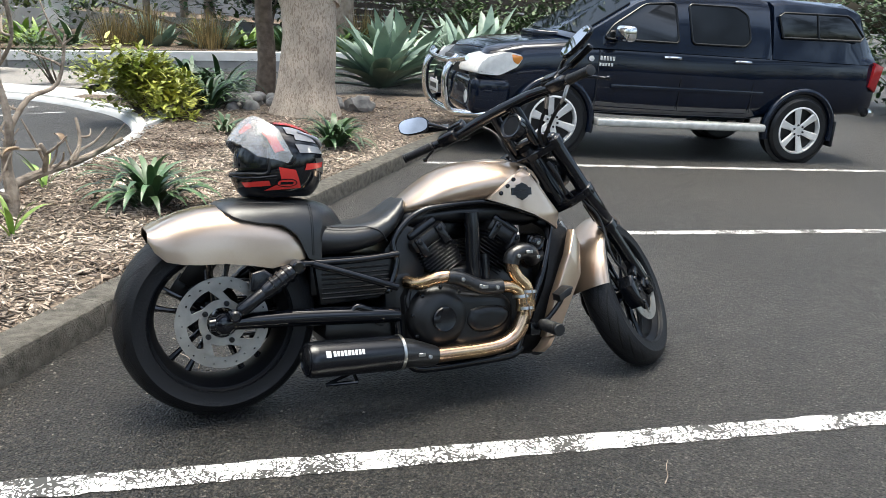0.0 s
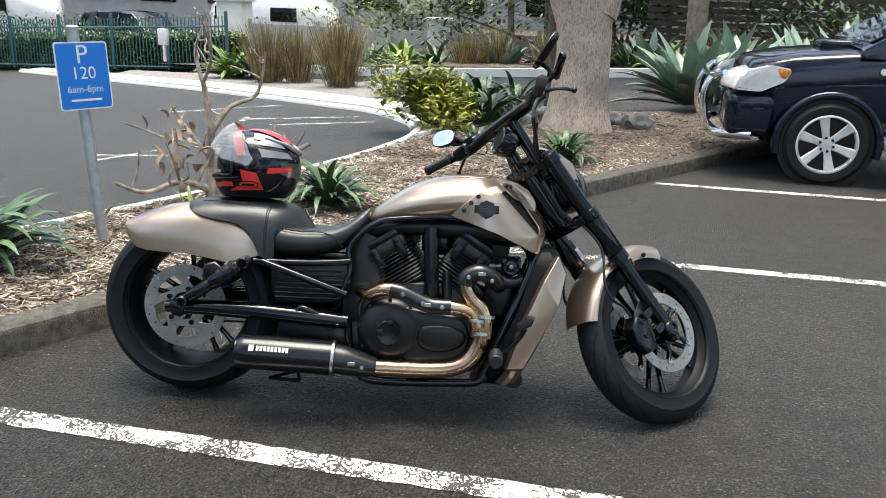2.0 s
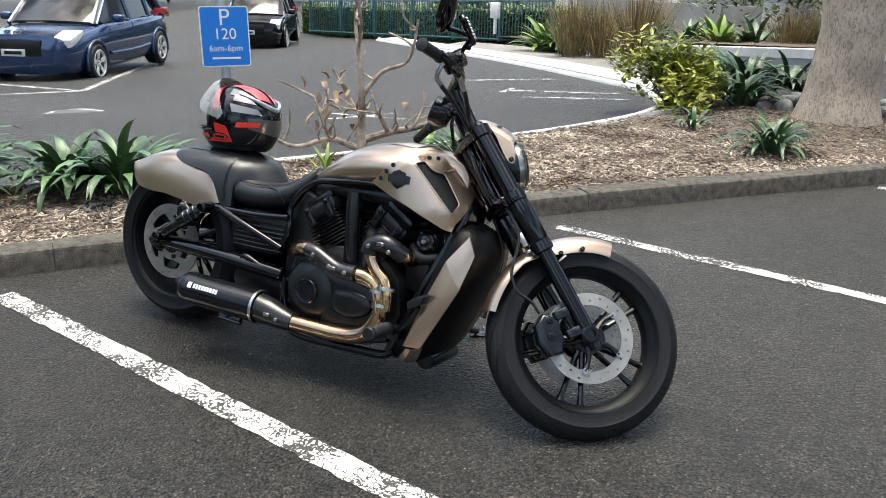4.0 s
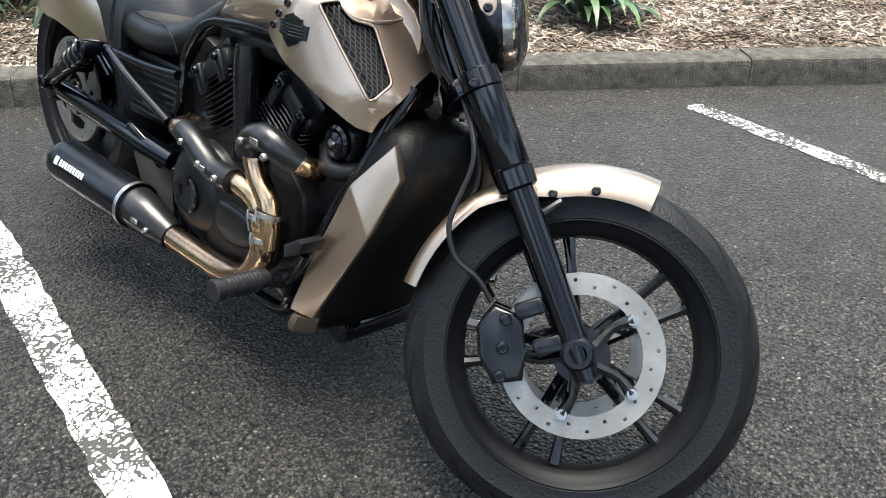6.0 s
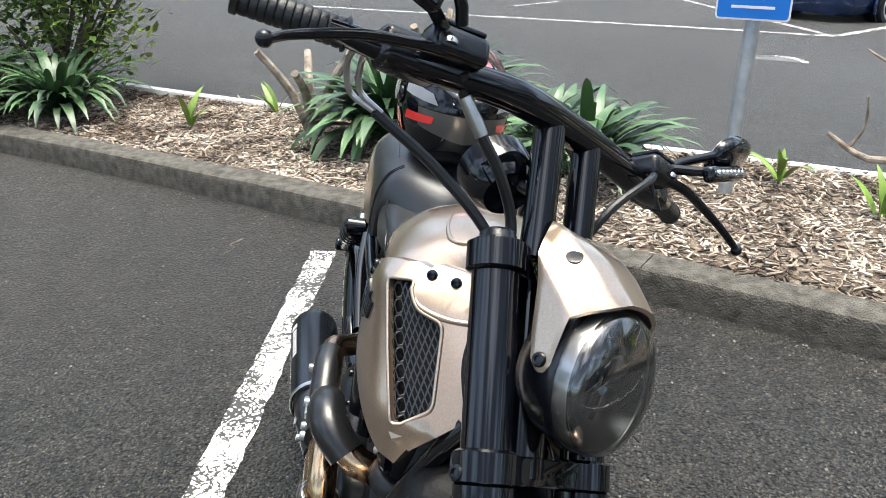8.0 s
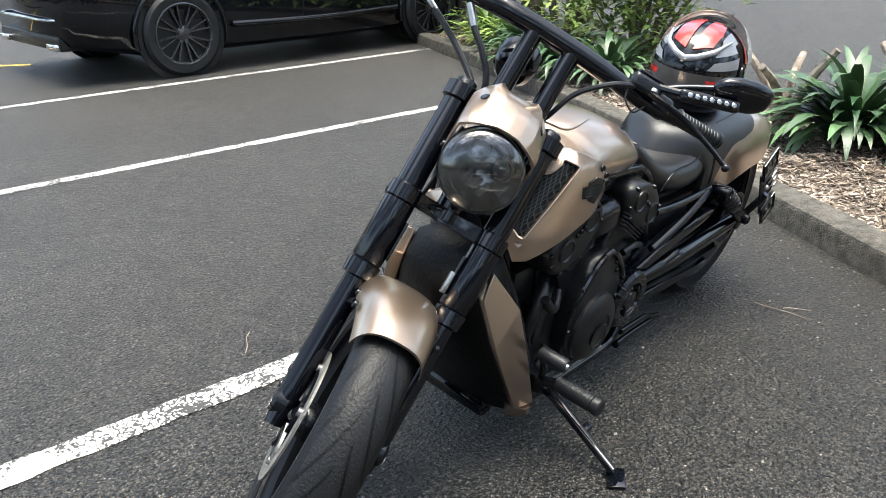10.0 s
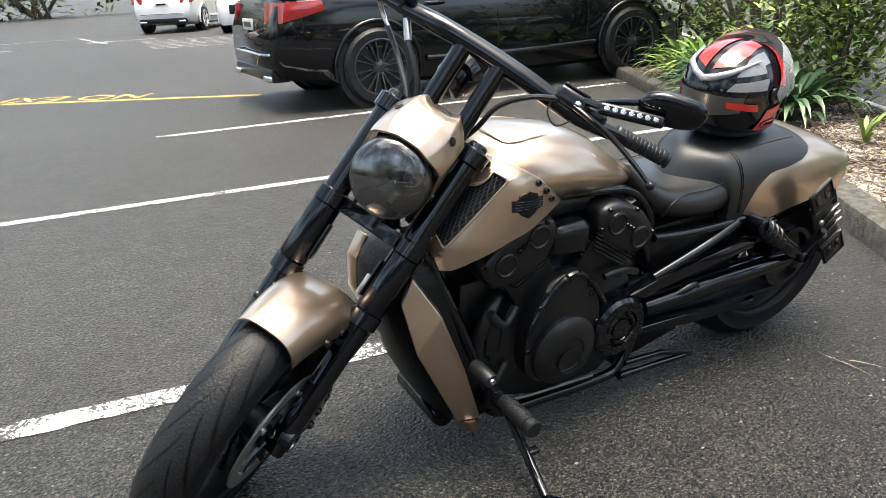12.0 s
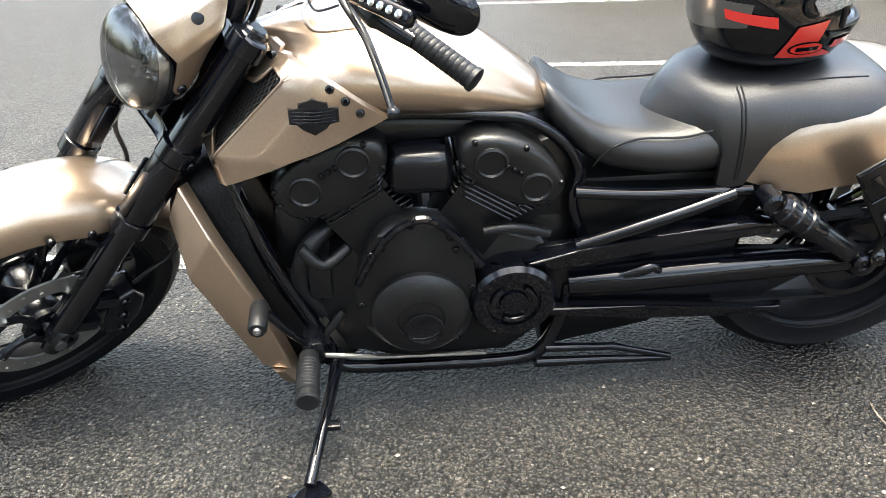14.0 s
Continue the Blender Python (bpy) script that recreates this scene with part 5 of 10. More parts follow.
def make_exhaust(moto):
    ex = new("exhaust")
    ex.empty_display_size = 0.05
    ex.parent = moto
    y = -0.215
    for nm, pts, r in (("rear_header", [(0.60, -0.13, 0.415), (0.635, -0.18, 0.415), (0.69, y, 0.437), (0.745, y - 0.005, 0.437), (0.80, y - 0.005, 0.412), (0.86, y - 0.005, 0.388), (0.95, y - 0.005, 0.388), (1.0, y, 0.37), (1.022, y, 0.33), (1.02, y, 0.29)], 0.023),
                       ("front_header", [(1.09, -0.13, 0.455), (1.085, -0.17, 0.47), (1.06, y + 0.015, 0.495), (1.02, y, 0.508), (0.985, y, 0.494), (0.978, y, 0.46), (1.0, y, 0.42), (1.035, y, 0.385), (1.05, y, 0.34), (1.05, y, 0.29)], 0.024),
                       ("collector", [(1.035, y, 0.325), (1.032, y, 0.27), (1.0, y, 0.21), (0.95, y, 0.178), (0.88, y, 0.166), (0.76, y, 0.163), (0.66, y, 0.162)], 0.029)):
        bm = B()
        sweep(bm, pts, r, 18, 6)
        part(nm, bm, PIPE, ex, "brushed heat-tinted exhaust pipe", 60)
    for pts, r in (([(0.80, y - 0.012, 0.414), (0.86, y - 0.012, 0.392), (0.93, y - 0.012, 0.391)], 0.0275), ([(1.08, -0.185, 0.476), (1.055, y + 0.0, 0.503), (1.02, y - 0.008, 0.514), (0.98, y - 0.008, 0.498), (0.972, y - 0.008, 0.47)], 0.0295), ([(0.72, y - 0.008, 0.439), (0.76, y - 0.011, 0.432), (0.81, y - 0.012, 0.41)], 0.0265)):
        bm = B()
        sweep(bm, pts, r, 18, 6)
        part("heat_shield", bm, CARBON, ex, "dark carbon heat shield", 60)
    for x, z in ((0.765, 0.43), (0.90, 0.392), (1.065, 0.492), (0.985, 0.50), (0.835, 0.402)):
        screw(ex, (x, y - 0.042, z), (0, -1, 0), 0.008, STEEL)
    for x, z in ((0.85, 0.398), (1.03, 0.513)):
        bm = B()
        box(bm, (x, y - 0.041, z), (0.026, 0.004, 0.012), None, 0.001, 1)
        part("shield_badge", bm, STEEL, ex)
    for x, z in ((1.02, 0.345), (1.047, 0.36), (1.035, 0.30)):
        bm = B()
        lathe(bm, [(0.031, -0.006), (0.033, -0.005), (0.033, 0.005), (0.031, 0.006)], Matrix.Translation((x, y, z)) @ pose(0, 0, 0, 80, 0, 0), 22, cap=False)
        part("pipe_clamp", bm, STEEL, ex)
        bm = B()
        sweep(bm, [(x - 0.004, y - 0.033, z + 0.02), (x, y - 0.036, z), (x + 0.004, y - 0.033, z - 0.025)], 0.0022, 6)
        part("spring", bm, STEEL, ex)
    # muffler, rising a little to the rear
    a, b = Vector((0.535, -0.232, 0.190)), Vector((0.2, -0.262, 0.205))
    q = Matrix.Translation(b) @ Vector((0, 1, 0)).rotation_difference((a - b).normalized()).to_matrix().to_4x4()
    L = (a - b).length
    bm = B()
    lathe(bm, [(0.049, 0.0), (0.054, 0.002), (0.0585, 0.012), (0.060, 0.03), (0.060, L - 0.02), (0.0585, L - 0.004), (0.052, L)], q @ Matrix.Diagonal((1, 1, 1.0, 1)), 40)
    muf = part("muffler", bm, BLACK_SATIN, ex, "satin black muffler can")
    bm = B()
    lathe(bm, [(0.0605, L - 0.012), (0.0625, L - 0.010), (0.0625, L - 0.002), (0.0605, L)], q, 40, cap=False)
    part("muffler_band", bm, STEEL, muf)
    bm = B()
    lathe(bm, [(0.046, -0.004), (0.048, -0.003), (0.046, 0.03), (0.042, 0.03), (0.042, 0.0)], q, 32, closed=True)
    part("muffler_tip", bm, BLACK_GLOSS, muf)
    bm = B()
    lathe(bm, [(0.0, 0.03), (0.041, 0.03), (0.041, 0.034), (0, 0.034)], q, 24)
    part("muffler_baffle", bm, BLACK_ROUGH, muf)
    # plain white mark in place of the maker's name
    n_out = (q.to_3x3() @ Vector((0, 0, 1)))
    for off, wd, hh in ((0.224, 0.02, 0.0135), *[(0.203 - 0.0125 * k, 0.0122, 0.0105) for k in range(9)]):
        bm = B()
        ang0, ang1 = radians(24) - hh / 0.075, radians(24) + hh / 0.075
        vs = []
        for oo in (L - off - 0.055 - wd / 2, L - off - 0.055 + wd / 2 - 0.003):
            for t in range(4):
                an = ang0 + (ang1 - ang0) * t / 3
                vs.append(bm.verts.new(q @ Vector((0.0606 * math.cos(an), oo, 0.0606 * math.sin(an)))))
        for t in range(3):
            bm.faces.new((vs[t], vs[t + 1], vs[5 + t], vs[4 + t]))
        part("muffler_mark", bm, WHITE_GLOSS, muf, "plain white bar")
    bm = B()
    sweep(bm, [a + Vector((-0.004, 0, 0)), a + Vector((0.04, 0.004, -0.008)), a + Vector((0.10, 0.012, -0.022)), a + Vector((0.14, 0.017, -0.028))], [0.052, 0.05, 0.041, 0.033], 26, 4)
    part("muffler_cone", bm, CARBON, muf, "dark carbon muffler cone", 60)
    for d in (0.03, 0.10):
        screw(muf, a + Vector((d, -0.045 + d * 0.12, -0.005 - d * 0.15)), (0, -1, 0.1), 0.008, STEEL)
    bm = B()
    box(bm, a + Vector((0.065, -0.043, -0.006)), (0.026, 0.006, 0.012), None, 0.001, 1)
    part("cone_badge", bm, STEEL, muf)
    # folded passenger peg under the muffler
    bm = B()
    sweep(bm, [(0.29, -0.17, 0.09), (0.40, -0.175, 0.088)], 0.007, 8)
    sweep(bm, [(0.29, -0.17, 0.09), (0.39, -0.16, 0.12)], 0.006, 8)
    sweep(bm, [(0.40, -0.175, 0.088), (0.39, -0.16, 0.12)], 0.006, 8)
    part("bracket", bm, BLACK_GLOSS, ex)


def make_swingarm(moto):
    sw = new("swingarm")
    sw.empty_display_size = 0.05
    sw.parent = moto
    for s in (-1, 1):
        bm = B()
        sweep(bm, [(0.56, 0.15 * s, 0.305), (0.42, 0.165 * s, 0.318), (0.2, 0.172 * s, 0.33), (0.02, 0.174 * s, 0.334), (-0.085, 0.17 * s, 0.33)], [0.026, 0.03, 0.03, 0.027, 0.022], 14, 4)
        part("arm", bm, BLACK_GLOSS, sw, "gloss black swingarm", 60)
        bm = B()
        sweep(bm, [(0.5, 0.168 * s, 0.315), (0.42, 0.178 * s, 0.345), (0.395, 0.178 * s, 0.35), (0.36, 0.178 * s, 0.325), (0.2, 0.178 * s, 0.335)], [0.008, 0.014, 0.011, 0.012, 0.008], 10, 3)
        part("arm_gusset", bm, BLACK_GLOSS, sw, "", 60)
        bm = B()
        lathe(bm, [(0, 0.15), (0.03, 0.15), (0.034, 0.165), (0.034, 0.185), (0.026, 0.2), (0.014, 0.204), (0, 0.204)], Matrix.Diagonal((1, s, 1, 1)) @ pose(-0.04, 0, 0.33), 26)
        part("axle_cover", bm, BLACK_GLOSS, sw)
        screw(sw, (-0.06, 0.196 * s, 0.333), (0, s, 0), 0.012, BLACK_SATIN, "axle_nut")
        # shock absorber
        sh = new("shock_absorber")
        sh.empty_display_size = 0.03
        sh.parent = sw
        t, b = Vector((0.197, 0.192 * s, 0.503)), Vector((-0.012, 0.208 * s, 0.36))
        for nm, p, r, mm in (("shock_body", [t.lerp(b, 0.08), t.lerp(b, 0.12), t.lerp(b, 0.5), t.lerp(b, 0.55)], [0.024, 0.028, 0.028, 0.024], BLACK_GLOSS), ("shock_lower", [t.lerp(b, 0.5), t.lerp(b, 0.55), t.lerp(b, 0.9), t.lerp(b, 0.93)], [0.019, 0.022, 0.022, 0.017], BLACK_SATIN)):
            bm = B()
            sweep(bm, p, r, 18)
            part(nm, bm, mm, sh)
        for u in (0.16, 0.27, 0.38):
            bm = B()
            sweep(bm, [t.lerp(b, u - 0.035), t.lerp(b, u - 0.02), t.lerp(b, u + 0.02), t.lerp(b, u + 0.035)], [0.027, 0.0315, 0.0315, 0.027], 20)
            part("collar", bm, BLACK_SATIN, sh)
        for c, r in ((t, 0.022), (b, 0.019)):
            bm = B()
            lathe(bm, [(0, -0.022), (r, -0.022), (r, 0.022), (r * 0.7, 0.027), (r * 0.65, 0.022), (0, 0.022)], Matrix.Translation(c) @ Matrix.Diagonal((1, s, 1, 1)), 20)
            part("shock_mount", bm, BLACK_GLOSS, sh)
    bm = B()
    sweep(bm, [(0.5, -0.16, 0.3), (0.5, 0.16, 0.3)], 0.03, 16)
    part("pivot", bm, BLACK_SATIN, sw)
    bm = B()
    sweep(bm, [(-0.037, -0.19, 0.326), (-0.037, 0.19, 0.326)], 0.012, 14)
    part("rear_axle", bm, STEEL, sw)
    # belt and its guard on the left
    bm = B()
    prism(bm, [(0.63, 0.395), (0.40, 0.418), (0.25, 0.437), (0.215, 0.425), (0.225, 0.355), (0.02, 0.345), (0.02, 0.295), (0.14, 0.225), (0.40, 0.235), (0.63, 0.25)], 0.132, 0.149, xz, 0.004)
    part("inner_guard", bm, BLACK_SATIN, sw)
    bm = B()
    prism(bm, [(0.66, 0.385), (0.56, 0.405), (0.4, 0.43), (0.22, 0.45), (0.17, 0.44), (0.17, 0.415), (0.4, 0.395), (0.6, 0.36)], 0.15, 0.185, xz, 0.006)
    part("belt_guard", bm, BLACK_GLOSS, sw, "gloss black belt guard")
    bm = B()
    prism(bm, [(0.62, 0.262), (0.4, 0.248), (0.16, 0.222), (0.1, 0.225), (0.1, 0.205), (0.16, 0.198), (0.4, 0.215), (0.62, 0.24)], 0.15, 0.178, xz, 0.006)
    part("lower_guard", bm, BLACK_GLOSS, sw)
    for z0, z1 in ((0.372, 0.43), (0.235, 0.222)):
        bm = B()
        prism(bm, [(0.66, z0 + 0.004), (-0.03, z1 + 0.004), (-0.03, z1 - 0.004), (0.66, z0 - 0.004)], 0.135, 0.16, xz)
        part("drive_belt", bm, RUBBER, sw)
    bm = B()
    lathe(bm, [(0.085, 0.13), (0.1, 0.13), (0.1, 0.165), (0.085, 0.165)], pose(-0.037, 0, 0.326), 40, closed=True)
    lathe(bm, [(0, 0.14), (0.086, 0.14), (0.086, 0.15), (0, 0.15)], pose(-0.037, 0, 0.326), 40)
    part("rear_pulley", bm, BLACK_SATIN, sw)
    # brake caliper above the disc
    bm = B()
    prism(bm, [(0.045, 0.43), (0.115, 0.415), (0.13, 0.47), (0.09, 0.5), (0.05, 0.49)], -0.19, -0.14, xz, 0.01, 3)
    part("rear_caliper", bm, BLACK_SATIN, sw, "black brake caliper")


def make_controls(moto):
    ct = new("foot_controls")
    ct.empty_display_size = 0.05
    ct.parent = moto
    for s in (-1, 1):
        bm = B()
        sweep(bm, [(1.085, 0.15 * s, 0.205), (1.09, 0.21 * s, 0.225), (1.09, 0.255 * s, 0.24)], 0.014, 12)
        box(bm, (1.085, 0.18 * s, 0.215), (0.045, 0.06, 0.05), None, 0.008)
        part("peg_bracket", bm, BLACK_SATIN, ct)
        bm = B()
        lathe(bm, [(0, 0.245), (0.019, 0.245), (0.0195, 0.262), (0.022, 0.264), (0.022, 0.345), (0.0195, 0.347), (0.0195, 0.35), (0.023, 0.351), (0.023, 0.366), (0.02, 0.369), (0, 0.369)], Matrix.Diagonal((1, s, 1, 1)) @ pose(1.09, 0, 0.242), 24)
        peg = part("foot_peg", bm, RUBBER, ct, "black rubber foot peg")
        for k in range(9):
            bm = B()
            lathe(bm, [(0.0215, 0.268 + 0.0085 * k), (0.0228, 0.27 + 0.0085 * k), (0.0215, 0.272 + 0.0085 * k)], Matrix.Diagonal((1, s, 1, 1)) @ pose(1.09, 0, 0.242), 20, cap=False)
            part("peg_ring", bm, RUBBER, peg)
    # shift lever, left
    bm = B()
    sweep(bm, [(1.085, 0.19, 0.215), (1.12, 0.215, 0.275), (1.155, 0.225, 0.335), (1.168, 0.23, 0.358)], 0.0085, 10, 4)
    lev = part("shift_lever", bm, BLACK_GLOSS, ct, "gloss black shift lever")
    bm = B()
    lathe(bm, [(0, 0.225), (0.017, 0.225), (0.018, 0.23), (0.018, 0.29), (0.015, 0.296), (0, 0.296)], pose(1.17, 0, 0.36), 20)
    part("toe_peg", bm, RUBBER, lev)
    screw(lev, (1.17, 0.297, 0.36), (0, 1, 0), 0.008, STEEL)
    bm = B()
    sweep(bm, [(1.09, 0.185, 0.19), (0.95, 0.175, 0.16), (0.73, 0.17, 0.145)], 0.0055, 8)
    part("shift_rod", bm, STEEL, ct)
    # brake pedal, right
    bm = B()
    sweep(bm, [(1.09, -0.2, 0.22), (1.13, -0.215, 0.25), (1.17, -0.225, 0.30), (1.185, -0.23, 0.33)], 0.009, 10, 4)
    ped = part("brake_pedal", bm, BLACK_GLOSS, ct, "gloss black brake pedal")
    bm = B()
    prism(bm, [(1.16, 0.32), (1.205, 0.345), (1.215, 0.372), (1.195, 0.372), (1.155, 0.345)], -0.262, -0.205, xz, 0.005)
    part("pedal_pad", bm, RUBBER, ped)
    # side stand
    stand_at = BIKE @ Vector((1.1, 0.455, 0.1))
    bm = B()
    sweep(bm, [(1.04, 0.155, 0.165), (1.047, 0.22, 0.163), (1.098, 0.445, 0.104)], [0.014, 0.0125, 0.0115], 12)
    st = part("side_stand", bm, BLACK_GLOSS, ct, "gloss black side stand, down")
    bm = B()
    box(bm, (0, 0, 0), (0.075, 0.045, 0.008), BIKE.inverted() @ Matrix.Translation((stand_at.x, stand_at.y, 0.006)) @ pose(0, 0, 0, 0, 0, 40), 0.003)
    part("stand_foot", bm, BLACK_GLOSS, st)
    bm = B()
    box(bm, (1.055, 0.33, 0.135), (0.035, 0.02, 0.014), None, 0.003)
    part("stand_tab", bm, BLACK_SATIN, st)
    bm = B()
    sweep(bm, [(0.62, 0.165, 0.1), (0.5, 0.155, 0.085), (0.31, 0.15, 0.068)], [0.012, 0.011, 0.008], 10)
    sweep(bm, [(0.6, 0.16, 0.135), (0.45, 0.155, 0.12), (0.31, 0.15, 0.072)], [0.01, 0.009, 0.007], 10)
    part("passenger_peg", bm, BLACK_GLOSS, ct, "folded gloss black passenger peg")
    # licence holder on the left of the rear wheel
    pl = new("plate_holder")
    pl.empty_display_size = 0.03
    pl.parent = moto
    q = pose(-0.043, 0.25, 0.481) @ pose(0, 0, 0, 0, 34, 0)
    bm = B()
    box(bm, (0.004, -0.006, 0), (0.088, 0.008, 0.20), q, 0.006, 2)
    part("plate_back", bm, BLACK_PLASTIC, pl, "black number plate holder")
    for dz in (0.113, -0.113):
        bm = B()
        box(bm, (0.0, 0.0, dz), (0.092, 0.006, 0.082), q, 0.003, 2)
        fr_ = part("plate_frame", bm, BLACK_PLASTIC, pl)
        bm = B()
        sweep(bm, [q @ Vector((u, 0.004, dz + v)) for u, v in ((-0.042, -0.037), (0.042, -0.037), (0.042, 0.037), (-0.042, 0.037), (-0.042, -0.037))], 0.003, 6)
        part("plate_rim", bm, BLACK_GLOSS, fr_)
        for du in (-0.018, 0.018):
            bm = B()
            box(bm, (du, 0.0042, dz), (0.018, 0.003, 0.034), q, 0.001)
            part("plate_bar", bm, BLACK_GLOSS, fr_)
    for k in range(3):
        bm = B()
        box(bm, (-0.022, 0.0, -0.03 + 0.03 * k), (0.07, 0.012, 0.006), q, 0.002)
        part("plate_slat", bm, BLACK_GLOSS, pl)
    for du, dv in ((0.026, 0.028), (0.026, -0.03)):
        screw(pl, q @ Vector((du, 0.007, dv)), (0, 1, 0), 0.009, STEEL)
    bm = B()
    sweep(bm, [(-0.03, 0.255, 0.46), (-0.03, 0.215, 0.38), (-0.037, 0.19, 0.335)], 0.012, 10)
    part("plate_arm", bm, BLACK_SATIN, pl)


def make_front(moto):
    """Everything that turns with the handlebar: forward, left, up from the top clamp."""
    fk = new("front_fork")
    fk.empty_display_size = 0.05
    fk.parent = moto
    axle = Vector((0.051, 0, -0.753))
    for s in (-1, 1):
        leg = new("fork_leg")
        leg.empty_display_size = 0.03
        leg.parent = fk
        top, bot = Vector((0.022, 0.107 * s, 0.022)), Vector((0.046, 0.105 * s, -0.775))

        def on(u):
            return bot.lerp(top, (u + 0.775) / 0.797)

        for nm, us, rs, mm in (("upper_tube", (0.022, 0.018, -0.23), (0.024, 0.029, 0.029), BLACK_GLOSS), ("fork_cover", (-0.258, -0.262, -0.402, -0.408), (0.029, 0.0345, 0.0345, 0.03), BLACK_GLOSS), ("lower_tube", (-0.40, -0.41, -0.44, -0.70, -0.745, -0.79), (0.0275, 0.0285, 0.0265, 0.0262, 0.025, 0.02), BLACK_GLOSS)):
            bm = B()
            sweep(bm, [on(u) for u in us], rs, 24)
            part(nm, bm, mm, leg, "gloss black fork tube", m=FORK)
        bm = B()
        sweep(bm, [on(0.02), on(0.03), on(0.034)], [0.024, 0.022, 0.017], 24)
        part("fork_cap", bm, BLACK_SATIN, leg, m=FORK)
        for u in (-0.242, -0.425, 0.0):
            bm = B()
            sweep(bm, [on(u - 0.02), on(u - 0.016), on(u + 0.016), on(u + 0.02)], [0.030, 0.0365, 0.0365, 0.030], 24)
            part("fork_ring", bm, BLACK_GLOSS, leg, m=FORK)
        screw(leg, FORK @ (on(-0.25) + Vector((-0.012, 0.034 * s, 0))), FORK.to_3x3() @ Vector((0, s, 0)), 0.01, BLACK_SATIN)
        bm = B()
        lathe(bm, [(0, 0.1), (0.03, 0.1), (0.03, 0.125), (0.024, 0.132), (0.016, 0.132), (0.015, 0.126), (0, 0.126)], pose(axle.x - 0.008, 0, axle.z + 0.01) @ Matrix.Diagonal((1, s, 1, 1)), 26)
        part("axle_clamp", bm, BLACK_SATIN, leg, m=FORK)
        # reflector plate on the cover
        bm = B()
        box(bm, on(-0.34) + Vector((0.006, -0.036 * s, 0)), (0.028, 0.006, 0.09), None, 0.002)
        part("fork_plate", bm, BLACK_SATIN, leg, m=FORK)
    # lower end of the slots shows bright metal
    bm = B()
    box(bm, (0.044, 0.065, -0.36), (0.02, 0.01, 0.05), None, 0.002)
    part("fork_window", bm, STEEL, fk, "", m=FORK)
    # clamps
    for u, th in ((-0.002, 0.03), (-0.242, 0.034)):
        bm = B()
        prism(bm, [(-0.04, -0.05), (-0.015, -0.112), (0.04, -0.112), (0.05, -0.085), (0.03, -0.045), (0.03, 0.045), (0.05, 0.085), (0.04, 0.112), (-0.015, 0.112), (-0.04, 0.05)], u - th / 2, u + th / 2, xy, 0.006)
        part("fork_clamp", bm, BLACK_GLOSS, fk, "gloss black fork clamp", m=FORK)
    bm = B()
    sweep(bm, [(0, 0, -0.25), (0, 0, 0.03)], 0.03, 20)
    part("steering_stem", bm, BLACK_GLOSS, fk, m=FORK)
    bm = B()
    sweep(bm, [axle + Vector((0, -0.115, 0)), axle + Vector((0, 0.135, 0))], 0.012, 16)
    part("front_axle", bm, STEEL, fk, m=FORK)
    wheel(moto, "front_wheel", 0.078, FORK @ Matrix.Translation(axle), 0.323, 0.063, 0.243, FRONT_TREAD, (-1, 1), 0.146, 5)
    # calipers behind the legs
    for s in (-1, 1):
        bm = B()
        c = Vector((-0.075, 0.088 * s, -0.695))
        prism(bm, [(c.x - 0.035, c.z - 0.055), (c.x + 0.015, c.z - 0.065), (c.x + 0.035, c.z - 0.02), (c.x + 0.05, c.z + 0.04), (c.x + 0.01, c.z + 0.075), (c.x - 0.03, c.z + 0.05), (c.x - 0.045, c.z)], 0.055 * s, 0.12 * s, xz, 0.01, 3)
        cal = part("brake_caliper", bm, BLACK_SATIN, fk, "satin black brake caliper", m=FORK)
        for dx, dz in ((-0.02, -0.045), (0.02, 0.045), (0.0, 0.0)):
            screw(cal, FORK @ Vector((c.x + dx, 0.122 * s, c.z + dz)), FORK.to_3x3() @ Vector((0, s, 0)), 0.011, BLACK_GLOSS, "bolt")
        bm = B()
        box(bm, (c.x + 0.065, 0.11 * s, c.z + 0.05), (0.05, 0.03, 0.03), None, 0.006)
        box(bm, (c.x + 0.075, 0.11 * s, c.z - 0.02), (0.05, 0.03, 0.03), None, 0.006)
        part("caliper_lug", bm, BLACK_SATIN, cal, m=FORK)
        bm = B()
        sweep(bm, [(-0.008, 0.085 * s, -0.24), (-0.011, 0.11 * s, -0.324), (-0.03, 0.116 * s, -0.382), (-0.085, 0.115 * s, -0.445), (-0.103, 0.113 * s, -0.48), (-0.104, 0.111 * s, -0.527), (-0.08, 0.108 * s, -0.569), (-0.07, 0.1 * s, -0.615)], 0.005, 8, 6)
        part("brake_hose", bm, RUBBER, cal, "black brake hose", m=FORK)
    # mudguard hugging the tyre
    bm = B()
    rows = []
    for k in range(29):
        a = radians(47) + radians(93) * k / 28          # from the front edge over the top to the rear
        e = min(1, k / 3, (28 - k) / 4)
        w = 0.074 + 0.018 * min(1, k / 10, (28 - k) / 8 + 0.35)
        r = 0.347
        ring = []
        for j in range(17):
            t = -1 + 2 * j / 16
            y = w * math.sin(t * 1.35) / math.sin(1.35)
            rr = r - (0.062 - 0.036 * min(1, max(0, (k - 10) / 8))) * (abs(t) ** 2.6)
            ring.append(axle + Vector((rr * math.cos(a), y, rr * math.sin(a))))
        rows.append(ring)
    rings_to(bm, rows, closed=False, cap=False)
    shell(bm, 0.006, lambda c: (axle - Vector((c.x, axle.y, c.z))).normalized())
    fen = part("front_fender", bm, GOLD, moto, "champagne gold front mudguard", 50, m=FORK)
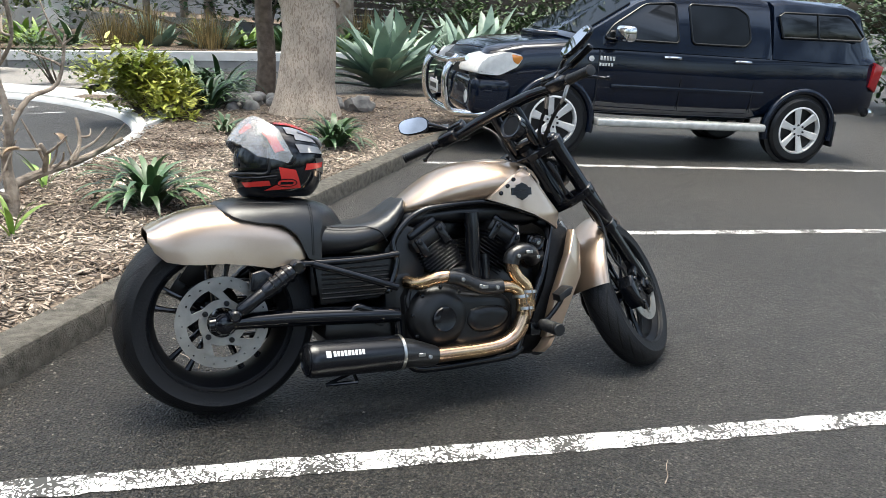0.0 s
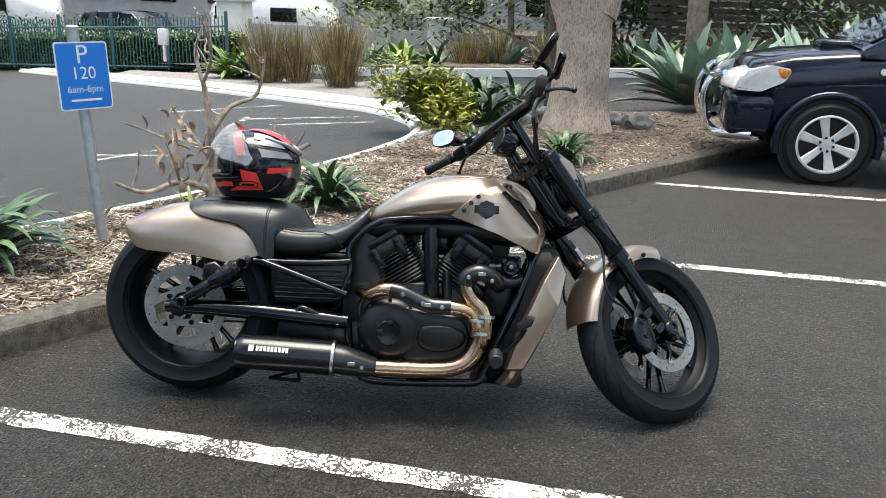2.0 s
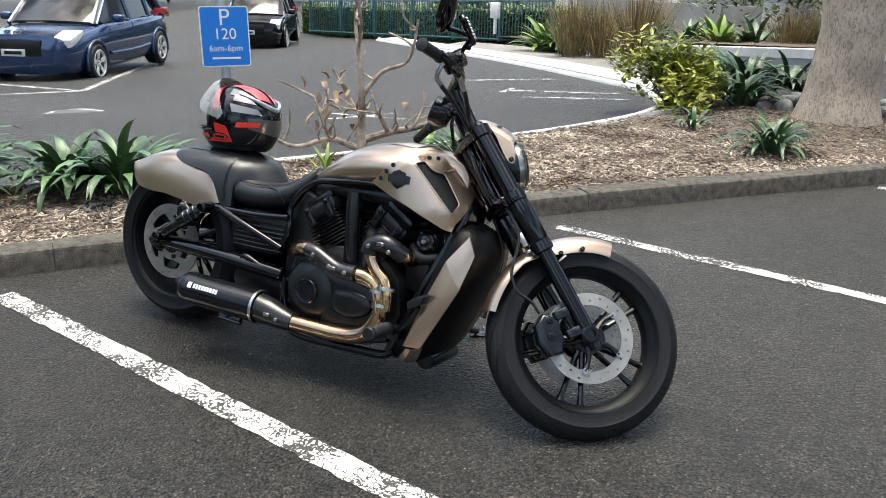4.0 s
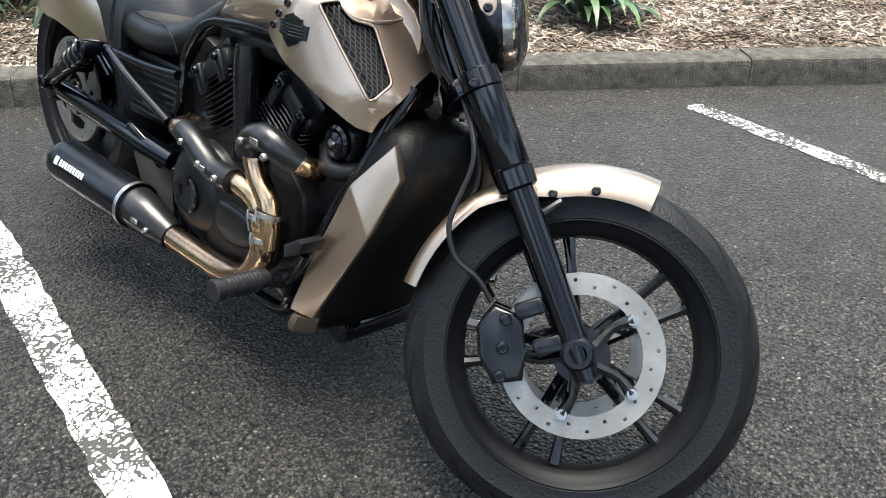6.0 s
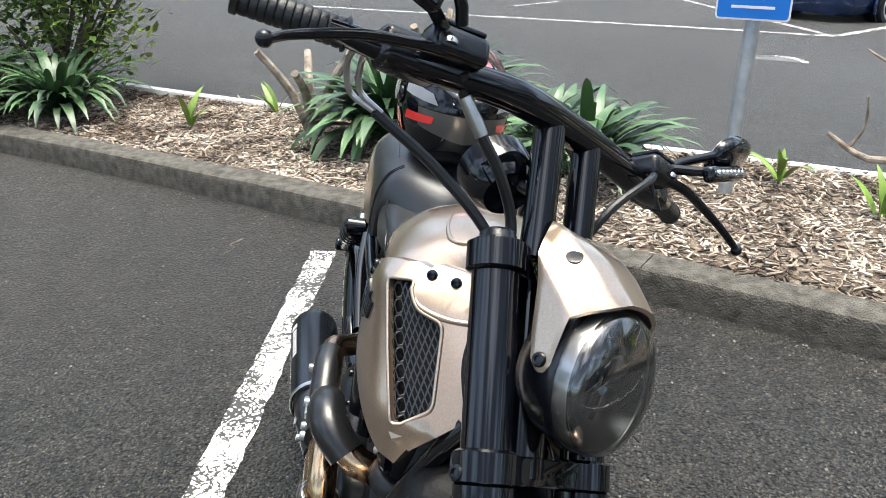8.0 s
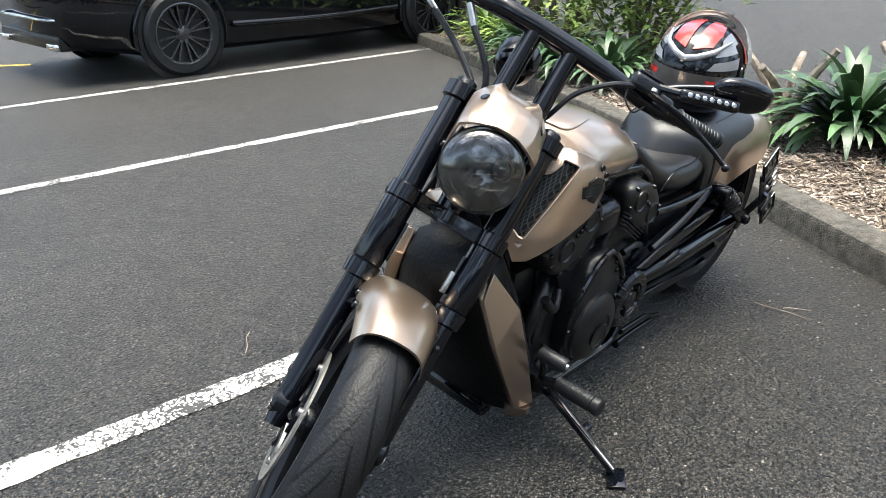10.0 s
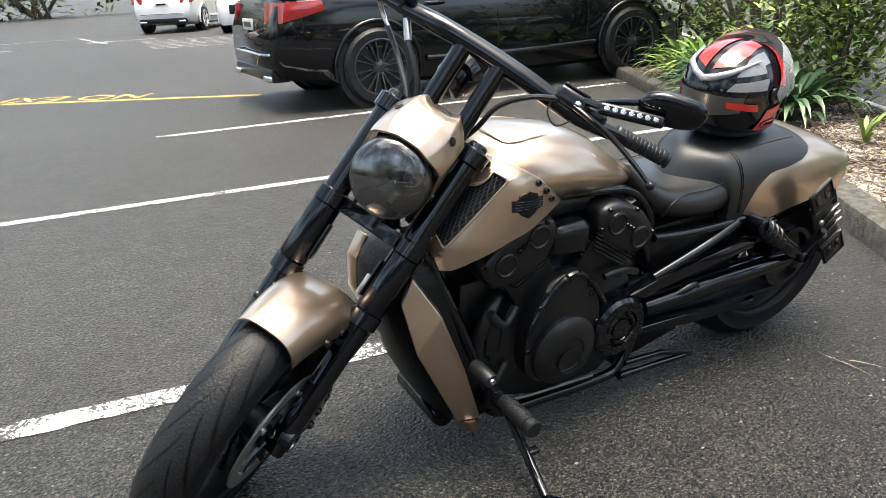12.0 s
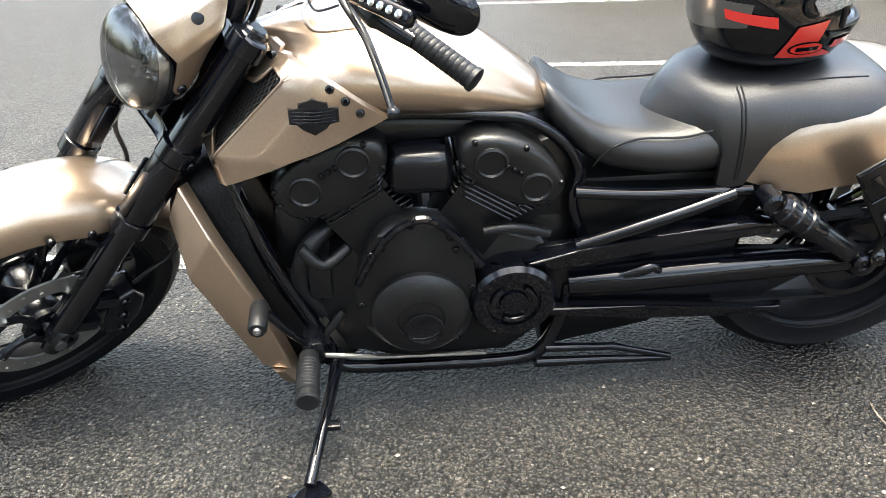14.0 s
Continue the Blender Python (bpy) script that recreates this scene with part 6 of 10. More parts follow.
    for s in (-1, 1):
        for q in ((0.09, -0.468), (0.163, -0.486)):
            screw(fen, FORK @ Vector((q[0], 0.092 * s, q[1])), FORK.to_3x3() @ Vector((0, s, 0.2)), 0.0085, BLACK_SATIN)
        bm = B()
        sweep(bm, [(0.1, 0.088 * s, -0.485), (0.04, 0.098 * s, -0.50), (0.045, 0.1 * s, -0.56)], 0.008, 8)
        part("fender_stay", bm, BLACK_SATIN, fen, m=FORK)
    make_headlight(moto)
    make_bars(moto)


def make_headlight(moto):
    hl = new("headlight")
    hl.empty_display_size = 0.05
    hl.parent = moto
    # local y is the beam; the lamp looks a little down from the square of the fork
    ax = Vector((0.965, 0, -0.262)).normalized()
    c = Vector((0.105, 0, -0.129))
    q = FORK @ Matrix.Translation(c) @ Vector((0, 1, 0)).rotation_difference(ax).to_matrix().to_4x4()
    bm = B()
    lathe(bm, [(0.03, -0.085), (0.06, -0.075), (0.08, -0.045), (0.0895, -0.012), (0.091, -0.004), (0.0905, 0.0), (0.084, -0.002), (0.08, -0.008), (0.07, -0.034), (0.0, -0.042)], q, 48)
    part("lamp_shell", bm, BLACK_SATIN, hl, "black lamp shell")
    bm = B()
    prof = [(0.0895, -0.002), (0.0895, 0.012)] + [(0.087 * math.cos(a), 0.02 + 0.03 * math.sin(a)) for a in [radians(90) * k / 12 for k in range(13)]]
    lathe(bm, [(max(r, 0.0), a) for r, a in prof], q, 48, cap=False)
    lens = part("lens", bm, LENS, hl, "clear domed lens")
    lens.visible_shadow = False
    bm = B()
    lathe(bm, [(0.0845, -0.003), (0.0865, 0.016), (0.0872, 0.018), (0.088, 0.016), (0.088, -0.003)], q, 48, closed=True)
    part("lamp_ring", bm, STEEL, hl, "thin bright ring")
    bm = B()
    lathe(bm, [(0.083, 0.018), (0.074, -0.004), (0.058, -0.02), (0.03, -0.03), (0, -0.033)], q, 40, cap=False)
    part("lamp_bowl", bm, mat("smoked_chrome", (0.13, 0.135, 0.14), 0.12, 1.0, (0.2, 0.205, 0.21), 18), hl, "smoky chrome reflector bowl")
    inner = mat("dark_reflector", (0.02, 0.02, 0.022), 0.25, 0.6, (0.035, 0.035, 0.037), 30)
    for dx, dz, r in ((0.03, 0.03, 0.023), (-0.03, 0.03, 0.023)):
        bm = B()
        lathe(bm, [(r + 0.004, -0.03), (r + 0.004, 0.0), (r + 0.002, 0.004), (r, 0.0), (r * 0.9, -0.01), (0, -0.012)], q @ pose(dx, 0, dz), 24)
        cup = part("reflector_cup", bm, inner, hl, "dark reflector cup")
        bm = B()
        lathe(bm, [(r * 0.9, -0.008), (r * 0.7, 0.004), (r * 0.4, 0.009), (0, 0.011)], q @ pose(dx, 0, dz), 20)
        part("projector", bm, CAR_LENS, cup, "small dark glass projector")
    for dx in (-0.033, -0.011, 0.011, 0.033):
        bm = B()
        box(bm, (dx, -0.004, -0.026), (0.014, 0.012, 0.034), q, 0.003)
        part("lamp_cell", bm, inner, hl)
    # cowl over the lamp: lines from the back edge to the front lip, from the middle out and down one side
    lines = [
        [(0.050, 0.0, 0.050), (0.080, 0.0, 0.046), (0.106, 0.0, 0.030), (0.132, 0.0, 0.004), (0.150, 0.0, -0.024), (0.163, 0.0, -0.046)],
        [(0.052, 0.020, 0.050), (0.080, 0.027, 0.046), (0.105, 0.030, 0.030), (0.130, 0.031, 0.004), (0.148, 0.029, -0.024), (0.161, 0.026, -0.047)],
        [(0.058, 0.043, 0.062), (0.078, 0.052, 0.050), (0.102, 0.058, 0.026), (0.124, 0.060, -0.003), (0.142, 0.056, -0.032), (0.155, 0.049, -0.054)],
        [(0.066, 0.074, 0.030), (0.082, 0.079, 0.012), (0.100, 0.082, -0.012), (0.115, 0.083, -0.034), (0.128, 0.081, -0.052), (0.136, 0.076, -0.063)],
        [(0.069, 0.089, 0.008), (0.080, 0.091, -0.012), (0.092, 0.092, -0.030), (0.103, 0.092, -0.047), (0.112, 0.092, -0.061), (0.118, 0.090, -0.071)],
        [(0.073, 0.091, -0.030), (0.080, 0.092, -0.045), (0.088, 0.092, -0.058), (0.097, 0.092, -0.068), (0.106, 0.092, -0.077), (0.113, 0.091, -0.083)],
        [(0.069, 0.091, -0.085), (0.076, 0.092, -0.089), (0.084, 0.092, -0.092), (0.092, 0.092, -0.095), (0.099, 0.092, -0.098), (0.106, 0.091, -0.100)],
        [(0.070, 0.091, -0.118), (0.075, 0.091, -0.121), (0.080, 0.091, -0.124), (0.086, 0.091, -0.126), (0.091, 0.091, -0.127), (0.096, 0.090, -0.126)],
        [(0.076, 0.089, -0.130), (0.079, 0.089, -0.132), (0.081, 0.089, -0.133), (0.084, 0.089, -0.133), (0.087, 0.089, -0.133), (0.090, 0.088, -0.131)]]
    lines = [curve_pts(q_, 4) for q_ in lines]
    rows = []
    for k in range(len(lines[0])):
        half = [Vector(ln[k]) for ln in lines]
        ring = [Vector((v.x, -v.y, v.z)) for v in reversed(half[1:])] + half
        for _ in range(2):                      # rounds the creases a little
            cut = [ring[0]]
            for a, b in zip(ring, ring[1:]):
                cut += [a.lerp(b, 0.1), a.lerp(b, 0.9)]
            ring = cut + [ring[-1]]
        rows.append(ring)
    bm = B()
    rings_to(bm, rows, closed=False, cap=False)
    shell(bm, 0.006, lambda p: (Vector((0.05, 0, -0.12)) - p).normalized())
    cowl = part("headlight_cowl", bm, GOLD, moto, "champagne gold headlight cowl", 30, m=FORK)
    for s in (-1, 1):
        bm = B()
        lathe(bm, [(0.0, -0.003), (0.0105, -0.003), (0.0105, 0.0004), (0.008, 0.0008), (0, 0.0008)], FORK @ Matrix.Translation((0.1065, 0.0685 * s, 0.0045)) @ Vector((0, 1, 0)).rotation_difference(Vector((0.45, 0.72 * s, 0.55))).to_matrix().to_4x4(), 20)
        part("cowl_socket", bm, BLACK_SATIN, cowl)
        screw(cowl, FORK @ Vector((0.083, 0.0925 * s, -0.119)), FORK.to_3x3() @ Vector((0.1, s, 0)), 0.009, BLACK_SATIN)


def make_bars(moto):
    hb = new("handlebar")
    hb.empty_display_size = 0.05
    hb.parent = moto
    for s in (-1, 1):
        bm = B()
        ry = 0.054 if s > 0 else -0.039
        sweep(bm, [(0.03, ry, 0.015), (0.033, ry, 0.06), (0.04, ry, 0.195)], 0.021, 20)
        part("riser", bm, BLACK_GLOSS, hb, "gloss black riser post", m=FORK)
    bm = B()
    box(bm, (0.03, 0, 0.04), (0.03, 0.09, 0.03), None, 0.006)
    part("riser_bridge", bm, BLACK_GLOSS, hb, m=FORK)
    bar = [(-0.02, -0.43, 0.225), (0.01, -0.36, 0.212), (0.032, -0.25, 0.198), (0.04, -0.12, 0.2), (0.042, 0, 0.203), (0.04, 0.12, 0.201), (0.032, 0.25, 0.195), (0.01, 0.36, 0.212), (-0.02, 0.455, 0.225)]
    # the throttle end sweeps further back
    swept = Matrix.Translation((0.036, -0.137, 0)) @ Matrix.Rotation(radians(-19), 4, "Z") @ Matrix.Translation((-0.036, 0.137, 0))
    bar[1], bar[2] = swept @ Vector(bar[1]), swept @ Vector(bar[2])
    bm = B()
    sweep(bm, [bar[1], bar[2], bar[3], bar[4], bar[5], bar[6], bar[7]], [0.0125, 0.0185, 0.0225, 0.0225, 0.0225, 0.0195, 0.0125], 20, 5)
    part("bar", bm, BLACK_GLOSS, hb, "gloss black handlebar", 60, m=FORK)
    for s in (-1, 1):
        y = lambda a: a * s
        dl = 0.0 if s > 0 else 0.038
        end = FORK if s > 0 else FORK @ swept
        d = (Vector((-0.025, y(0.465), 0.228)) - Vector((0.01, y(0.34), 0.212))).normalized()
        g0, g1 = Vector((0.008, y(0.335), 0.213)), Vector((-0.025, y(0.462), 0.228))
        bm = B()
        pts, rs = [g0, g0.lerp(g1, 0.03)], [0.019, 0.021]
        for k in range(12):
            u = 0.05 + 0.072 * k
            pts += [g0.lerp(g1, u), g0.lerp(g1, u + 0.012), g0.lerp(g1, u + 0.058)]
            rs += [0.0165, 0.0178, 0.0178]
        pts += [g0.lerp(g1, 0.93), g0.lerp(g1, 0.935), g0.lerp(g1, 0.99), g1]
        rs += [0.0165, 0.0195, 0.0195, 0.0165]
        sweep(bm, pts, rs, 18)
        part("grip", bm, RUBBER, hb, "black rubber grip", m=end)
        bm = B()
        box(bm, (0.024, y(0.265), 0.206), (0.046, 0.085, 0.048), None, 0.012, 3)
        box(bm, (0.056, y(0.225), 0.215), (0.05, 0.075, 0.036), None, 0.010, 3)
        hs = part("switch_housing", bm, BLACK_SATIN, hb, "satin black switch housing", m=end)
        bm = B()
        box(bm, (0.056, y(0.225), 0.236), (0.042, 0.062, 0.006), None, 0.002)
        part("reservoir_lid", bm, BLACK_GLOSS, hs, m=end)
        bm = B()
        sweep(bm, [(0.07 - dl * 0.2, y(0.235), 0.205), (0.085 - dl * 0.4, y(0.275), 0.198), (0.088 - dl * 0.6, y(0.34), 0.188), (0.095 - dl, y(0.41), 0.166), (0.098 - dl, y(0.452 - dl * 0.35), 0.149)], [0.010, 0.0085, 0.0078, 0.0068, 0.006], 10, 4, 0.8)
        lev = part("lever", bm, BLACK_SATIN, hb, "satin black hand lever", m=end)
        bm = B()
        bmesh.ops.create_uvsphere(bm, u_segments=14, v_segments=9, radius=0.0095, matrix=Matrix.Translation((0.098 - dl, y(0.456 - dl * 0.35), 0.148)))
        part("lever_ball", bm, BLACK_SATIN, lev, m=end)
        screw(lev, end @ Vector((0.074, y(0.242), 0.212)), end.to_3x3() @ Vector((0, 0, 1)), 0.011, STEEL, "pivot_bolt")
        # indicator strip with a row of small lights
        bm = B()
        box(bm, (0, 0, 0), (0.02, 0.135, 0.026), Matrix.Translation((0.118, y(0.345), 0.243)) @ Matrix.Rotation(radians(19) * s, 4, "X"), 0.008, 3)
        ind = part("indicator", bm, BLACK_GLOSS, hb, "slim black indicator with clear lights", m=end)
        for k in range(7):
            bm = B()
            lathe(bm, [(0, 0.0), (0.006, 0.0), (0.006, 0.003), (0.004, 0.005), (0, 0.0055)], Matrix.Translation((0.1285, y(0.345), 0.243)) @ Matrix.Rotation(radians(19) * s, 4, "X") @ pose(0, 0.0165 * (k - 3) , 0) @ pose(0, 0, 0, 0, 0, -90), 12)
            part("light", bm, CHROME, ind, m=end)
        bm = B()
        sweep(bm, [(0.065, y(0.24), 0.225), (0.1, y(0.28), 0.228), (0.115, y(0.3), 0.232)], 0.008, 8)
        part("indicator_stem", bm, BLACK_SATIN, ind, m=end)
        # mirror
        centre = (0.101, 0.409, 0.297) if s > 0 else (0.0, -0.39, 0.306)
        # forward and long axes of each mirror as it was left turned
        fwd, tall = (Vector((0.735, 0.247, -0.632)), Vector((-0.1, 0.961, 0.258))) if s > 0 else (Vector((0.318, -0.225, -0.921)), Vector((0.042, -0.769, 0.636)))
        tall = (tall - fwd * tall.dot(fwd)).normalized()
        qm = Matrix.Translation(centre) @ Matrix((fwd.normalized(), tall, fwd.normalized().cross(tall))).transposed().to_4x4()
        oval = [((0.068 if s > 0 else 0.074) * math.copysign(abs(math.cos(a)) ** 0.75, math.cos(a)), (0.037 if s > 0 else 0.037) * math.copysign(abs(math.sin(a)) ** 0.75, math.sin(a)) + 0.006 * math.cos(a)) for a in (math.tau * k / 36 for k in range(36))]
        bm = B()
        rings_to(bm, [[qm @ Vector((dd, u * k, v * k)) for u, v in oval] for dd, k in ((-0.0085, 0.95), (-0.009, 0.985), (-0.006, 1.0), (0.002, 1.0), (0.008, 0.95), (0.013, 0.8), (0.016, 0.55), (0.0175, 0.25))])
        mir = part("mirror", bm, BLACK_GLOSS, hb, "oval black mirror", m=FORK)
        bm = B()
        prism(bm, [(u * 0.92, v * 0.9) for u, v in oval], -0.0108, -0.0086, lambda u, v, dd: qm @ Vector((dd, u, v)))
        part("mirror_glass", bm, MIRROR, mir, "silvered mirror glass", m=FORK)
        bm = B()
        sweep(bm, [(0.06, y(0.255), 0.225), (0.07, y(0.29), 0.25), (centre[0], y(0.345), 0.277)], 0.0075, 10, 4)
        part("mirror_stem", bm, BLACK_GLOSS, mir, m=FORK)
    # gauge behind the bar
    gd = FORK @ Matrix.Translation((-0.046, -0.03, 0.142)) @ Vector((0, 1, 0)).rotation_difference(Vector((-0.6, 0.12, 0.79))).to_matrix().to_4x4()
    bm = B()
    lathe(bm, [(0, -0.045), (0.035, -0.042), (0.046, -0.03), (0.05, 0.0), (0.051, 0.02), (0.047, 0.024), (0.044, 0.018), (0, 0.017)], gd, 36)
    ga = part("gauge", bm, BLACK_GLOSS, hb, "round black gauge")
    bm = B()
    lathe(bm, [(0.043, 0.0175), (0.045, 0.0215), (0.041, 0.021), (0.036, 0.0185)], gd, 36, cap=False)
    part("gauge_ring", bm, BLACK_GLOSS, ga)
    bm = B()
    lathe(bm, [(0, 0.0182), (0.036, 0.0182), (0.036, 0.019), (0, 0.019)], gd, 32)
    part("gauge_face", bm, mat("dark_gauge_face", (0.003, 0.003, 0.0035), 0.5, 0, (0.005, 0.005, 0.006), 40, spec=0.15), ga)
    bm = B()
    sweep(bm, [(0.02, -0.02, 0.11), (-0.02, -0.03, 0.13), (-0.035, -0.03, 0.138)], 0.012, 10)
    part("gauge_arm", bm, BLACK_SATIN, ga, m=FORK)
    # cables and the bright pipes that feed them
    for pts in ([(-0.045, -0.31, 0.2), (-0.07, -0.298, 0.19), (-0.086, -0.274, 0.168), (-0.072, -0.247, 0.152)], [(-0.035, -0.3, 0.2), (-0.058, -0.288, 0.19), (-0.076, -0.268, 0.17), (-0.064, -0.24, 0.15)]):
        bm = B()
        sweep(bm, pts, 0.0038, 8, 5)
        part("cable_pipe", bm, STEEL, hb, "thin bright cable pipe", m=FORK)
    bm = B()
    sweep(bm, [(0.016, -0.186, 0.176), (0.02, -0.165, 0.15), (0.022, -0.155, 0.137)], [0.009, 0.0095, 0.0085], 12)
    part("hose_fitting", bm, STEEL, hb, "bright hose fitting", m=FORK)
    for nm, pts, r in (("clutch_cable", [(0.07, 0.2, 0.2), (0.085, 0.15, 0.17), (0.06, 0.1, 0.12), (0.02, 0.08, 0.06), (-0.02, 0.05, -0.02), (-0.04, 0.03, -0.12)], 0.006), ("thin_wire", [(0.07, 0.19, 0.195), (0.075, 0.195, 0.165), (0.07, 0.225, 0.15), (0.055, 0.245, 0.178)], 0.002), ("throttle_cable", [(-0.071, -0.246, 0.151), (-0.066, -0.236, 0.145), (-0.03, -0.165, 0.096), (-0.002, -0.092, 0.03), (0.0, -0.078, -0.04)], 0.0072),
                       ("brake_cable", [(0.03, -0.21, 0.195), (0.016, -0.186, 0.176), (0.022, -0.155, 0.137), (0.023, -0.113, 0.1), (0.015, -0.072, 0.047), (0.0, -0.062, -0.04)], 0.0072), ("wiring", [(-0.02, -0.06, -0.05), (-0.035, -0.07, -0.12), (-0.03, -0.055, -0.2)], 0.008), ("wiring", [(-0.01, -0.075, -0.08), (-0.03, -0.06, -0.15), (-0.01, -0.07, -0.24)], 0.005), ("wiring", [(-0.02, 0.06, -0.05), (-0.035, 0.07, -0.12), (-0.03, 0.055, -0.2)], 0.008)):
        bm = B()
        sweep(bm, pts, r, 8, 6)
        part(nm, bm, RUBBER, hb, "black cable", m=FORK)


def make_motorcycle():
    moto = thing("motorcycle", "champagne gold and black muscle cruiser leaning on its side stand", "motorcycle", BIKE)
    make_front(moto)
    wheel(moto, "rear_wheel", 0.13, Matrix.Translation((-0.037, 0, 0.326)), 0.330, 0.123, 0.236, REAR_TREAD, (-1,), 0.15, 5, True)
    make_tank(moto)
    for s in (-1, 1):
        make_side_cover(moto, s)
    make_seat(moto)
    make_tail(moto)
    make_frame(moto)
    make_radiator(moto)
    make_engine(moto)
    make_exhaust(moto)
    make_swingarm(moto)
    make_controls(moto)
    return moto


make_motorcycle()


# vehicles: built at true size, x forward, y left, on the ground between the axles
CAR_BLACK = mat("black_car_paint", (0.003, 0.0035, 0.005), 0.05, 0.0, (0.005, 0.0055, 0.007), 3)
CAR_NAVY = mat("dark_navy_car_paint", (0.003, 0.006, 0.015), 0.04, 0.0, (0.005, 0.009, 0.02), 3)
CAR_BLUE = mat("blue_car_paint", (0.012, 0.034, 0.105), 0.2, 0.4, (0.018, 0.046, 0.13), 3, coat=1.0)
CAR_WHITE = mat("white_car_paint", (0.72, 0.72, 0.72), 0.25, 0, (0.78, 0.78, 0.78), 3, coat=0.8)
CAR_RED = mat("red_car_paint", (0.45, 0.02, 0.02), 0.25, 0, (0.5, 0.03, 0.03), 3, coat=0.8)
CAR_GLASS = mat("tinted_car_glass", (0.004, 0.005, 0.006), 0.03, 0, (0.006, 0.007, 0.008), 2)
ALLOY = mat("silver_alloy", (0.78, 0.77, 0.74), 0.3, 0.15, (0.66, 0.65, 0.62), 12, coat=0.5)
LAMP_WHITE = mat("lamp_glass_white", (0.85, 0.85, 0.83), 0.1, 0.0, (0.7, 0.7, 0.68), 14, coat=1.0)
LAMP_ORANGE = mat("lamp_glass_orange", (0.7, 0.25, 0.04), 0.15, 0, coat=1.0)
LAMP_RED = mat("lamp_glass_red", (0.35, 0.01, 0.012), 0.12, 0, (0.25, 0.008, 0.01), 12, coat=1.0)
PLATE = mat("white_plate", (0.7, 0.7, 0.68), 0.4, 0, (0.62, 0.62, 0.6), 10)
GUNMETAL = mat("gunmetal_alloy", (0.03, 0.03, 0.033), 0.25, 0.3, (0.045, 0.045, 0.048), 12, coat=0.6)
STEP = mat("silver_side_step", (0.66, 0.65, 0.61), 0.38, 0.4, (0.52, 0.51, 0.48), 14)


def car_wheel(car, x, y, r, spokes, rim_mat, split, hw=0.11, brake=None):
    s = 1 if y > 0 else -1
    q = Matrix.Translation((x, y, r))
    rr = r * (1.0 if split else 0.95)
    w = new("wheel")
    w.empty_display_size = 0.1
    w.parent = car
    bm = B()
    prof = [(r * 0.66, -hw), (r * 0.72, -hw * 1.06), (r * 0.9, -hw * 1.05), (r * 0.98, -hw * 0.85), (r, -hw * 0.5), (r, hw * 0.5), (r * 0.98, hw * 0.85), (r * 0.9, hw * 1.05), (r * 0.72, hw * 1.06), (r * 0.66, hw)]
    lathe(bm, prof, q, 48, closed=True)
    part("tyre", bm, RUBBER, w, "black rubber tyre")
    bm = B()
    lathe(bm, [(r * 0.735, s * hw * 1.0), (rr * 0.73, s * hw * 1.09), (rr * 0.70, s * hw * 1.11), (rr * 0.68, s * hw * 1.02), (r * 0.64, s * hw * 0.7), (r * 0.6, s * hw * 0.2), (r * 0.6, -s * hw * 0.9), (r * 0.66, -s * hw)], q, 44, cap=False)
    part("rim", bm, rim_mat, w, "", 45)
    # added black disc, stands in for the shade behind the spokes
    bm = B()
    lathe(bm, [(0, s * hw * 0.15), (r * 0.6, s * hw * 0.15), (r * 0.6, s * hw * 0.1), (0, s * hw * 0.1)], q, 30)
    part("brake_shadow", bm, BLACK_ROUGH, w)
    if brake:
        bm = B()
        prism(bm, [(0.18 * math.cos(a) + 0.0, 0.18 * math.sin(a)) for a in (2.2, 2.6, 3.0, 3.4)] + [(0.25 * math.cos(a), 0.25 * math.sin(a)) for a in (3.4, 3.0, 2.6, 2.2)], s * hw * 0.2, s * hw * 0.6, lambda u, v, d: q @ Vector((u, d, v)), 0.006)
        part("brake_caliper", bm, brake, w, "red brake caliper")
    for i in range(spokes):
        a = math.tau * i / spokes + 0.3
        for da in ((-1.2 / spokes, 1.2 / spokes) if split else (0,)):
            bm = B()
            p0 = Vector((0.03 * math.cos(a), s * hw * 0.78, 0.03 * math.sin(a)))
            p1 = Vector((rr * 0.69 * math.cos(a + da), s * hw * 0.98, rr * 0.69 * math.sin(a + da)))
            wd = 0.085 / spokes if split else 0.037
            d = (p1 - p0).normalized()
            side = d.cross(Vector((0, 1, 0)))
            rows = []
            for u, k in ((0, 0.9 if not split else 1.0), (0.4, 0.95 if not split else 0.85), (1, 1.3 if not split else 0.9)):
                c = p0.lerp(p1, u)
                rows.append([c + side * wd * k, c + side * wd * k * 0.7 + Vector((0, s * 0.012, 0)), c - side * wd * k * 0.7 + Vector((0, s * 0.012, 0)), c - side * wd * k, c - Vector((0, s * 0.03, 0))])
            rings_to(bm, rows)
            part("spoke", bm, rim_mat, w, m=q)
    bm = B()
    lathe(bm, [(0, s * hw * 0.6), (0.075, s * hw * 0.6), (0.07, s * hw * 0.85), (0.035, s * hw * 0.92), (0, s * hw * 0.93)], q, 24)
    part("hub_cap", bm, rim_mat, w)
    for i in range(0 if split else 6):
        a = math.tau * i / 6 + 0.3
        bm = B()
        lathe(bm, [(0, s * hw * 0.86), (0.013, s * hw * 0.86), (0.013, s * hw * 0.98), (0, s * hw)], q @ Matrix.Translation((0.062 * math.cos(a), 0, 0.062 * math.sin(a))), 6)
        part("wheel_nut", bm, BLACK_ROUGH, w)
    return w


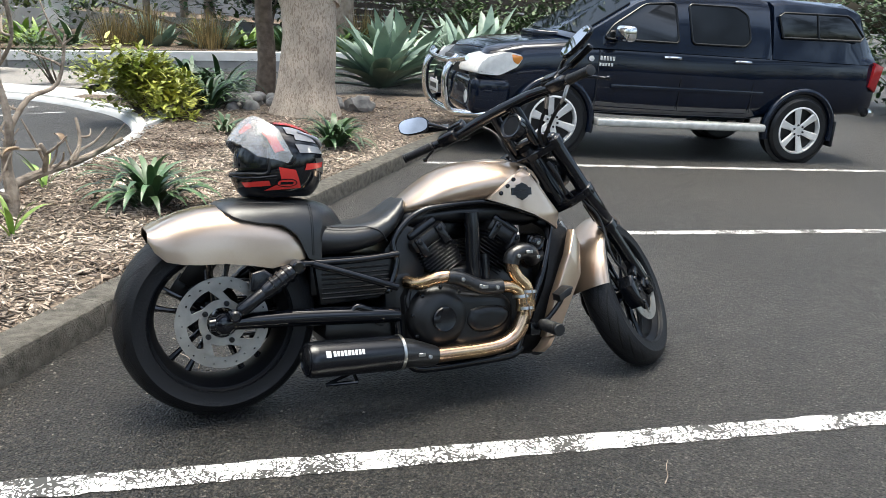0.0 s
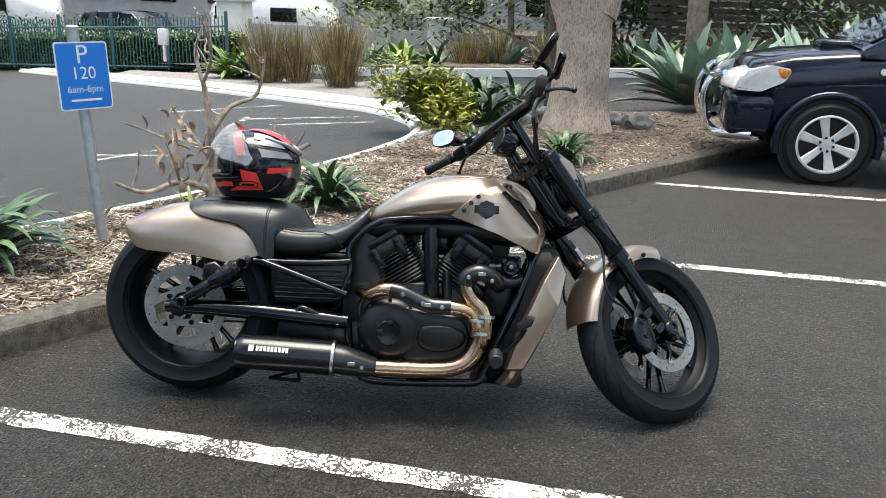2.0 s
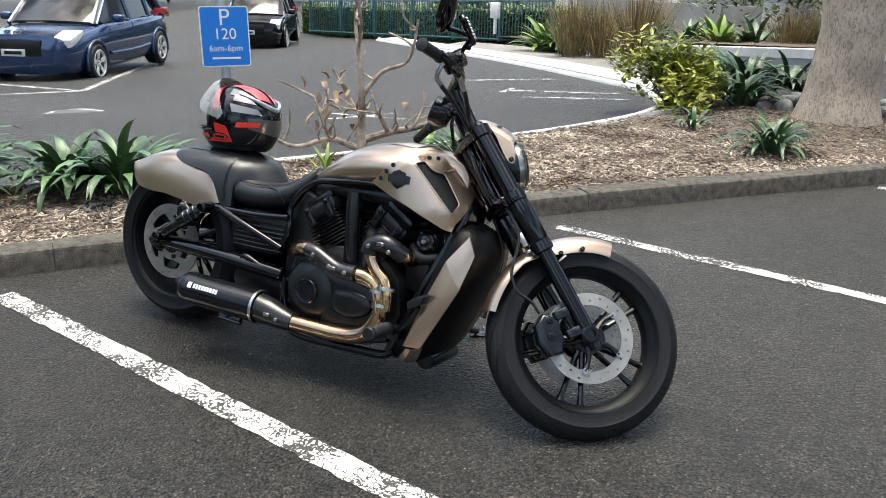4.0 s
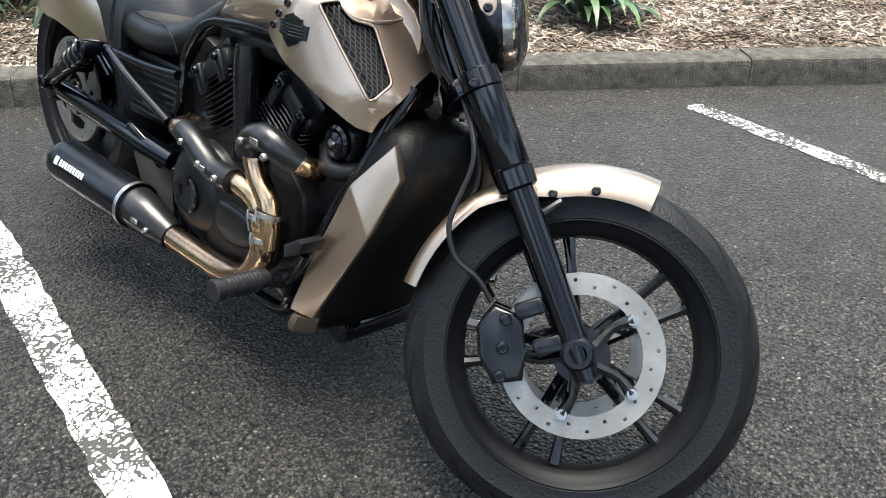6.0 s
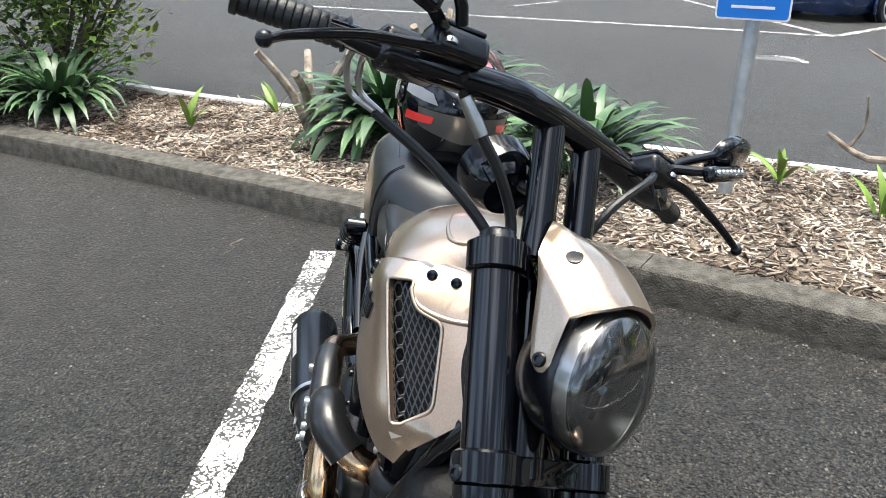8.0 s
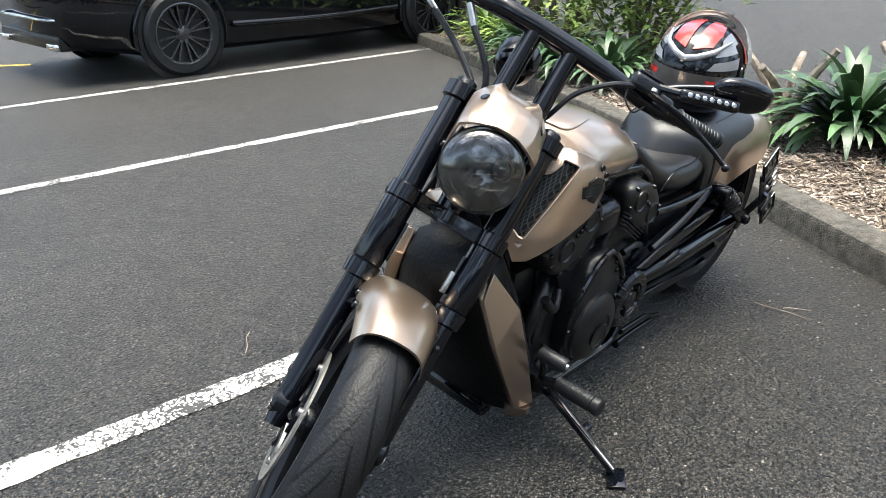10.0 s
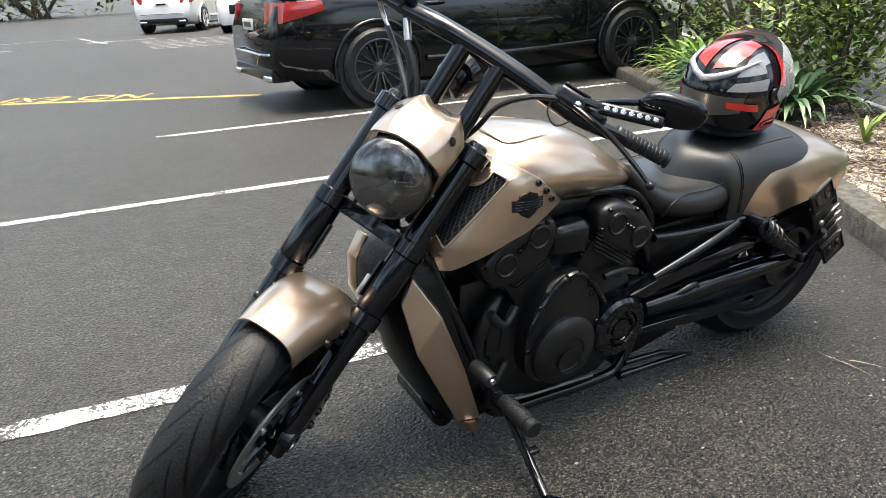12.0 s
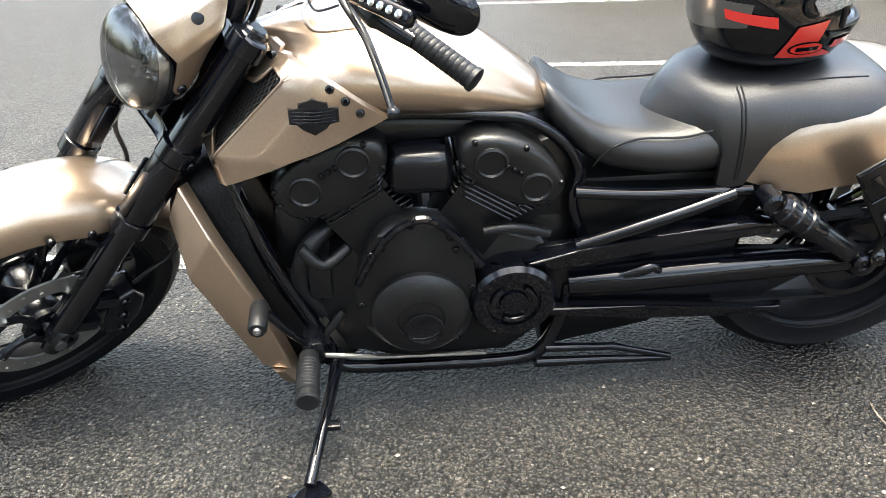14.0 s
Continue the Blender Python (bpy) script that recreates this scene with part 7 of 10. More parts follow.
def car_body(car, paint, spec, ride, hw, belt):
    """spec: (x, top z, half width factor) along the lower body."""
    bm = B()
    rows = []
    for x, zt, k, zb in spec:
        w = hw * k
        ring = [Vector((x, 0, zb)), Vector((x, w * 0.86, zb)), Vector((x, w * 0.95, zb + 0.05)), Vector((x, w * 0.985, zb + (zt - zb) * 0.3)), Vector((x, w, zb + (zt - zb) * 0.55)), Vector((x, w * 0.985, zb + (zt - zb) * 0.78)), Vector((x, w * 0.955, zb + (zt - zb) * 0.93)), Vector((x, w * 0.90, zt - 0.012)), Vector((x, w * 0.6, zt + 0.012)), Vector((x, 0, zt + 0.02))]
        ring += [Vector((p.x, -p.y, p.z)) for p in ring[-2:0:-1]]
        rows.append(ring)
    rings_to(bm, rows)
    return part("body", bm, paint, car, "", 50)


def car_cabin(car, paint, spec, posts, glass=None):
    """spec: (x, base half width, base z, top half width, top z); glass all round, a painted roof and pillars."""
    bm = B()
    rows = []
    for x, wb, zb, wt, zt in spec:
        ring = [Vector((x, 0, zb)), Vector((x, wb, zb)), Vector((x, wt + 0.25 * (wb - wt), zb + (zt - zb) * 0.7)), Vector((x, wt, zt - 0.03)), Vector((x, wt - 0.08, zt)), Vector((x, 0, zt + 0.015))]
        ring += [Vector((p.x, -p.y, p.z)) for p in ring[-2:0:-1]]
        rows.append(ring)
    rings_to(bm, rows)
    cab = part("glasshouse", bm, glass or CAR_GLASS, car, "dark tinted windows", 40)
    bm = B()
    rows = []
    for x, wb, zb, wt, zt in spec:
        if zt - zb > 0.2:
            rows.append([Vector((x, -wt - 0.008, zt - 0.05)), Vector((x, -wt + 0.07, zt + 0.012)), Vector((x, 0, zt + 0.03)), Vector((x, wt - 0.07, zt + 0.012)), Vector((x, wt + 0.008, zt - 0.05)), Vector((x, 0, zt - 0.06))])
    rings_to(bm, rows)
    part("roof", bm, paint, car, "", 40)
    for s in (-1, 1):
        for (x0, x1), wd in posts:
            a = min(spec, key=lambda q: abs(q[0] - x0))
            b = min(spec, key=lambda q: abs(q[0] - x1))
            bm = B()
            sweep(bm, [(x0, s * (a[1] + 0.004), a[2]), (x0 + (x1 - x0) * 0.65, s * (b[3] + 0.27 * (b[1] - b[3]) + 0.004), a[2] + (b[4] - a[2]) * 0.7), (x1, s * (b[3] + 0.003), b[4] - 0.02)], wd, 8)
            part("pillar", bm, paint, car)
    return cab


def wheel_arch(car, x, y, r, material, lip=0.028):
    s = 1 if y > 0 else -1
    bm = B()
    lathe(bm, [(0, 0), (r * 1.13, 0), (r * 1.13, 0.01 * s), (0, 0.01 * s)], Matrix.Translation((x, y - 0.012 * s, r)), 36)
    part("wheel_well", bm, BLACK_ROUGH, car)
    bm = B()
    pts = [(x + r * 1.17 * math.cos(a), y + 0.004 * s, r + r * 1.17 * math.sin(a)) for a in [radians(-14 + 208 * k / 22) for k in range(23)]]
    sweep(bm, pts, lip, 8, flat=0.8)
    part("wheel_arch", bm, material, car, "", 60)


def line_groove(car, pts, material, r=0.004):
    bm = B()
    sweep(bm, pts, r, 6)
    part("panel_gap", bm, material, car)


def make_ute():
    car = thing("pickup_truck", "dark navy double-cab pickup with a canopy, parked in a bay", "truck", pose(4.66, 5.97, 0, 0, 0, 178.5) @ Matrix.Scale(0.905, 4))
    hw, fx, rx, r = 0.88, 1.54, -1.54, 0.385
    spec = [(2.42, 0.72, 0.80, 0.50), (2.38, 0.95, 0.86, 0.42), (2.25, 1.09, 0.93, 0.40), (1.9, 1.17, 0.97, 0.45), (1.3, 1.23, 0.985, 0.48), (0.8, 1.27, 0.99, 0.46), (0.0, 1.26, 1.0, 0.45), (-0.8, 1.26, 1.0, 0.45), (-1.1, 1.27, 1.0, 0.5), (-1.8, 1.28, 1.0, 0.55), (-2.3, 1.28, 0.99, 0.58), (-2.5, 1.24, 0.97, 0.56), (-2.54, 1.0, 0.93, 0.58)]
    car_body(car, CAR_NAVY, spec, 0.45, hw, 1.26)
    # cab: a painted shell with the windows set into it
    def lean(z):
        return 0.862 - 0.3 * (z - 1.22)

    bm = B()
    rows = []
    for x, zt in ((1.36, 1.25), (1.33, 1.275), (0.98, 1.48), (0.64, 1.68), (0.5, 1.735), (0.2, 1.775), (-0.4, 1.80), (-0.9, 1.80), (-1.0, 1.78), (-1.03, 1.3)):
        zs = min(1.71, zt - 0.02)
        ring = [Vector((x, 0.86, 1.17)), Vector((x, lean(1.2 + (zs - 1.2) * 0.5), 1.2 + (zs - 1.2) * 0.5)), Vector((x, lean(zs), zs)), Vector((x, lean(zs) - 0.07, zt)), Vector((x, 0, zt + 0.025))]
        ring += [Vector((p.x, -p.y, p.z)) for p in ring[-2::-1]]
        rows.append(ring)
    rings_to(bm, rows)
    cab = part("cab", bm, CAR_NAVY, car, "dark navy double cab", 30)
    screen = lambda u, v, d: Vector((1.31 - 0.66 * v + 0.51 * d, u, 1.298 + 0.385 * v + 0.02 * (1 - (u / 0.8) ** 2) + 0.86 * d))
    bm = B()
    prism(bm, soften([(-0.78, 0.03), (0.78, 0.03), (0.66, 0.95), (-0.66, 0.95)], 0.05), -0.01, 0.006, screen, 0.003, 1)
    part("windscreen", bm, CAR_GLASS, cab, "raked tinted windscreen")
    for s in (-1, 1):
        for pts in ([(1.03, 1.275), (0.93, 1.41), (0.55, 1.655), (0.18, 1.69), (0.14, 1.275)], [(-0.03, 1.28), (0.02, 1.69), (-0.58, 1.695), (-0.72, 1.62), (-0.76, 1.37), (-0.70, 1.285)]):
            loop = soften(pts, 0.05)
            bm = B()
            prism(bm, loop, -0.004, 0.005, lambda u, v, d: Vector((u, s * (lean(v) + d), v)), 0.002, 1)
            win = part("window", bm, CAR_GLASS, cab, "dark tinted side window")
            bm = B()
            sweep(bm, [(u, s * (lean(v) + 0.004), v) for u, v in loop + loop[:2]], 0.012, 6)
            part("window_frame", bm, BLACK_PLASTIC, win)
    # canopy
    bm = B()
    rows = []
    for x, wb, wt, zt in ((-1.06, 0.86, 0.70, 1.79), (-1.2, 0.87, 0.72, 1.82), (-2.0, 0.87, 0.72, 1.83), (-2.22, 0.86, 0.71, 1.77), (-2.48, 0.85, 0.70, 1.32), (-2.53, 0.84, 0.7, 1.2)):
        ring = [Vector((x, wb, 1.17)), Vector((x, wt + (wb - wt) * 0.3, 1.17 + (zt - 1.17) * 0.72)), Vector((x, wt, zt - 0.05)), Vector((x, wt - 0.1, zt)), Vector((x, 0, zt + 0.02))]
        ring += [Vector((p.x, -p.y, p.z)) for p in ring[-2::-1]]
        rows.append(ring)
    rings_to(bm, rows)
    can = part("canopy", bm, CAR_NAVY, car, "dark navy canopy over the tray", 35)
    for s in (-1, 1):
        bm = B()
        prism(bm, [(-1.16, 1.41), (-1.10, 1.64), (-1.16, 1.68), (-2.0, 1.70), (-2.08, 1.66), (-2.24, 1.48), (-2.2, 1.43)], 0.0, 0.012, lambda u, v, d: Vector((u, s * (0.845 + d - (v - 1.3) * 0.22), v)), 0.004)
        win = part("canopy_window", bm, CAR_GLASS, can, "dark side window")
        bm = B()
        sweep(bm, [(u, s * (0.856 - (v - 1.3) * 0.22), v) for u, v in ((-1.16, 1.41), (-1.10, 1.64), (-1.16, 1.68), (-2.0, 1.70), (-2.08, 1.66), (-2.24, 1.48), (-2.2, 1.43), (-1.16, 1.41))], 0.013, 6)
        sweep(bm, [(-1.63, s * 0.836, 1.42), (-1.6, s * 0.772, 1.69)], 0.012, 6)
        part("window_frame", bm, BLACK_PLASTIC, win)
        # doors: gaps, handles, mirror, step
        for x in (1.06, 0.06, -0.86):
            line_groove(car, [(x, s * 0.845, 1.16), (x + 0.01, s * 0.882, 0.85), (x, s * 0.862, 0.55)], BLACK_ROUGH)
        line_groove(car, [(1.06, s * 0.864, 0.5), (-0.86, s * 0.866, 0.5)], BLACK_ROUGH)
        for x in (0.2, -0.68):
            bm = B()
            sweep(bm, [(x + 0.1, s * 0.875, 1.115), (x + 0.05, s * 0.90, 1.12), (x - 0.05, s * 0.90, 1.12), (x - 0.1, s * 0.875, 1.115)], 0.018, 8, 3)
            part("door_handle", bm, CHROME, car, "chrome door handle")
        for x in (0.0,):
            bm = B()
            box(bm, (x - 0.05, s * 0.873, 0.78), (1.9, 0.02, 0.05), None, 0.008)
            part("side_moulding", bm, CAR_NAVY, car)
        bm = B()
        box(bm, (0, 0, 0), (0.14, 0.24, 0.17), Matrix.Translation((0.86, s * 1.0, 1.34)) @ Matrix.Rotation(0.25 * s, 4, "Z"), 0.05, 4)
        part("wing_mirror", bm, CHROME, car, "chrome wing mirror")
        bm = B()
        box(bm, (0, s * 0.90, 0.40), (2.1, 0.17, 0.085), None, 0.025, 3)
        part("side_step", bm, STEP, car, "silver side step")
        for x in (fx, rx):
            wheel_arch(car, x, s * 0.875, r, CAR_NAVY, 0.05)
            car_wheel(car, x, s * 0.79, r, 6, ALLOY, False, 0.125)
        bm = B()
        box(bm, (rx - 0.46, s * 0.83, 0.36), (0.03, 0.22, 0.3), None, 0.01)
        part("mud_flap", bm, RUBBER, car)
        bm = B()
        prism(bm, soften([(2.53, 0.84), (2.46, 1.0), (2.2, 1.075), (2.02, 1.045), (2.08, 0.93), (2.28, 0.83)], 0.04), 0.5, 0.872, lambda u, v, d: Vector((u - max(0, d - 0.5) ** 2 * 0.75, s * d, v)), 0.025, 3)
        lamp = part("headlight", bm, LAMP_WHITE, car, "clear headlight")
        bm = B()
        prism(bm, soften([(2.06, 1.055), (1.925, 1.035), (1.975, 0.95), (2.03, 0.975)], 0.02), 0.8, 0.876, lambda u, v, d: Vector((u, s * d, v)), 0.008)
        part("indicator", bm, LAMP_ORANGE, lamp, "orange indicator")
        bm = B()
        lathe(bm, [(0, 0), (0.07, 0), (0.07, 0.03), (0, 0.035)], Matrix.Translation((2.43, s * 0.66, 0.58)) @ pose(0, 0, 0, 0, 0, -90), 20)
        part("fog_lamp", bm, LAMP_WHITE, car)
        bm = B()
        prism(bm, [(-2.5, 0.86), (-2.56, 1.16), (-2.44, 1.2), (-2.4, 0.92)], 0.74, 0.885, lambda u, v, d: Vector((u, s * d, v)), 0.015)
        part("tail_light", bm, LAMP_RED, car, "red tail light")
        # bright lettering kept as bars
        for w, h, x, z in [(0.026, 0.045, 1.045 - 0.036 * k, 1.07) for k in range(5)] + [(0.022, 0.032, 1.05 - 0.034 * k, 1.005) for k in range(5)]:
            bm = B()
            box(bm, (x, s * 0.872, z), (w, 0.006, h), None, 0.002, 1)
            part("badge_bar", bm, ALLOY, car, "small bright badge bar")
        bm = B()
        lathe(bm, [(0, 0), (0.03, 0), (0.03, 0.012), (0, 0.014)], Matrix.Translation((1.16, s * 0.868, 1.06)) @ Matrix.Diagonal((1, s, 1, 1)), 16)
        part("repeater", bm, LAMP_WHITE, car)
        # front bar
        bm = B()
        sweep(bm, [(2.5, s * 0.47, 0.38), (2.62, s * 0.47, 0.5), (2.64, s * 0.46, 0.8), (2.52, s * 0.45, 0.98)], 0.042, 12, 4)
        part("bull_bar_upright", bm, CHROME, car, "chrome nudge bar")
    bm = B()
    sweep(bm, [(2.2, -0.86, 0.42), (2.46, -0.7, 0.4), (2.56, -0.4, 0.39), (2.56, 0.4, 0.39), (2.46, 0.7, 0.4), (2.2, 0.86, 0.42)], 0.042, 12, 4)
    sweep(bm, [(2.5, -0.75, 0.98), (2.6, -0.4, 0.93), (2.6, 0.4, 0.93), (2.5, 0.75, 0.98)], 0.03, 10, 4)
    part("bull_bar", bm, CHROME, car, "chrome nudge bar")
    bm = B()
    box(bm, (2.40, 0, 0.86), (0.06, 0.9, 0.2), None, 0.02)
    part("grille", bm, BLACK_ROUGH, car, "black grille")
    bm = B()
    box(bm, (2.23, 0, 0.61), (0.46, 1.72, 0.42), None, 0.1, 4)
    part("front_bumper", bm, CAR_NAVY, car)
    bm = B()
    box(bm, (2.65, 0, 0.62), (0.012, 0.36, 0.13), None, 0.004)
    pl = part("number_plate", bm, PLATE, car, "white number plate")
    bm = B()
    box(bm, (2.658, 0, 0.62), (0.004, 0.26, 0.055), None, 0.001, 1)
    part("plate_bar", bm, BLACK_PLASTIC, pl)
    bm = B()
    prism(bm, [(1.0, -0.3), (1.55, -0.26), (1.6, -0.2), (1.6, 0.2), (1.55, 0.26), (1.0, 0.3)], 1.2, 1.3, xy, 0.03, 3)
    part("bonnet_scoop", bm, CAR_NAVY, car)
    for s in (-1, 1):
        bm = B()
        sweep(bm, [(1.05, s * 0.15, 1.28), (0.9, s * 0.5, 1.4)], 0.012, 6)
        part("wiper", bm, BLACK_PLASTIC, car)
    bm = B()
    sweep(bm, [(-2.46, -0.83, 0.62), (-2.58, -0.72, 0.6), (-2.61, 0, 0.6), (-2.58, 0.72, 0.6), (-2.46, 0.83, 0.62)], 0.055, 10, 3)
    part("rear_bumper", bm, CHROME, car, "chrome rear bumper")


def make_saloon(name, label, category, at, paint, length=5.0, hw=0.98, roof=1.70, base=3.0, r=0.37, rim=None, belt=1.12, brake=None, split=True, bonnet=1.0, tail=0.55, group=""):
    car = thing(name, label, category, at, group)
    fr, re = base / 2 + 0.92, -base / 2 - (length - base - 0.92)
    fx, rx = base / 2, -base / 2
    spec = [(fr, 0.62, 0.70, 0.34), (fr - 0.05, 0.80, 0.82, 0.22), (fr - 0.25, bonnet - 0.13, 0.92, 0.19), (fx + 0.1, bonnet - 0.03, 0.98, 0.2), (fx - 0.55, bonnet + 0.04, 1.0, 0.19), (0, belt - 0.02, 1.0, 0.18), (rx + 0.4, belt, 1.0, 0.19), (rx - 0.3, belt + 0.01, 0.99, 0.2), (re + 0.3, belt, 0.96, 0.28), (re + 0.08, belt - 0.06, 0.9, 0.32), (re, 0.8, 0.84, 0.4)]
    car_body(car, paint, spec, 0.25, hw, belt)
    x0 = fx - 0.35
    car_cabin(car, paint, [(x0, hw * 0.84, belt - 0.04, hw * 0.8, belt), (x0 - 0.45, hw * 0.88, belt - 0.02, hw * 0.74, roof - 0.2), (x0 - 0.75, hw * 0.9, belt - 0.02, hw * 0.72, roof - 0.05), (-0.3, hw * 0.9, belt - 0.02, hw * 0.71, roof), (rx + 0.2, hw * 0.9, belt - 0.02, hw * 0.70, roof - 0.02), (re + tail, hw * 0.88, belt - 0.02, hw * 0.68, roof - 0.1), (re + 0.25, hw * 0.86, belt - 0.02, hw * 0.68, belt + 0.2), (re + 0.12, hw * 0.84, belt - 0.03, hw * 0.7, belt + 0.02)],
              [((x0, x0 - 0.75), 0.035), ((-0.2, -0.22), 0.03), ((rx + 0.25, rx + 0.15), 0.03), ((re + 0.2, re + tail), 0.07)])
    for s in (-1, 1):
        for x in (fx, rx):
            wheel_arch(car, x, s * hw * 0.985, r, paint)
            car_wheel(car, x, s * (hw - 0.11), r, 8 if brake else 5, rim or ALLOY, split, 0.13, brake)
        for x in (x0 - 0.25, -0.2, rx + 0.28):
            line_groove(car, [(x, s * hw * 0.95, belt - 0.05), (x + 0.02, s * (hw + 0.001), 0.75), (x, s * hw * 0.985, 0.4)], BLACK_ROUGH)
        for x in (0.12, rx + 0.62):
            bm = B()
            sweep(bm, [(x + 0.1, s * hw * 0.975, 0.93), (x + 0.05, s * (hw + 0.015), 0.935), (x - 0.05, s * (hw + 0.015), 0.935), (x - 0.1, s * hw * 0.975, 0.93)], 0.016, 8, 3)
            part("door_handle", bm, paint, car)
        bm = B()
        box(bm, (0, 0, 0), (0.13, 0.2, 0.13), Matrix.Translation((x0 - 0.35, s * (hw + 0.09), belt + 0.05)), 0.045, 3)
        part("wing_mirror", bm, paint, car)
        bm = B()
        sweep(bm, [(fx - 0.5, s * (hw - 0.005), 0.42), (0, s * (hw + 0.012), 0.40), (rx + 0.5, s * (hw - 0.005), 0.42)], 0.03, 8, 3)
        part("sill", bm, paint, car, "", 60)
        bm = B()
        prism(bm, [(fr - 0.12, 0.62), (fr - 0.1, 0.74), (fr - 0.55, 0.86), (fr - 0.62, 0.8), (fr - 0.3, 0.66)], hw * 0.62, hw * 0.93, lambda u, v, d: Vector((u - (d - hw * 0.62) * 0.5 + 0.06, s * d, v)), 0.02)
        part("headlight", bm, LAMP_WHITE, car, "clear headlight")
        bm = B()
        prism(bm, [(re - 0.005, 0.84), (re + 0.02, 1.02), (re + 0.38, 1.03), (re + 0.42, 0.93)], hw * 0.6, hw * 0.965, lambda u, v, d: Vector((u + max(0, d - hw * 0.85) * 0.8, s * d, v)), 0.015)
        part("tail_light", bm, LAMP_RED, car, "red tail light")
    bm = B()
    box(bm, (fr - 0.015, 0, 0.62), (0.05, 0.9, 0.26), None, 0.03)
    part("grille", bm, BLACK_ROUGH, car, "dark grille")
    for x, w in ((fr + 0.018, 0.38), (re - 0.012, 0.4)):
        bm = B()
        box(bm, (x, 0, 0.55 if x > 0 else 0.82), (0.012, w, 0.11), None, 0.004)
        pl = part("number_plate", bm, PLATE, car, "white number plate")
        bm = B()
        box(bm, (x + (0.008 if x > 0 else -0.008), 0, 0.55 if x > 0 else 0.82), (0.004, 0.28, 0.05), None, 0.001, 1)
        part("plate_bar", bm, BLACK_PLASTIC, pl)
    bm = B()
    sweep(bm, [(re + 0.12, -hw * 0.88, 0.56), (re - 0.02, -hw * 0.6, 0.55), (re - 0.03, 0, 0.55), (re - 0.02, hw * 0.6, 0.55), (re + 0.12, hw * 0.88, 0.56)], 0.014, 8, 3)
    part("bumper_strip", bm, CHROME, car, "thin chrome strip")
    bm = B()
    box(bm, (re + 0.08, 0, 0.36), (0.2, hw * 1.5, 0.13), None, 0.03)
    part("rear_diffuser", bm, BLACK_ROUGH, car)
    for s in (-1, 1):
        bm = B()
        box(bm, (re - 0.02, s * hw * 0.62, 0.33), (0.06, 0.22, 0.06), None, 0.02, 3)
        part("exhaust_tip", bm, CHROME, car)
    return car


def make_caravan(name, label, at, length, hw, top, ride):
    """A white touring body with rounded ends, windows and two wheels."""
    car = thing(name, label, "caravan", at, "parked behind the fence")
    bm = B()
    rows = []
    for k in range(13):
        u = -1 + k / 6
        e = (1 - abs(u) ** 5) ** 0.5 * 0.8 + 0.2
        x = length / 2 * u
        zt = ride + (top - ride) * (0.55 + 0.45 * (1 - abs(u) ** 3.5))
        rows.append([Vector((x, hw * e * c, ride + (zt - ride) * h)) for c, h in ((-1, 0), (-1.02, 0.45), (-0.98, 0.8), (-0.8, 0.95), (0, 1.0), (0.8, 0.95), (0.98, 0.8), (1.02, 0.45), (1, 0))])
    rings_to(bm, rows)
    part("caravan_body", bm, CAR_WHITE, car, "white rounded body", 50)
    for s in (-1, 1):
        for x in (-length * 0.24, length * 0.2):
            bm = B()
            box(bm, (x, s * (hw + 0.008), ride + (top - ride) * 0.62), (length * 0.2, 0.04, 0.42), None, 0.015)
            part("window", bm, CAR_GLASS, car, "dark window")
        bm = B()
        lathe(bm, [(0, -0.08), (0.2, -0.09), (0.3, -0.08), (0.31, 0), (0.3, 0.08), (0.2, 0.09), (0, 0.08)], Matrix.Translation((0, s * (hw - 0.1), 0.31)), 28)
        part("wheel", bm, RUBBER, car)
        bm = B()
        box(bm, (0, s * (hw + 0.012), ride + 0.12), (length * 0.8, 0.02, 0.06), None, 0.006)
        part("trim_strip", bm, ALLOY, car)


make_ute()
make_caravan("caravan", "rounded white caravan parked behind the gate pillar", pose(-9.6, 24.0, land(-9.6, 24.0), 0, 0, -8), 4.6, 1.05, 2.35, 0.42)
make_caravan("motorhome", "tall white motorhome parked behind the steel fence", pose(-20.6, 24.6, land(-20.6, 24.6), 0, 0, -6), 5.6, 1.1, 2.9, 0.4)
make_saloon("dark_wagon", "dark blue car parked behind the steel fence", "car", pose(-14.6, 24.2, land(-14.6, 24.2), 0, 0, -12), CAR_NAVY, 4.6, 0.92, 1.75, 2.8, 0.36, ALLOY, 1.08, None, False, 1.0)
make_saloon("suv", "gloss black sport utility car parked in a bay", "car", pose(-2.2, -6.28, 0, 0, 0, 182.5), CAR_BLACK, 4.9, 0.985, 1.72, 3.0, 0.375, GUNMETAL, 1.10, RED, True, 1.05)
make_saloon("hatchback", "blue hatchback parked in the far car park", "car", pose(-11.55, 6.75, land(-11.55, 6.75), 0, 0, -56.5), CAR_BLUE, 4.3, 0.89, 1.47, 2.65, 0.31, ALLOY, 0.93, None, False, 0.86)
make_saloon("dark_car", "dark car parked at the back of the far car park", "car", pose(-16.5, 15.2, land(-16.5, 15.2), 0, 0, -50), CAR_BLACK, 4.4, 0.9, 1.5, 2.7, 0.32, ALLOY, 0.95, None, False, 0.9)
make_saloon("white_suv", "white off-road car facing the road", "car", pose(-3.5, -22.8, 0, 0, 0, 62), CAR_WHITE, 4.8, 0.93, 1.8, 2.85, 0.39, ALLOY, 1.12, None, False, 1.1, group="far white cars")
make_saloon("white_van", "white van in the far bays", "van", pose(-1.6, -26.0, 0, 0, 0, -115), CAR_WHITE, 4.9, 0.93, 1.9, 3.0, 0.36, ALLOY, 1.12, None, False, 1.1, group="far white cars")
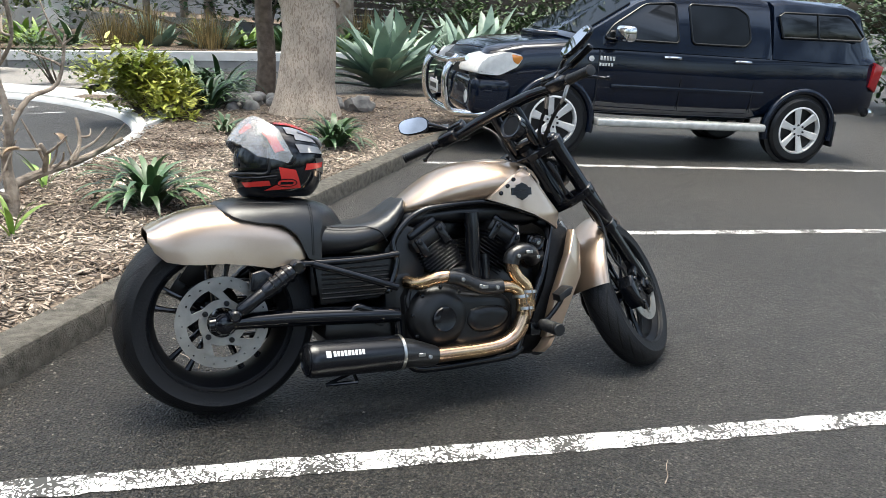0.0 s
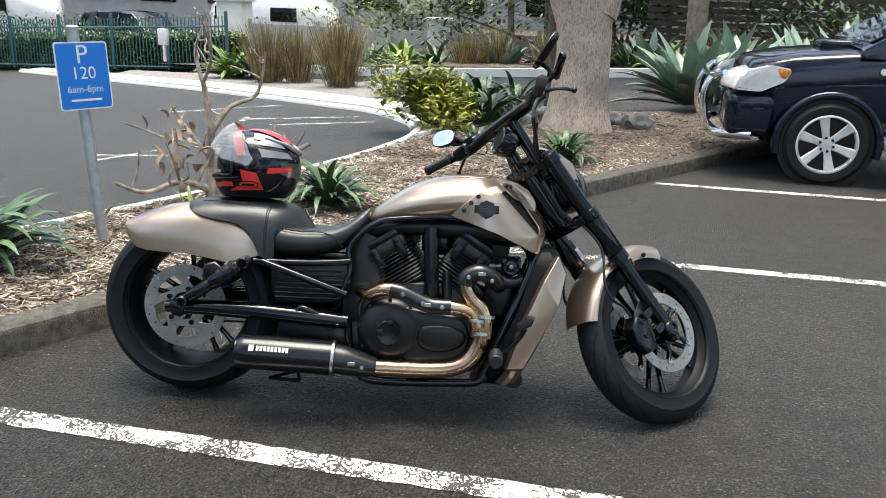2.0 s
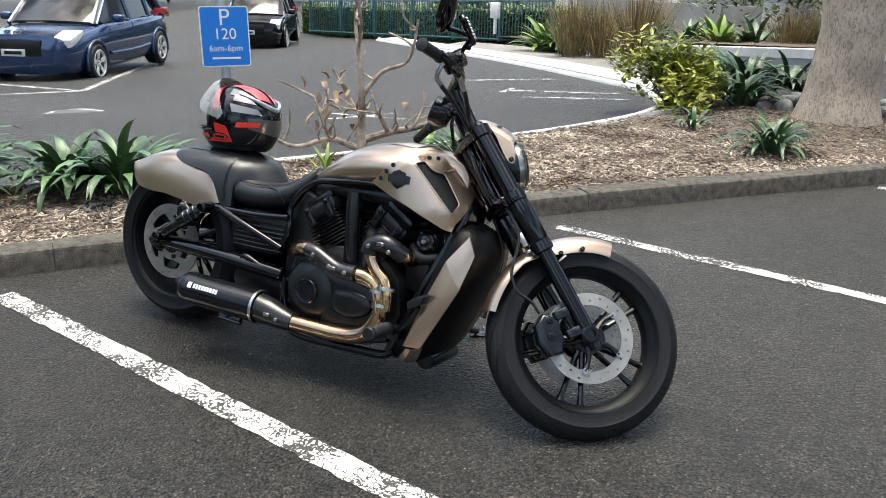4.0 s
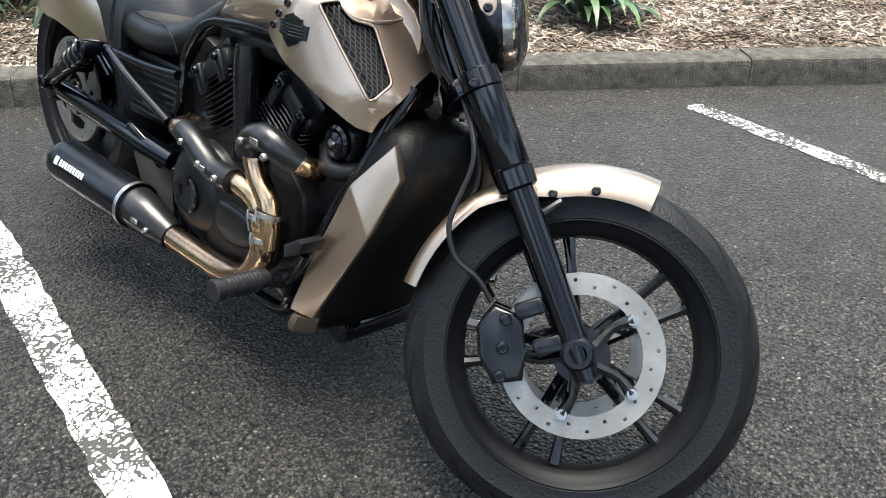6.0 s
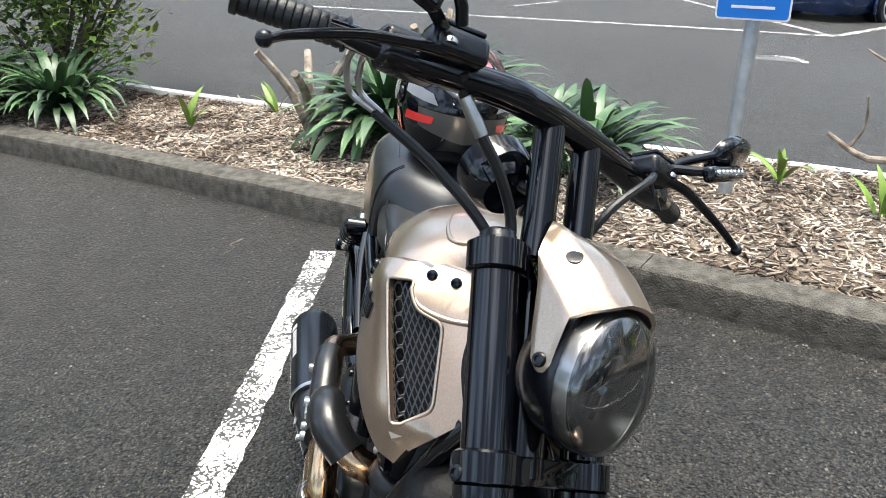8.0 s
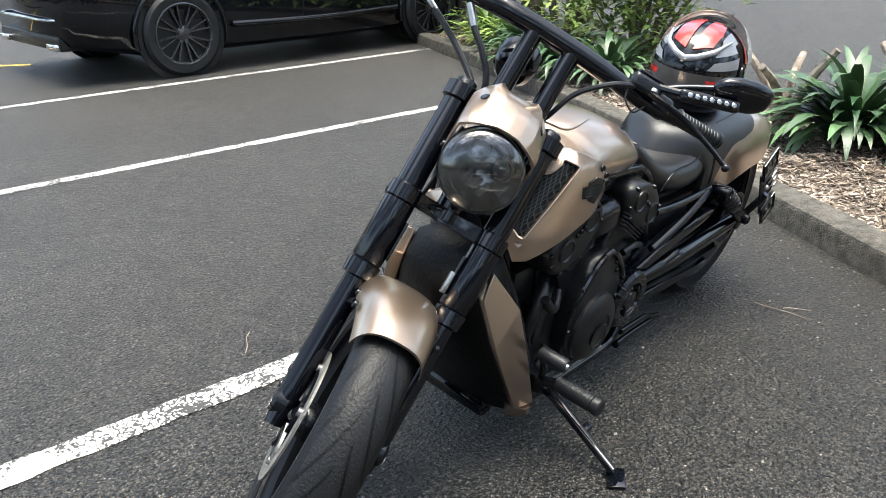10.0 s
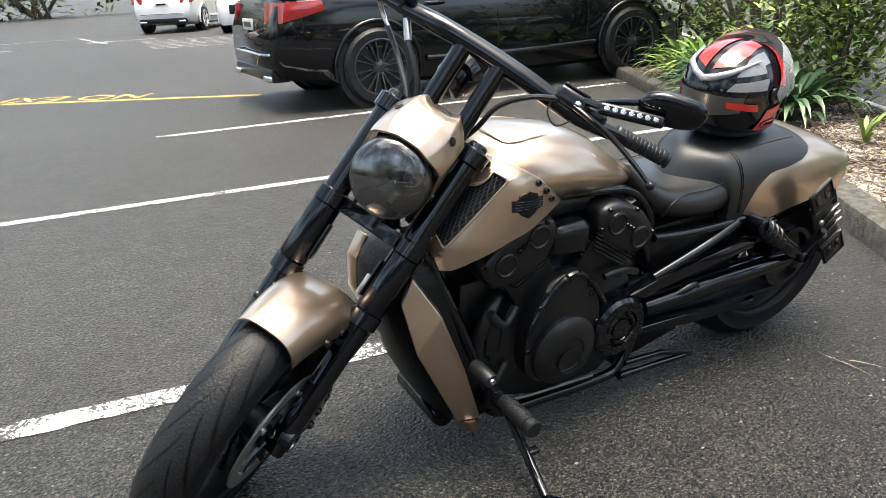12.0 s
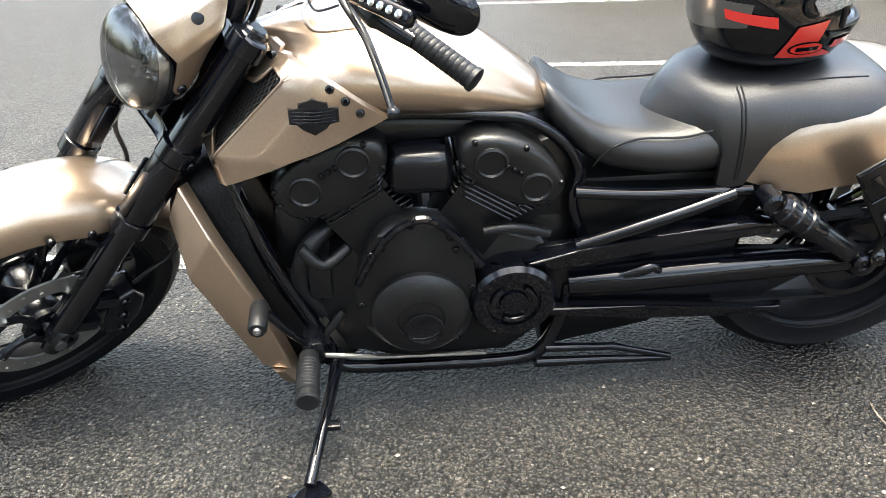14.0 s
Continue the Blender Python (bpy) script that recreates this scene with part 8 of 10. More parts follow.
make_saloon("red_car", "small red car across the road", "car", pose(9.2, -29.5, 0, 0, 0, 170), CAR_RED, 4.0, 0.86, 1.45, 2.5, 0.31, ALLOY, 0.95, None, False, 0.9)
make_saloon("white_ute", "white pickup at the roadside", "car", pose(7.9, -21.6, 0, 0, 0, 195), CAR_WHITE, 4.8, 0.9, 1.7, 3.0, 0.37, ALLOY, 1.05, None, False, 1.05)


# planting
LEAF = mat("strap_leaf", (0.027, 0.066, 0.027), 0.38, 0, (0.085, 0.15, 0.06), 3, 0.1, 60, island=0.5)
LEAF_ONE = mat("one_strap_leaf", (0.028, 0.068, 0.028), 0.38, 0, (0.09, 0.155, 0.064), 3, 0.1, 60, single=0.5)
LEAF_ONE_PALE = mat("one_young_leaf", (0.10, 0.20, 0.03), 0.42, 0, (0.24, 0.32, 0.07), 4, single=0.35)
LEAF_LIGHT = mat("young_leaf", (0.10, 0.20, 0.03), 0.45, 0, (0.26, 0.34, 0.07), 4, island=0.35)
LEAF_BUSH = mat("bush_leaf", (0.06, 0.12, 0.02), 0.45, 0, (0.22, 0.28, 0.05), 2.5, island=0.5)
LEAF_DARK = mat("dark_leaf", (0.022, 0.05, 0.016), 0.5, 0, (0.075, 0.13, 0.04), 1.2, island=0.55)
LEAF_AGAVE = mat("agave_leaf", (0.12, 0.185, 0.145), 0.45, 0, (0.25, 0.325, 0.25), 2.5, 0.05, 50, island=0.3)
LEAF_AGAVE_ONE = mat("one_agave_leaf", (0.12, 0.185, 0.145), 0.45, 0, (0.25, 0.325, 0.25), 2.5, 0.05, 50, single=0.3)
LEAF_DRY = mat("dry_leaf", (0.18, 0.125, 0.08), 0.85, 0, (0.36, 0.27, 0.18), 12, 0.4, 60)
REED = mat("rusty_reed", (0.11, 0.09, 0.035), 0.7, 0, (0.27, 0.2, 0.085), 4, island=0.6)
BARK = mat("pale_tree_bark", (0.2, 0.155, 0.115), 0.9, 0, (0.36, 0.3, 0.24), 7, 0.7, 26)


def bark_material(name, dark, pale):
    """Bark with long upright fissures."""
    m = mat(name, pale, 0.92)
    n, l = m.node_tree.nodes, m.node_tree.links
    b = n["Principled BSDF"]
    co, mp = n.new("ShaderNodeTexCoord"), n.new("ShaderNodeMapping")
    mp.inputs["Scale"].default_value = (1, 1, 0.4)
    l.new(co.outputs["Object"], mp.inputs["Vector"])
    big, fine = n.new("ShaderNodeTexNoise"), n.new("ShaderNodeTexNoise")
    big.inputs["Scale"].default_value, big.inputs["Detail"].default_value, big.inputs["Distortion"].default_value = 46, 12, 1.2
    fine.inputs["Scale"].default_value, fine.inputs["Detail"].default_value = 3.5, 5
    l.new(mp.outputs["Vector"], big.inputs["Vector"])
    l.new(co.outputs["Object"], fine.inputs["Vector"])
    r1, r2, mx = n.new("ShaderNodeValToRGB"), n.new("ShaderNodeValToRGB"), n.new("ShaderNodeMix")
    e = r1.color_ramp.elements
    e[0].position, e[0].color, e[1].position, e[1].color = 0.38, (*dark, 1), 0.52, (*pale, 1)
    e = r2.color_ramp.elements
    e[0].position, e[0].color, e[1].position, e[1].color = 0.3, (0.7, 0.68, 0.66, 1), 0.7, (1.15, 1.12, 1.08, 1)
    mx.data_type, mx.blend_type = "RGBA", "MULTIPLY"
    mx.inputs["Factor"].default_value = 1
    l.new(big.outputs["Fac"], r1.inputs["Fac"])
    l.new(fine.outputs["Fac"], r2.inputs["Fac"])
    l.new(r1.outputs["Color"], mx.inputs["A"])
    l.new(r2.outputs["Color"], mx.inputs["B"])
    l.new(mx.outputs["Result"], b.inputs["Base Color"])
    bp = n.new("ShaderNodeBump")
    bp.inputs["Strength"].default_value, bp.inputs["Distance"].default_value = 0.8, 0.014
    l.new(big.outputs["Fac"], bp.inputs["Height"])
    l.new(bp.outputs["Normal"], b.inputs["Normal"])
    return m


TRUNK = bark_material("fissured_pale_bark", (0.32, 0.26, 0.205), (0.52, 0.45, 0.375))
LEAF_GOLD = mat("golden_leaf", (0.2, 0.25, 0.03), 0.4, 0, (0.5, 0.5, 0.1), 2.5, island=0.4)
BARK_DARK = mat("dark_bark", (0.08, 0.06, 0.045), 0.9, 0, (0.17, 0.13, 0.1), 12, 0.7, 50)
TWIG = mat("grey_brown_twig", (0.17, 0.135, 0.105), 0.9, 0, (0.4, 0.335, 0.27), 16, 0.9, 70)
LEAF_HEDGE = mat("hedge_leaf", (0.05, 0.1, 0.02), 0.45, 0, (0.15, 0.23, 0.05), 1.5, island=0.5)
STONE = mat("grey_river_stone", (0.16, 0.15, 0.145), 0.75, 0, (0.3, 0.29, 0.27), 12, 0.3, 60, island=0.3)
STONE_ONE = mat("one_river_stone", (0.16, 0.15, 0.145), 0.75, 0, (0.3, 0.29, 0.27), 12, 0.3, 60, single=0.3)
HEDGE_SHADE = mat("hedge_shade", (0.012, 0.02, 0.008), 0.9, 0, (0.03, 0.045, 0.015), 3)


def blade(verts, faces, root, heading, length, width, rise, droop, fold=0.18, seg=7, taper=0.55):
    """One long leaf that rises from its root and arches over."""
    d = Vector((math.cos(heading), math.sin(heading), 0))
    side = Vector((-d.y, d.x, 0))
    c, a = Vector(root), rise
    k0 = len(verts)
    for i in range(seg + 1):
        t = i / seg
        w = width * (0.55 + 0.45 * math.sin(min(1, t / 0.45) * math.pi / 2)) * (1 - max(0, (t - taper) / (1 - taper)) ** 1.6) + 0.0008
        up = Vector((-math.sin(a) * d.x, -math.sin(a) * d.y, math.cos(a)))
        verts += [tuple(c - side * w + up * w * fold), tuple(c), tuple(c + side * w + up * w * fold)]
        c = c + (d * math.cos(a) + Vector((0, 0, math.sin(a)))) * (length / seg)
        a -= droop / seg * (0.5 + t)
    for i in range(seg):
        k = k0 + i * 3
        faces += [(k, k + 1, k + 4, k + 3), (k + 1, k + 2, k + 5, k + 4)]


def leafy(name, verts, faces, material, parent):
    me = bpy.data.meshes.new(name)
    me.from_pydata(verts, [], faces)
    for p in me.polygons:
        p.use_smooth = True
    me.materials.append(material)
    ob = new(name, me)
    ob.parent = parent
    return tagged(ob, "", "", "", "stuff")


def leaf_part(verts, faces, material, parent):
    me = bpy.data.meshes.new("leaf")
    me.from_pydata(verts, [], faces)
    for p in me.polygons:
        p.use_smooth = True
    me.materials.append(material)
    ob = new("leaf", me)
    ob.parent = parent


def clump(name, label, x, y, n, length, width, seed, material=None, rise=(0.7, 1.45), droop=(1.3, 2.6), spread=0.1, z=None, category="plant", group="", fold=0.18, single=None):
    rnd = random.Random(seed)
    z = ground_z(x, y) if z is None else z
    t = thing(name, label, category, pose(x, y, z), group)
    verts, faces = [], []
    for i in range(n):
        if single and verts:
            leaf_part(verts, faces, single, t)
            verts, faces = [], []
        h = rnd.uniform(0, math.tau)
        q = rnd.random() ** 0.7
        le = length * rnd.uniform(0.6, 1.1)
        blade(verts, faces, (spread * q * math.cos(h), spread * q * math.sin(h), rnd.uniform(-0.02, 0.05)), h + rnd.gauss(0, 0.5), le, width * rnd.uniform(0.7, 1.15), rise[1] + (rise[0] - rise[1]) * q + rnd.gauss(0, 0.1), rnd.uniform(*droop), fold)
    if single:
        leaf_part(verts, faces, single, t)
    else:
        leafy("leaves", verts, faces, material or LEAF, t)
    return t


def bush(name, label, x, y, z, sx, sy, sz, n, leaf, seed, material, twigs=8, category="bush", shell_only=0.35, group=""):
    """A crown of many small leaves on thin branches, ragged at its edge."""
    rnd = random.Random(seed)
    t = thing(name, label, category, pose(x, y, z), group)
    lumps = [(Vector((rnd.gauss(0, 0.38) * sx, rnd.gauss(0, 0.38) * sy, sz * rnd.uniform(0.25, 0.85))), rnd.uniform(0.28, 0.5)) for _ in range(max(6, int(twigs * 1.5)))]
    bm = B()
    for c, _ in lumps[:twigs]:
        sweep(bm, [(rnd.gauss(0, 0.05) * sx, rnd.gauss(0, 0.05) * sy, -0.03), (c.x * 0.5, c.y * 0.5, c.z * 0.5), tuple(c)], [0.02 * sz + 0.004, 0.012 * sz + 0.003, 0.004], 5)
    part("woody_frame", bm, BARK_DARK, t)
    verts, faces = [], []
    for i in range(n):
        c, r = rnd.choice(lumps)
        v = Vector((rnd.gauss(0, 1), rnd.gauss(0, 1), rnd.gauss(0, 1))).normalized() * rnd.uniform(shell_only, 1.0) ** 0.6 * r
        p = c + Vector((v.x * sx, v.y * sy, v.z * sz))
        if p.z < 0.02:
            p.z = rnd.uniform(0.02, 0.15)
        h = math.atan2(v.y, v.x) + rnd.gauss(0, 0.9)
        blade(verts, faces, tuple(p), h, leaf * rnd.uniform(0.6, 1.2), leaf * rnd.uniform(0.16, 0.26), rnd.uniform(-0.3, 0.9), rnd.uniform(0.2, 1.2), 0.25, 2, 0.3)
    leafy("leaves", verts, faces, material, t)
    return t


def make_plants():
    ag = "clump of broad green strap leaves growing in the mulch"
    g = "strap-leaf clumps"
    for i, (x, y, n, le, w) in enumerate([(-2.08, 0.12, 150, 0.64, 0.034), (-2.35, 0.45, 100, 0.62, 0.034), (-1.85, 0.95, 80, 0.52, 0.03), (-1.52, 1.1, 85, 0.52, 0.03), (-0.33, 2.86, 85, 0.42, 0.021), (1.08, 4.9, 75, 0.40, 0.021), (0.17, 5.65, 26, 0.26, 0.018), (-2.62, -1.95, 100, 0.56, 0.028), (-2.68, -2.5, 110, 0.58, 0.028), (-2.95, -3.1, 110, 0.58, 0.028), (-3.3, -3.6, 110, 0.58, 0.028), (-3.6, -4.3, 95, 0.55, 0.024), (-4.2, -4.9, 90, 0.55, 0.024), (0.05, 7.35, 90, 0.55, 0.026), (-0.15, 8.1, 110, 0.75, 0.034), (0.2, 8.5, 100, 0.7, 0.034), (-0.5, 8.5, 100, 0.75, 0.034)]):
        clump("strap_leaf_plant", ag, x, y, n, le, w, 100 + i, group=g, single=LEAF_ONE if i not in (10, 11) else LEAF_ONE_PALE)
    for i, (x, y) in enumerate([(-1.38, 1.94), (-0.95, 2.2), (-0.98, 3.3), (-2.7, -0.65), (-2.3, -1.05)]):
        clump("seedling", "small bright green seedling in the mulch", x, y, 7, 0.24, 0.018, 140 + i, LEAF_LIGHT, (0.9, 1.5), (0.5, 1.6), 0.02, group="seedlings")
    # bare pruned shrub
    t = thing("bare_shrub", "pruned leafless shrub with knobbly grey branches and a few dry leaves", "shrub", pose(-1.05, 2.6, ground_z(-1.05, 2.6)))
    limbs = [([(0, 0, -0.04), (0.02, 0.02, 0.1), (0.0, 0.05, 0.25), (0.03, 0.02, 0.45), (-0.02, 0.05, 0.7)], [0.055, 0.045, 0.035, 0.026, 0.018]),
             ([(0.0, 0.04, 0.14), (0.15, 0.12, 0.2), (0.3, 0.22, 0.24), (0.5, 0.3, 0.34)], [0.035, 0.03, 0.024, 0.016]), ([(0.0, 0.0, 0.1), (-0.1, -0.12, 0.16), (-0.2, -0.3, 0.13), (-0.3, -0.42, 0.2)], [0.03, 0.024, 0.018, 0.012]),
             ([(0.02, 0.03, 0.4), (0.1, 0.12, 0.55), (0.22, 0.22, 0.62), (0.26, 0.26, 0.85)], [0.022, 0.018, 0.014, 0.009]), ([(0.0, 0.04, 0.28), (-0.12, 0.06, 0.4), (-0.2, 0.02, 0.55)], [0.02, 0.014, 0.009]), ([(-0.02, 0.05, 0.68), (-0.08, 0.1, 0.85), (-0.05, 0.16, 1.0)], [0.018, 0.013, 0.008]), ([(-0.02, 0.05, 0.68), (0.08, -0.03, 0.84), (0.07, -0.06, 1.05)], [0.015, 0.011, 0.007]), ([(0.28, 0.2, 0.24), (0.3, 0.26, 0.34), (0.28, 0.3, 0.44)], [0.016, 0.013, 0.01]), ([(0.15, 0.12, 0.2), (0.18, 0.02, 0.3), (0.16, 0.0, 0.36)], [0.02, 0.016, 0.014]), ([(-0.1, -0.12, 0.16), (-0.08, -0.2, 0.28), (-0.12, -0.22, 0.42)], [0.014, 0.01, 0.006])]
    for pts, r in limbs:
        bm = B()
        sweep(bm, pts, [a * 0.72 for a in r], 9, 4)
        part("branch", bm, TWIG, t, m=Matrix.Scale(1.15, 4))
    rnd = random.Random(77)
    for k in range(34):
        pts, r = limbs[k % len(limbs)]
        i = rnd.randrange(1, len(pts))
        a = Vector(pts[i - 1]).lerp(Vector(pts[i]), rnd.random())
        d = Vector((rnd.gauss(0, 0.6), rnd.gauss(0, 0.6), rnd.uniform(0.1, 1))).normalized() * rnd.uniform(0.07, 0.22)
        e = d + Vector((rnd.gauss(0, 0.04), rnd.gauss(0, 0.04), rnd.uniform(0, 0.06)))
        bm = B()
        sweep(bm, [a, a + d * 0.5 + Vector((rnd.gauss(0, 0.012), rnd.gauss(0, 0.012), 0)), a + e], [0.008, 0.006, 0.0035], 6, 3)
        part("twig", bm, TWIG, t, m=Matrix.Scale(1.15, 4))
    verts, faces = [], []
    for _ in range(26):
        c = Vector((-0.15 + rnd.gauss(0, 0.1), -0.05 + rnd.gauss(0, 0.14), rnd.uniform(0.2, 0.62)))
        blade(verts, faces, tuple(c), rnd.uniform(0, 6.3), rnd.uniform(0.06, 0.13), 0.02, rnd.uniform(-1.4, 0.2), rnd.uniform(0.5, 2.5), 0.7, 4)
    leafy("dry_leaves", verts, faces, LEAF_DRY, t)
    for i, (x, y, h) in enumerate([(-2.12, -0.3, 0.5), (-2.3, 0.32, 0.62)]):
        t = thing("pruned_stump", "cut grey branches among the strap leaves", "shrub", pose(x, y, ground_z(x, y)), "pruned stumps")
        for k in range(4):
            a = k * 1.7 + i
            bm = B()
            sweep(bm, [(0, 0, -0.03), (0.1 * math.cos(a), 0.1 * math.sin(a), h * 0.5), (0.3 * math.cos(a), 0.25 * math.sin(a), h * (0.8 + 0.15 * k % 0.3))], [0.03, 0.025, 0.02], 8, 3)
            part("branch", bm, TWIG, t)
    # large tree with forking limbs
    t = thing("tree", "large tree with a thick pale trunk that forks into limbs", "tree", pose(1.08, 6.95, ground_z(1.08, 6.95)))
    bm = B()
    sweep(bm, [(0, 0, -0.08), (0, 0, 0.08), (0.0, 0, 0.3), (0.02, 0, 0.8), (0.0, 0, 1.15), (-0.02, 0, 1.35)], [0.43, 0.37, 0.315, 0.285, 0.295, 0.31], 28, 4)
    part("trunk", bm, TRUNK, t, "pale ridged trunk", 60)
    for pts, r in (([(-0.08, 0, 1.2), (-0.35, 0.1, 1.8), (-0.8, 0.2, 2.7), (-1.4, 0.2, 4.0)], [0.24, 0.2, 0.16, 0.08]), ([(0.1, 0, 1.2), (0.3, 0.1, 1.9), (0.7, -0.2, 3.0), (1.2, -0.3, 4.3)], [0.24, 0.2, 0.15, 0.08]), ([(0.0, 0.1, 1.3), (0.05, 0.5, 2.2), (0.0, 1.2, 3.6)], [0.2, 0.16, 0.09])):
        bm = B()
        sweep(bm, pts, r, 16, 5)
        part("limb", bm, TRUNK, t, "", 60)
    rnd = random.Random(8)
    verts, faces = [], []
    for _ in range(1900):
        c = Vector(rnd.choice(((-1.4, 0.2, 4.4), (1.2, -0.3, 4.6), (0, 1.2, 4.2), (0.2, 0.2, 5.2), (-0.6, 0.8, 4.9), (-2.2, 0.5, 4.0), (2.2, 0.5, 4.1))))
        v = Vector((rnd.gauss(0, 1), rnd.gauss(0, 1), rnd.gauss(0, 1))).normalized() * rnd.random() ** 0.4
        blade(verts, faces, tuple(c + Vector((v.x * 1.2, v.y * 1.2, v.z * 0.8))), rnd.uniform(0, 6.3), 0.16, 0.03, rnd.uniform(-0.5, 0.8), 0.8, 0.2, 2, 0.3)
    leafy("crown", verts, faces, LEAF_DARK, t)
    # second, darker stem beside it and stones at its foot
    t = thing("slim_tree", "slim dark-barked tree rising from river stones", "tree", pose(0.72, 8.2, ground_z(0.72, 8.2)))
    bm = B()
    sweep(bm, [(0, 0, -0.05), (0.03, 0, 0.5), (-0.02, 0.05, 1.3), (0.05, 0, 2.6), (0, 0, 4)], [0.13, 0.11, 0.1, 0.09, 0.06], 12, 4)
    part("trunk", bm, BARK_DARK, t, "", 60)
    rnd = random.Random(4)
    verts, faces = [], []
    for _ in range(420):
        v = Vector((rnd.gauss(0, 0.6), rnd.gauss(0, 0.6), 4 + rnd.gauss(0, 0.4)))
        blade(verts, faces, tuple(v), rnd.uniform(0, 6.3), 0.16, 0.03, rnd.uniform(-0.5, 0.8), 0.8, 0.2, 2, 0.3)
    leafy("crown", verts, faces, LEAF_DARK, t)
    heap = thing("stone_heap", "heap of grey river stones at the tree's foot", "stones")
    for _ in range(46):
        x, y = rnd.gauss(0.55, 0.28), rnd.gauss(7.75, 0.2)
        bm = B()
        bmesh.ops.create_icosphere(bm, subdivisions=2, radius=rnd.uniform(0.05, 0.11), matrix=pose(x, y, ground_z(x, y) + rnd.uniform(0.0, 0.09), rnd.uniform(0, 90), 0, rnd.uniform(0, 360)) @ Matrix.Diagonal((1.2, 0.9, 0.65, 1)))
        part("stone", bm, STONE_ONE, heap)
    for i, (x, y, rr) in enumerate([(1.75, 7.3, 0.14), (1.5, 7.5, 0.1)]):
        bm = B()
        bmesh.ops.create_icosphere(bm, subdivisions=3, radius=rr, matrix=Matrix.Diagonal((1.2, 0.8, 0.9, 1)))
        for v in bm.verts:
            v.co *= 1 + 0.45 * noise.noise(v.co * 12)
        solid("rock", bm, STONE, "dark rough rock in the mulch", "rock", pose(x, y, ground_z(x, y) + 0.05), "rocks")
    bush("golden_bush", "bushy shrub with yellow-green leaves", -0.66, 7.1, ground_z(-0.66, 7.1), 0.62, 0.5, 0.62, 2600, 0.12, 31, LEAF_GOLD, 10)
    bush("round_bush", "small round dark green bush", -2.0, 10.6, land(-2, 10.6) + 0.1, 0.5, 0.5, 0.7, 900, 0.06, 33, LEAF_DARK, 6)
    # shrubs at the end of the bed
    bush("leafy_shrub", "open leafy green shrub behind the strap leaves", -3.35, -2.3, ground_z(-3.35, -2.3), 0.62, 0.75, 1.25, 2600, 0.1, 36, LEAF_BUSH, 12)
    bush("tall_shrub", "tall leafy green shrub at the edge of the bed", -4.3, -3.8, 0.1, 1.5, 1.5, 1.9, 5200, 0.09, 34, LEAF_BUSH, 14)
    bush("tall_shrub", "tall leafy green shrub at the edge of the bed", -5.4, -5.8, 0.1, 1.8, 1.8, 2.4, 5200, 0.1, 35, LEAF_BUSH, 14)
    # agaves and reeds behind
    for i, (x, y, le, n) in enumerate([(2.45, 9.6, 1.0, 46), (3.2, 11.2, 1.1, 40), (4.3, 11.6, 1.1, 40), (2.1, 15.2, 0.95, 36), (3.6, 15.0, 1.0, 36), (5.2, 13.0, 1.2, 36), (-0.9, 15.6, 0.9, 34), (0.3, 15.4, 0.9, 34), (6.5, 12.4, 1.1, 34)]):
        clump("agave", "large grey-green agave rosette", x, y, int(n * 1.45), le * 1.06, 0.12, 200 + i, LEAF_AGAVE, (0.25, 1.4), (0.1, 0.7), 0.12, land(x, y) + 0.12, group="agaves", fold=0.35, single=LEAF_AGAVE_ONE)
    for i, (x, y) in enumerate([(-7.0, 15.4), (-6.3, 15.2), (0.9, 15.8), (-3.9, 15.9), (-3.0, 15.4), (-2.4, 15.6), (-3.4, 16.3), (1.7, 15.3), (2.6, 15.0), (3.1, 15.6), (3.9, 15.2), (4.7, 14.9), (5.6, 15.1), (6.4, 14.8), (0.2, 16.4), (-5.2, 16.6)]):
        clump("leafy_clump", "broad-leaved green garden plant", x, y, 80, 0.95, 0.06, 220 + i, LEAF if i % 2 else LEAF_LIGHT, (0.5, 1.4), (0.8, 1.8), 0.2, land(x, y) + 0.1, group="garden plants")
    for i, (x, y, h, nn) in enumerate([(-5.5, 13.9, 1.25, 420), (-4.85, 13.9, 1.15, 330), (-3.55, 12.7, 1.3, 520), (-1.6, 15.4, 1.0, 320), (-1.0, 15.6, 1.1, 320), (0.15, 15.0, 1.0, 320), (-4.3, 14.9, 1.1, 300), (3.4, 16.2, 1.1, 260)]):
        if nn:
            clump("reed_tuft", "upright tuft of rusty brown reeds", x, y, nn, h, 0.006, 240 + i, REED, (1.15, 1.53), (0.05, 0.35), 0.28, land(x, y) + 0.08, group="reed tufts", fold=0.0)
    for i, (x, y) in enumerate([(5.6, -12.2), (6.0, -12.9), (5.5, -13.2)]):
        clump("grass_tuft", "dry green grass tuft on a traffic island", x, y, 90, 0.6, 0.008, 260 + i, REED if i else LEAF_LIGHT, (0.7, 1.45), (0.8, 1.9), 0.25, 0.12, group="island grass")


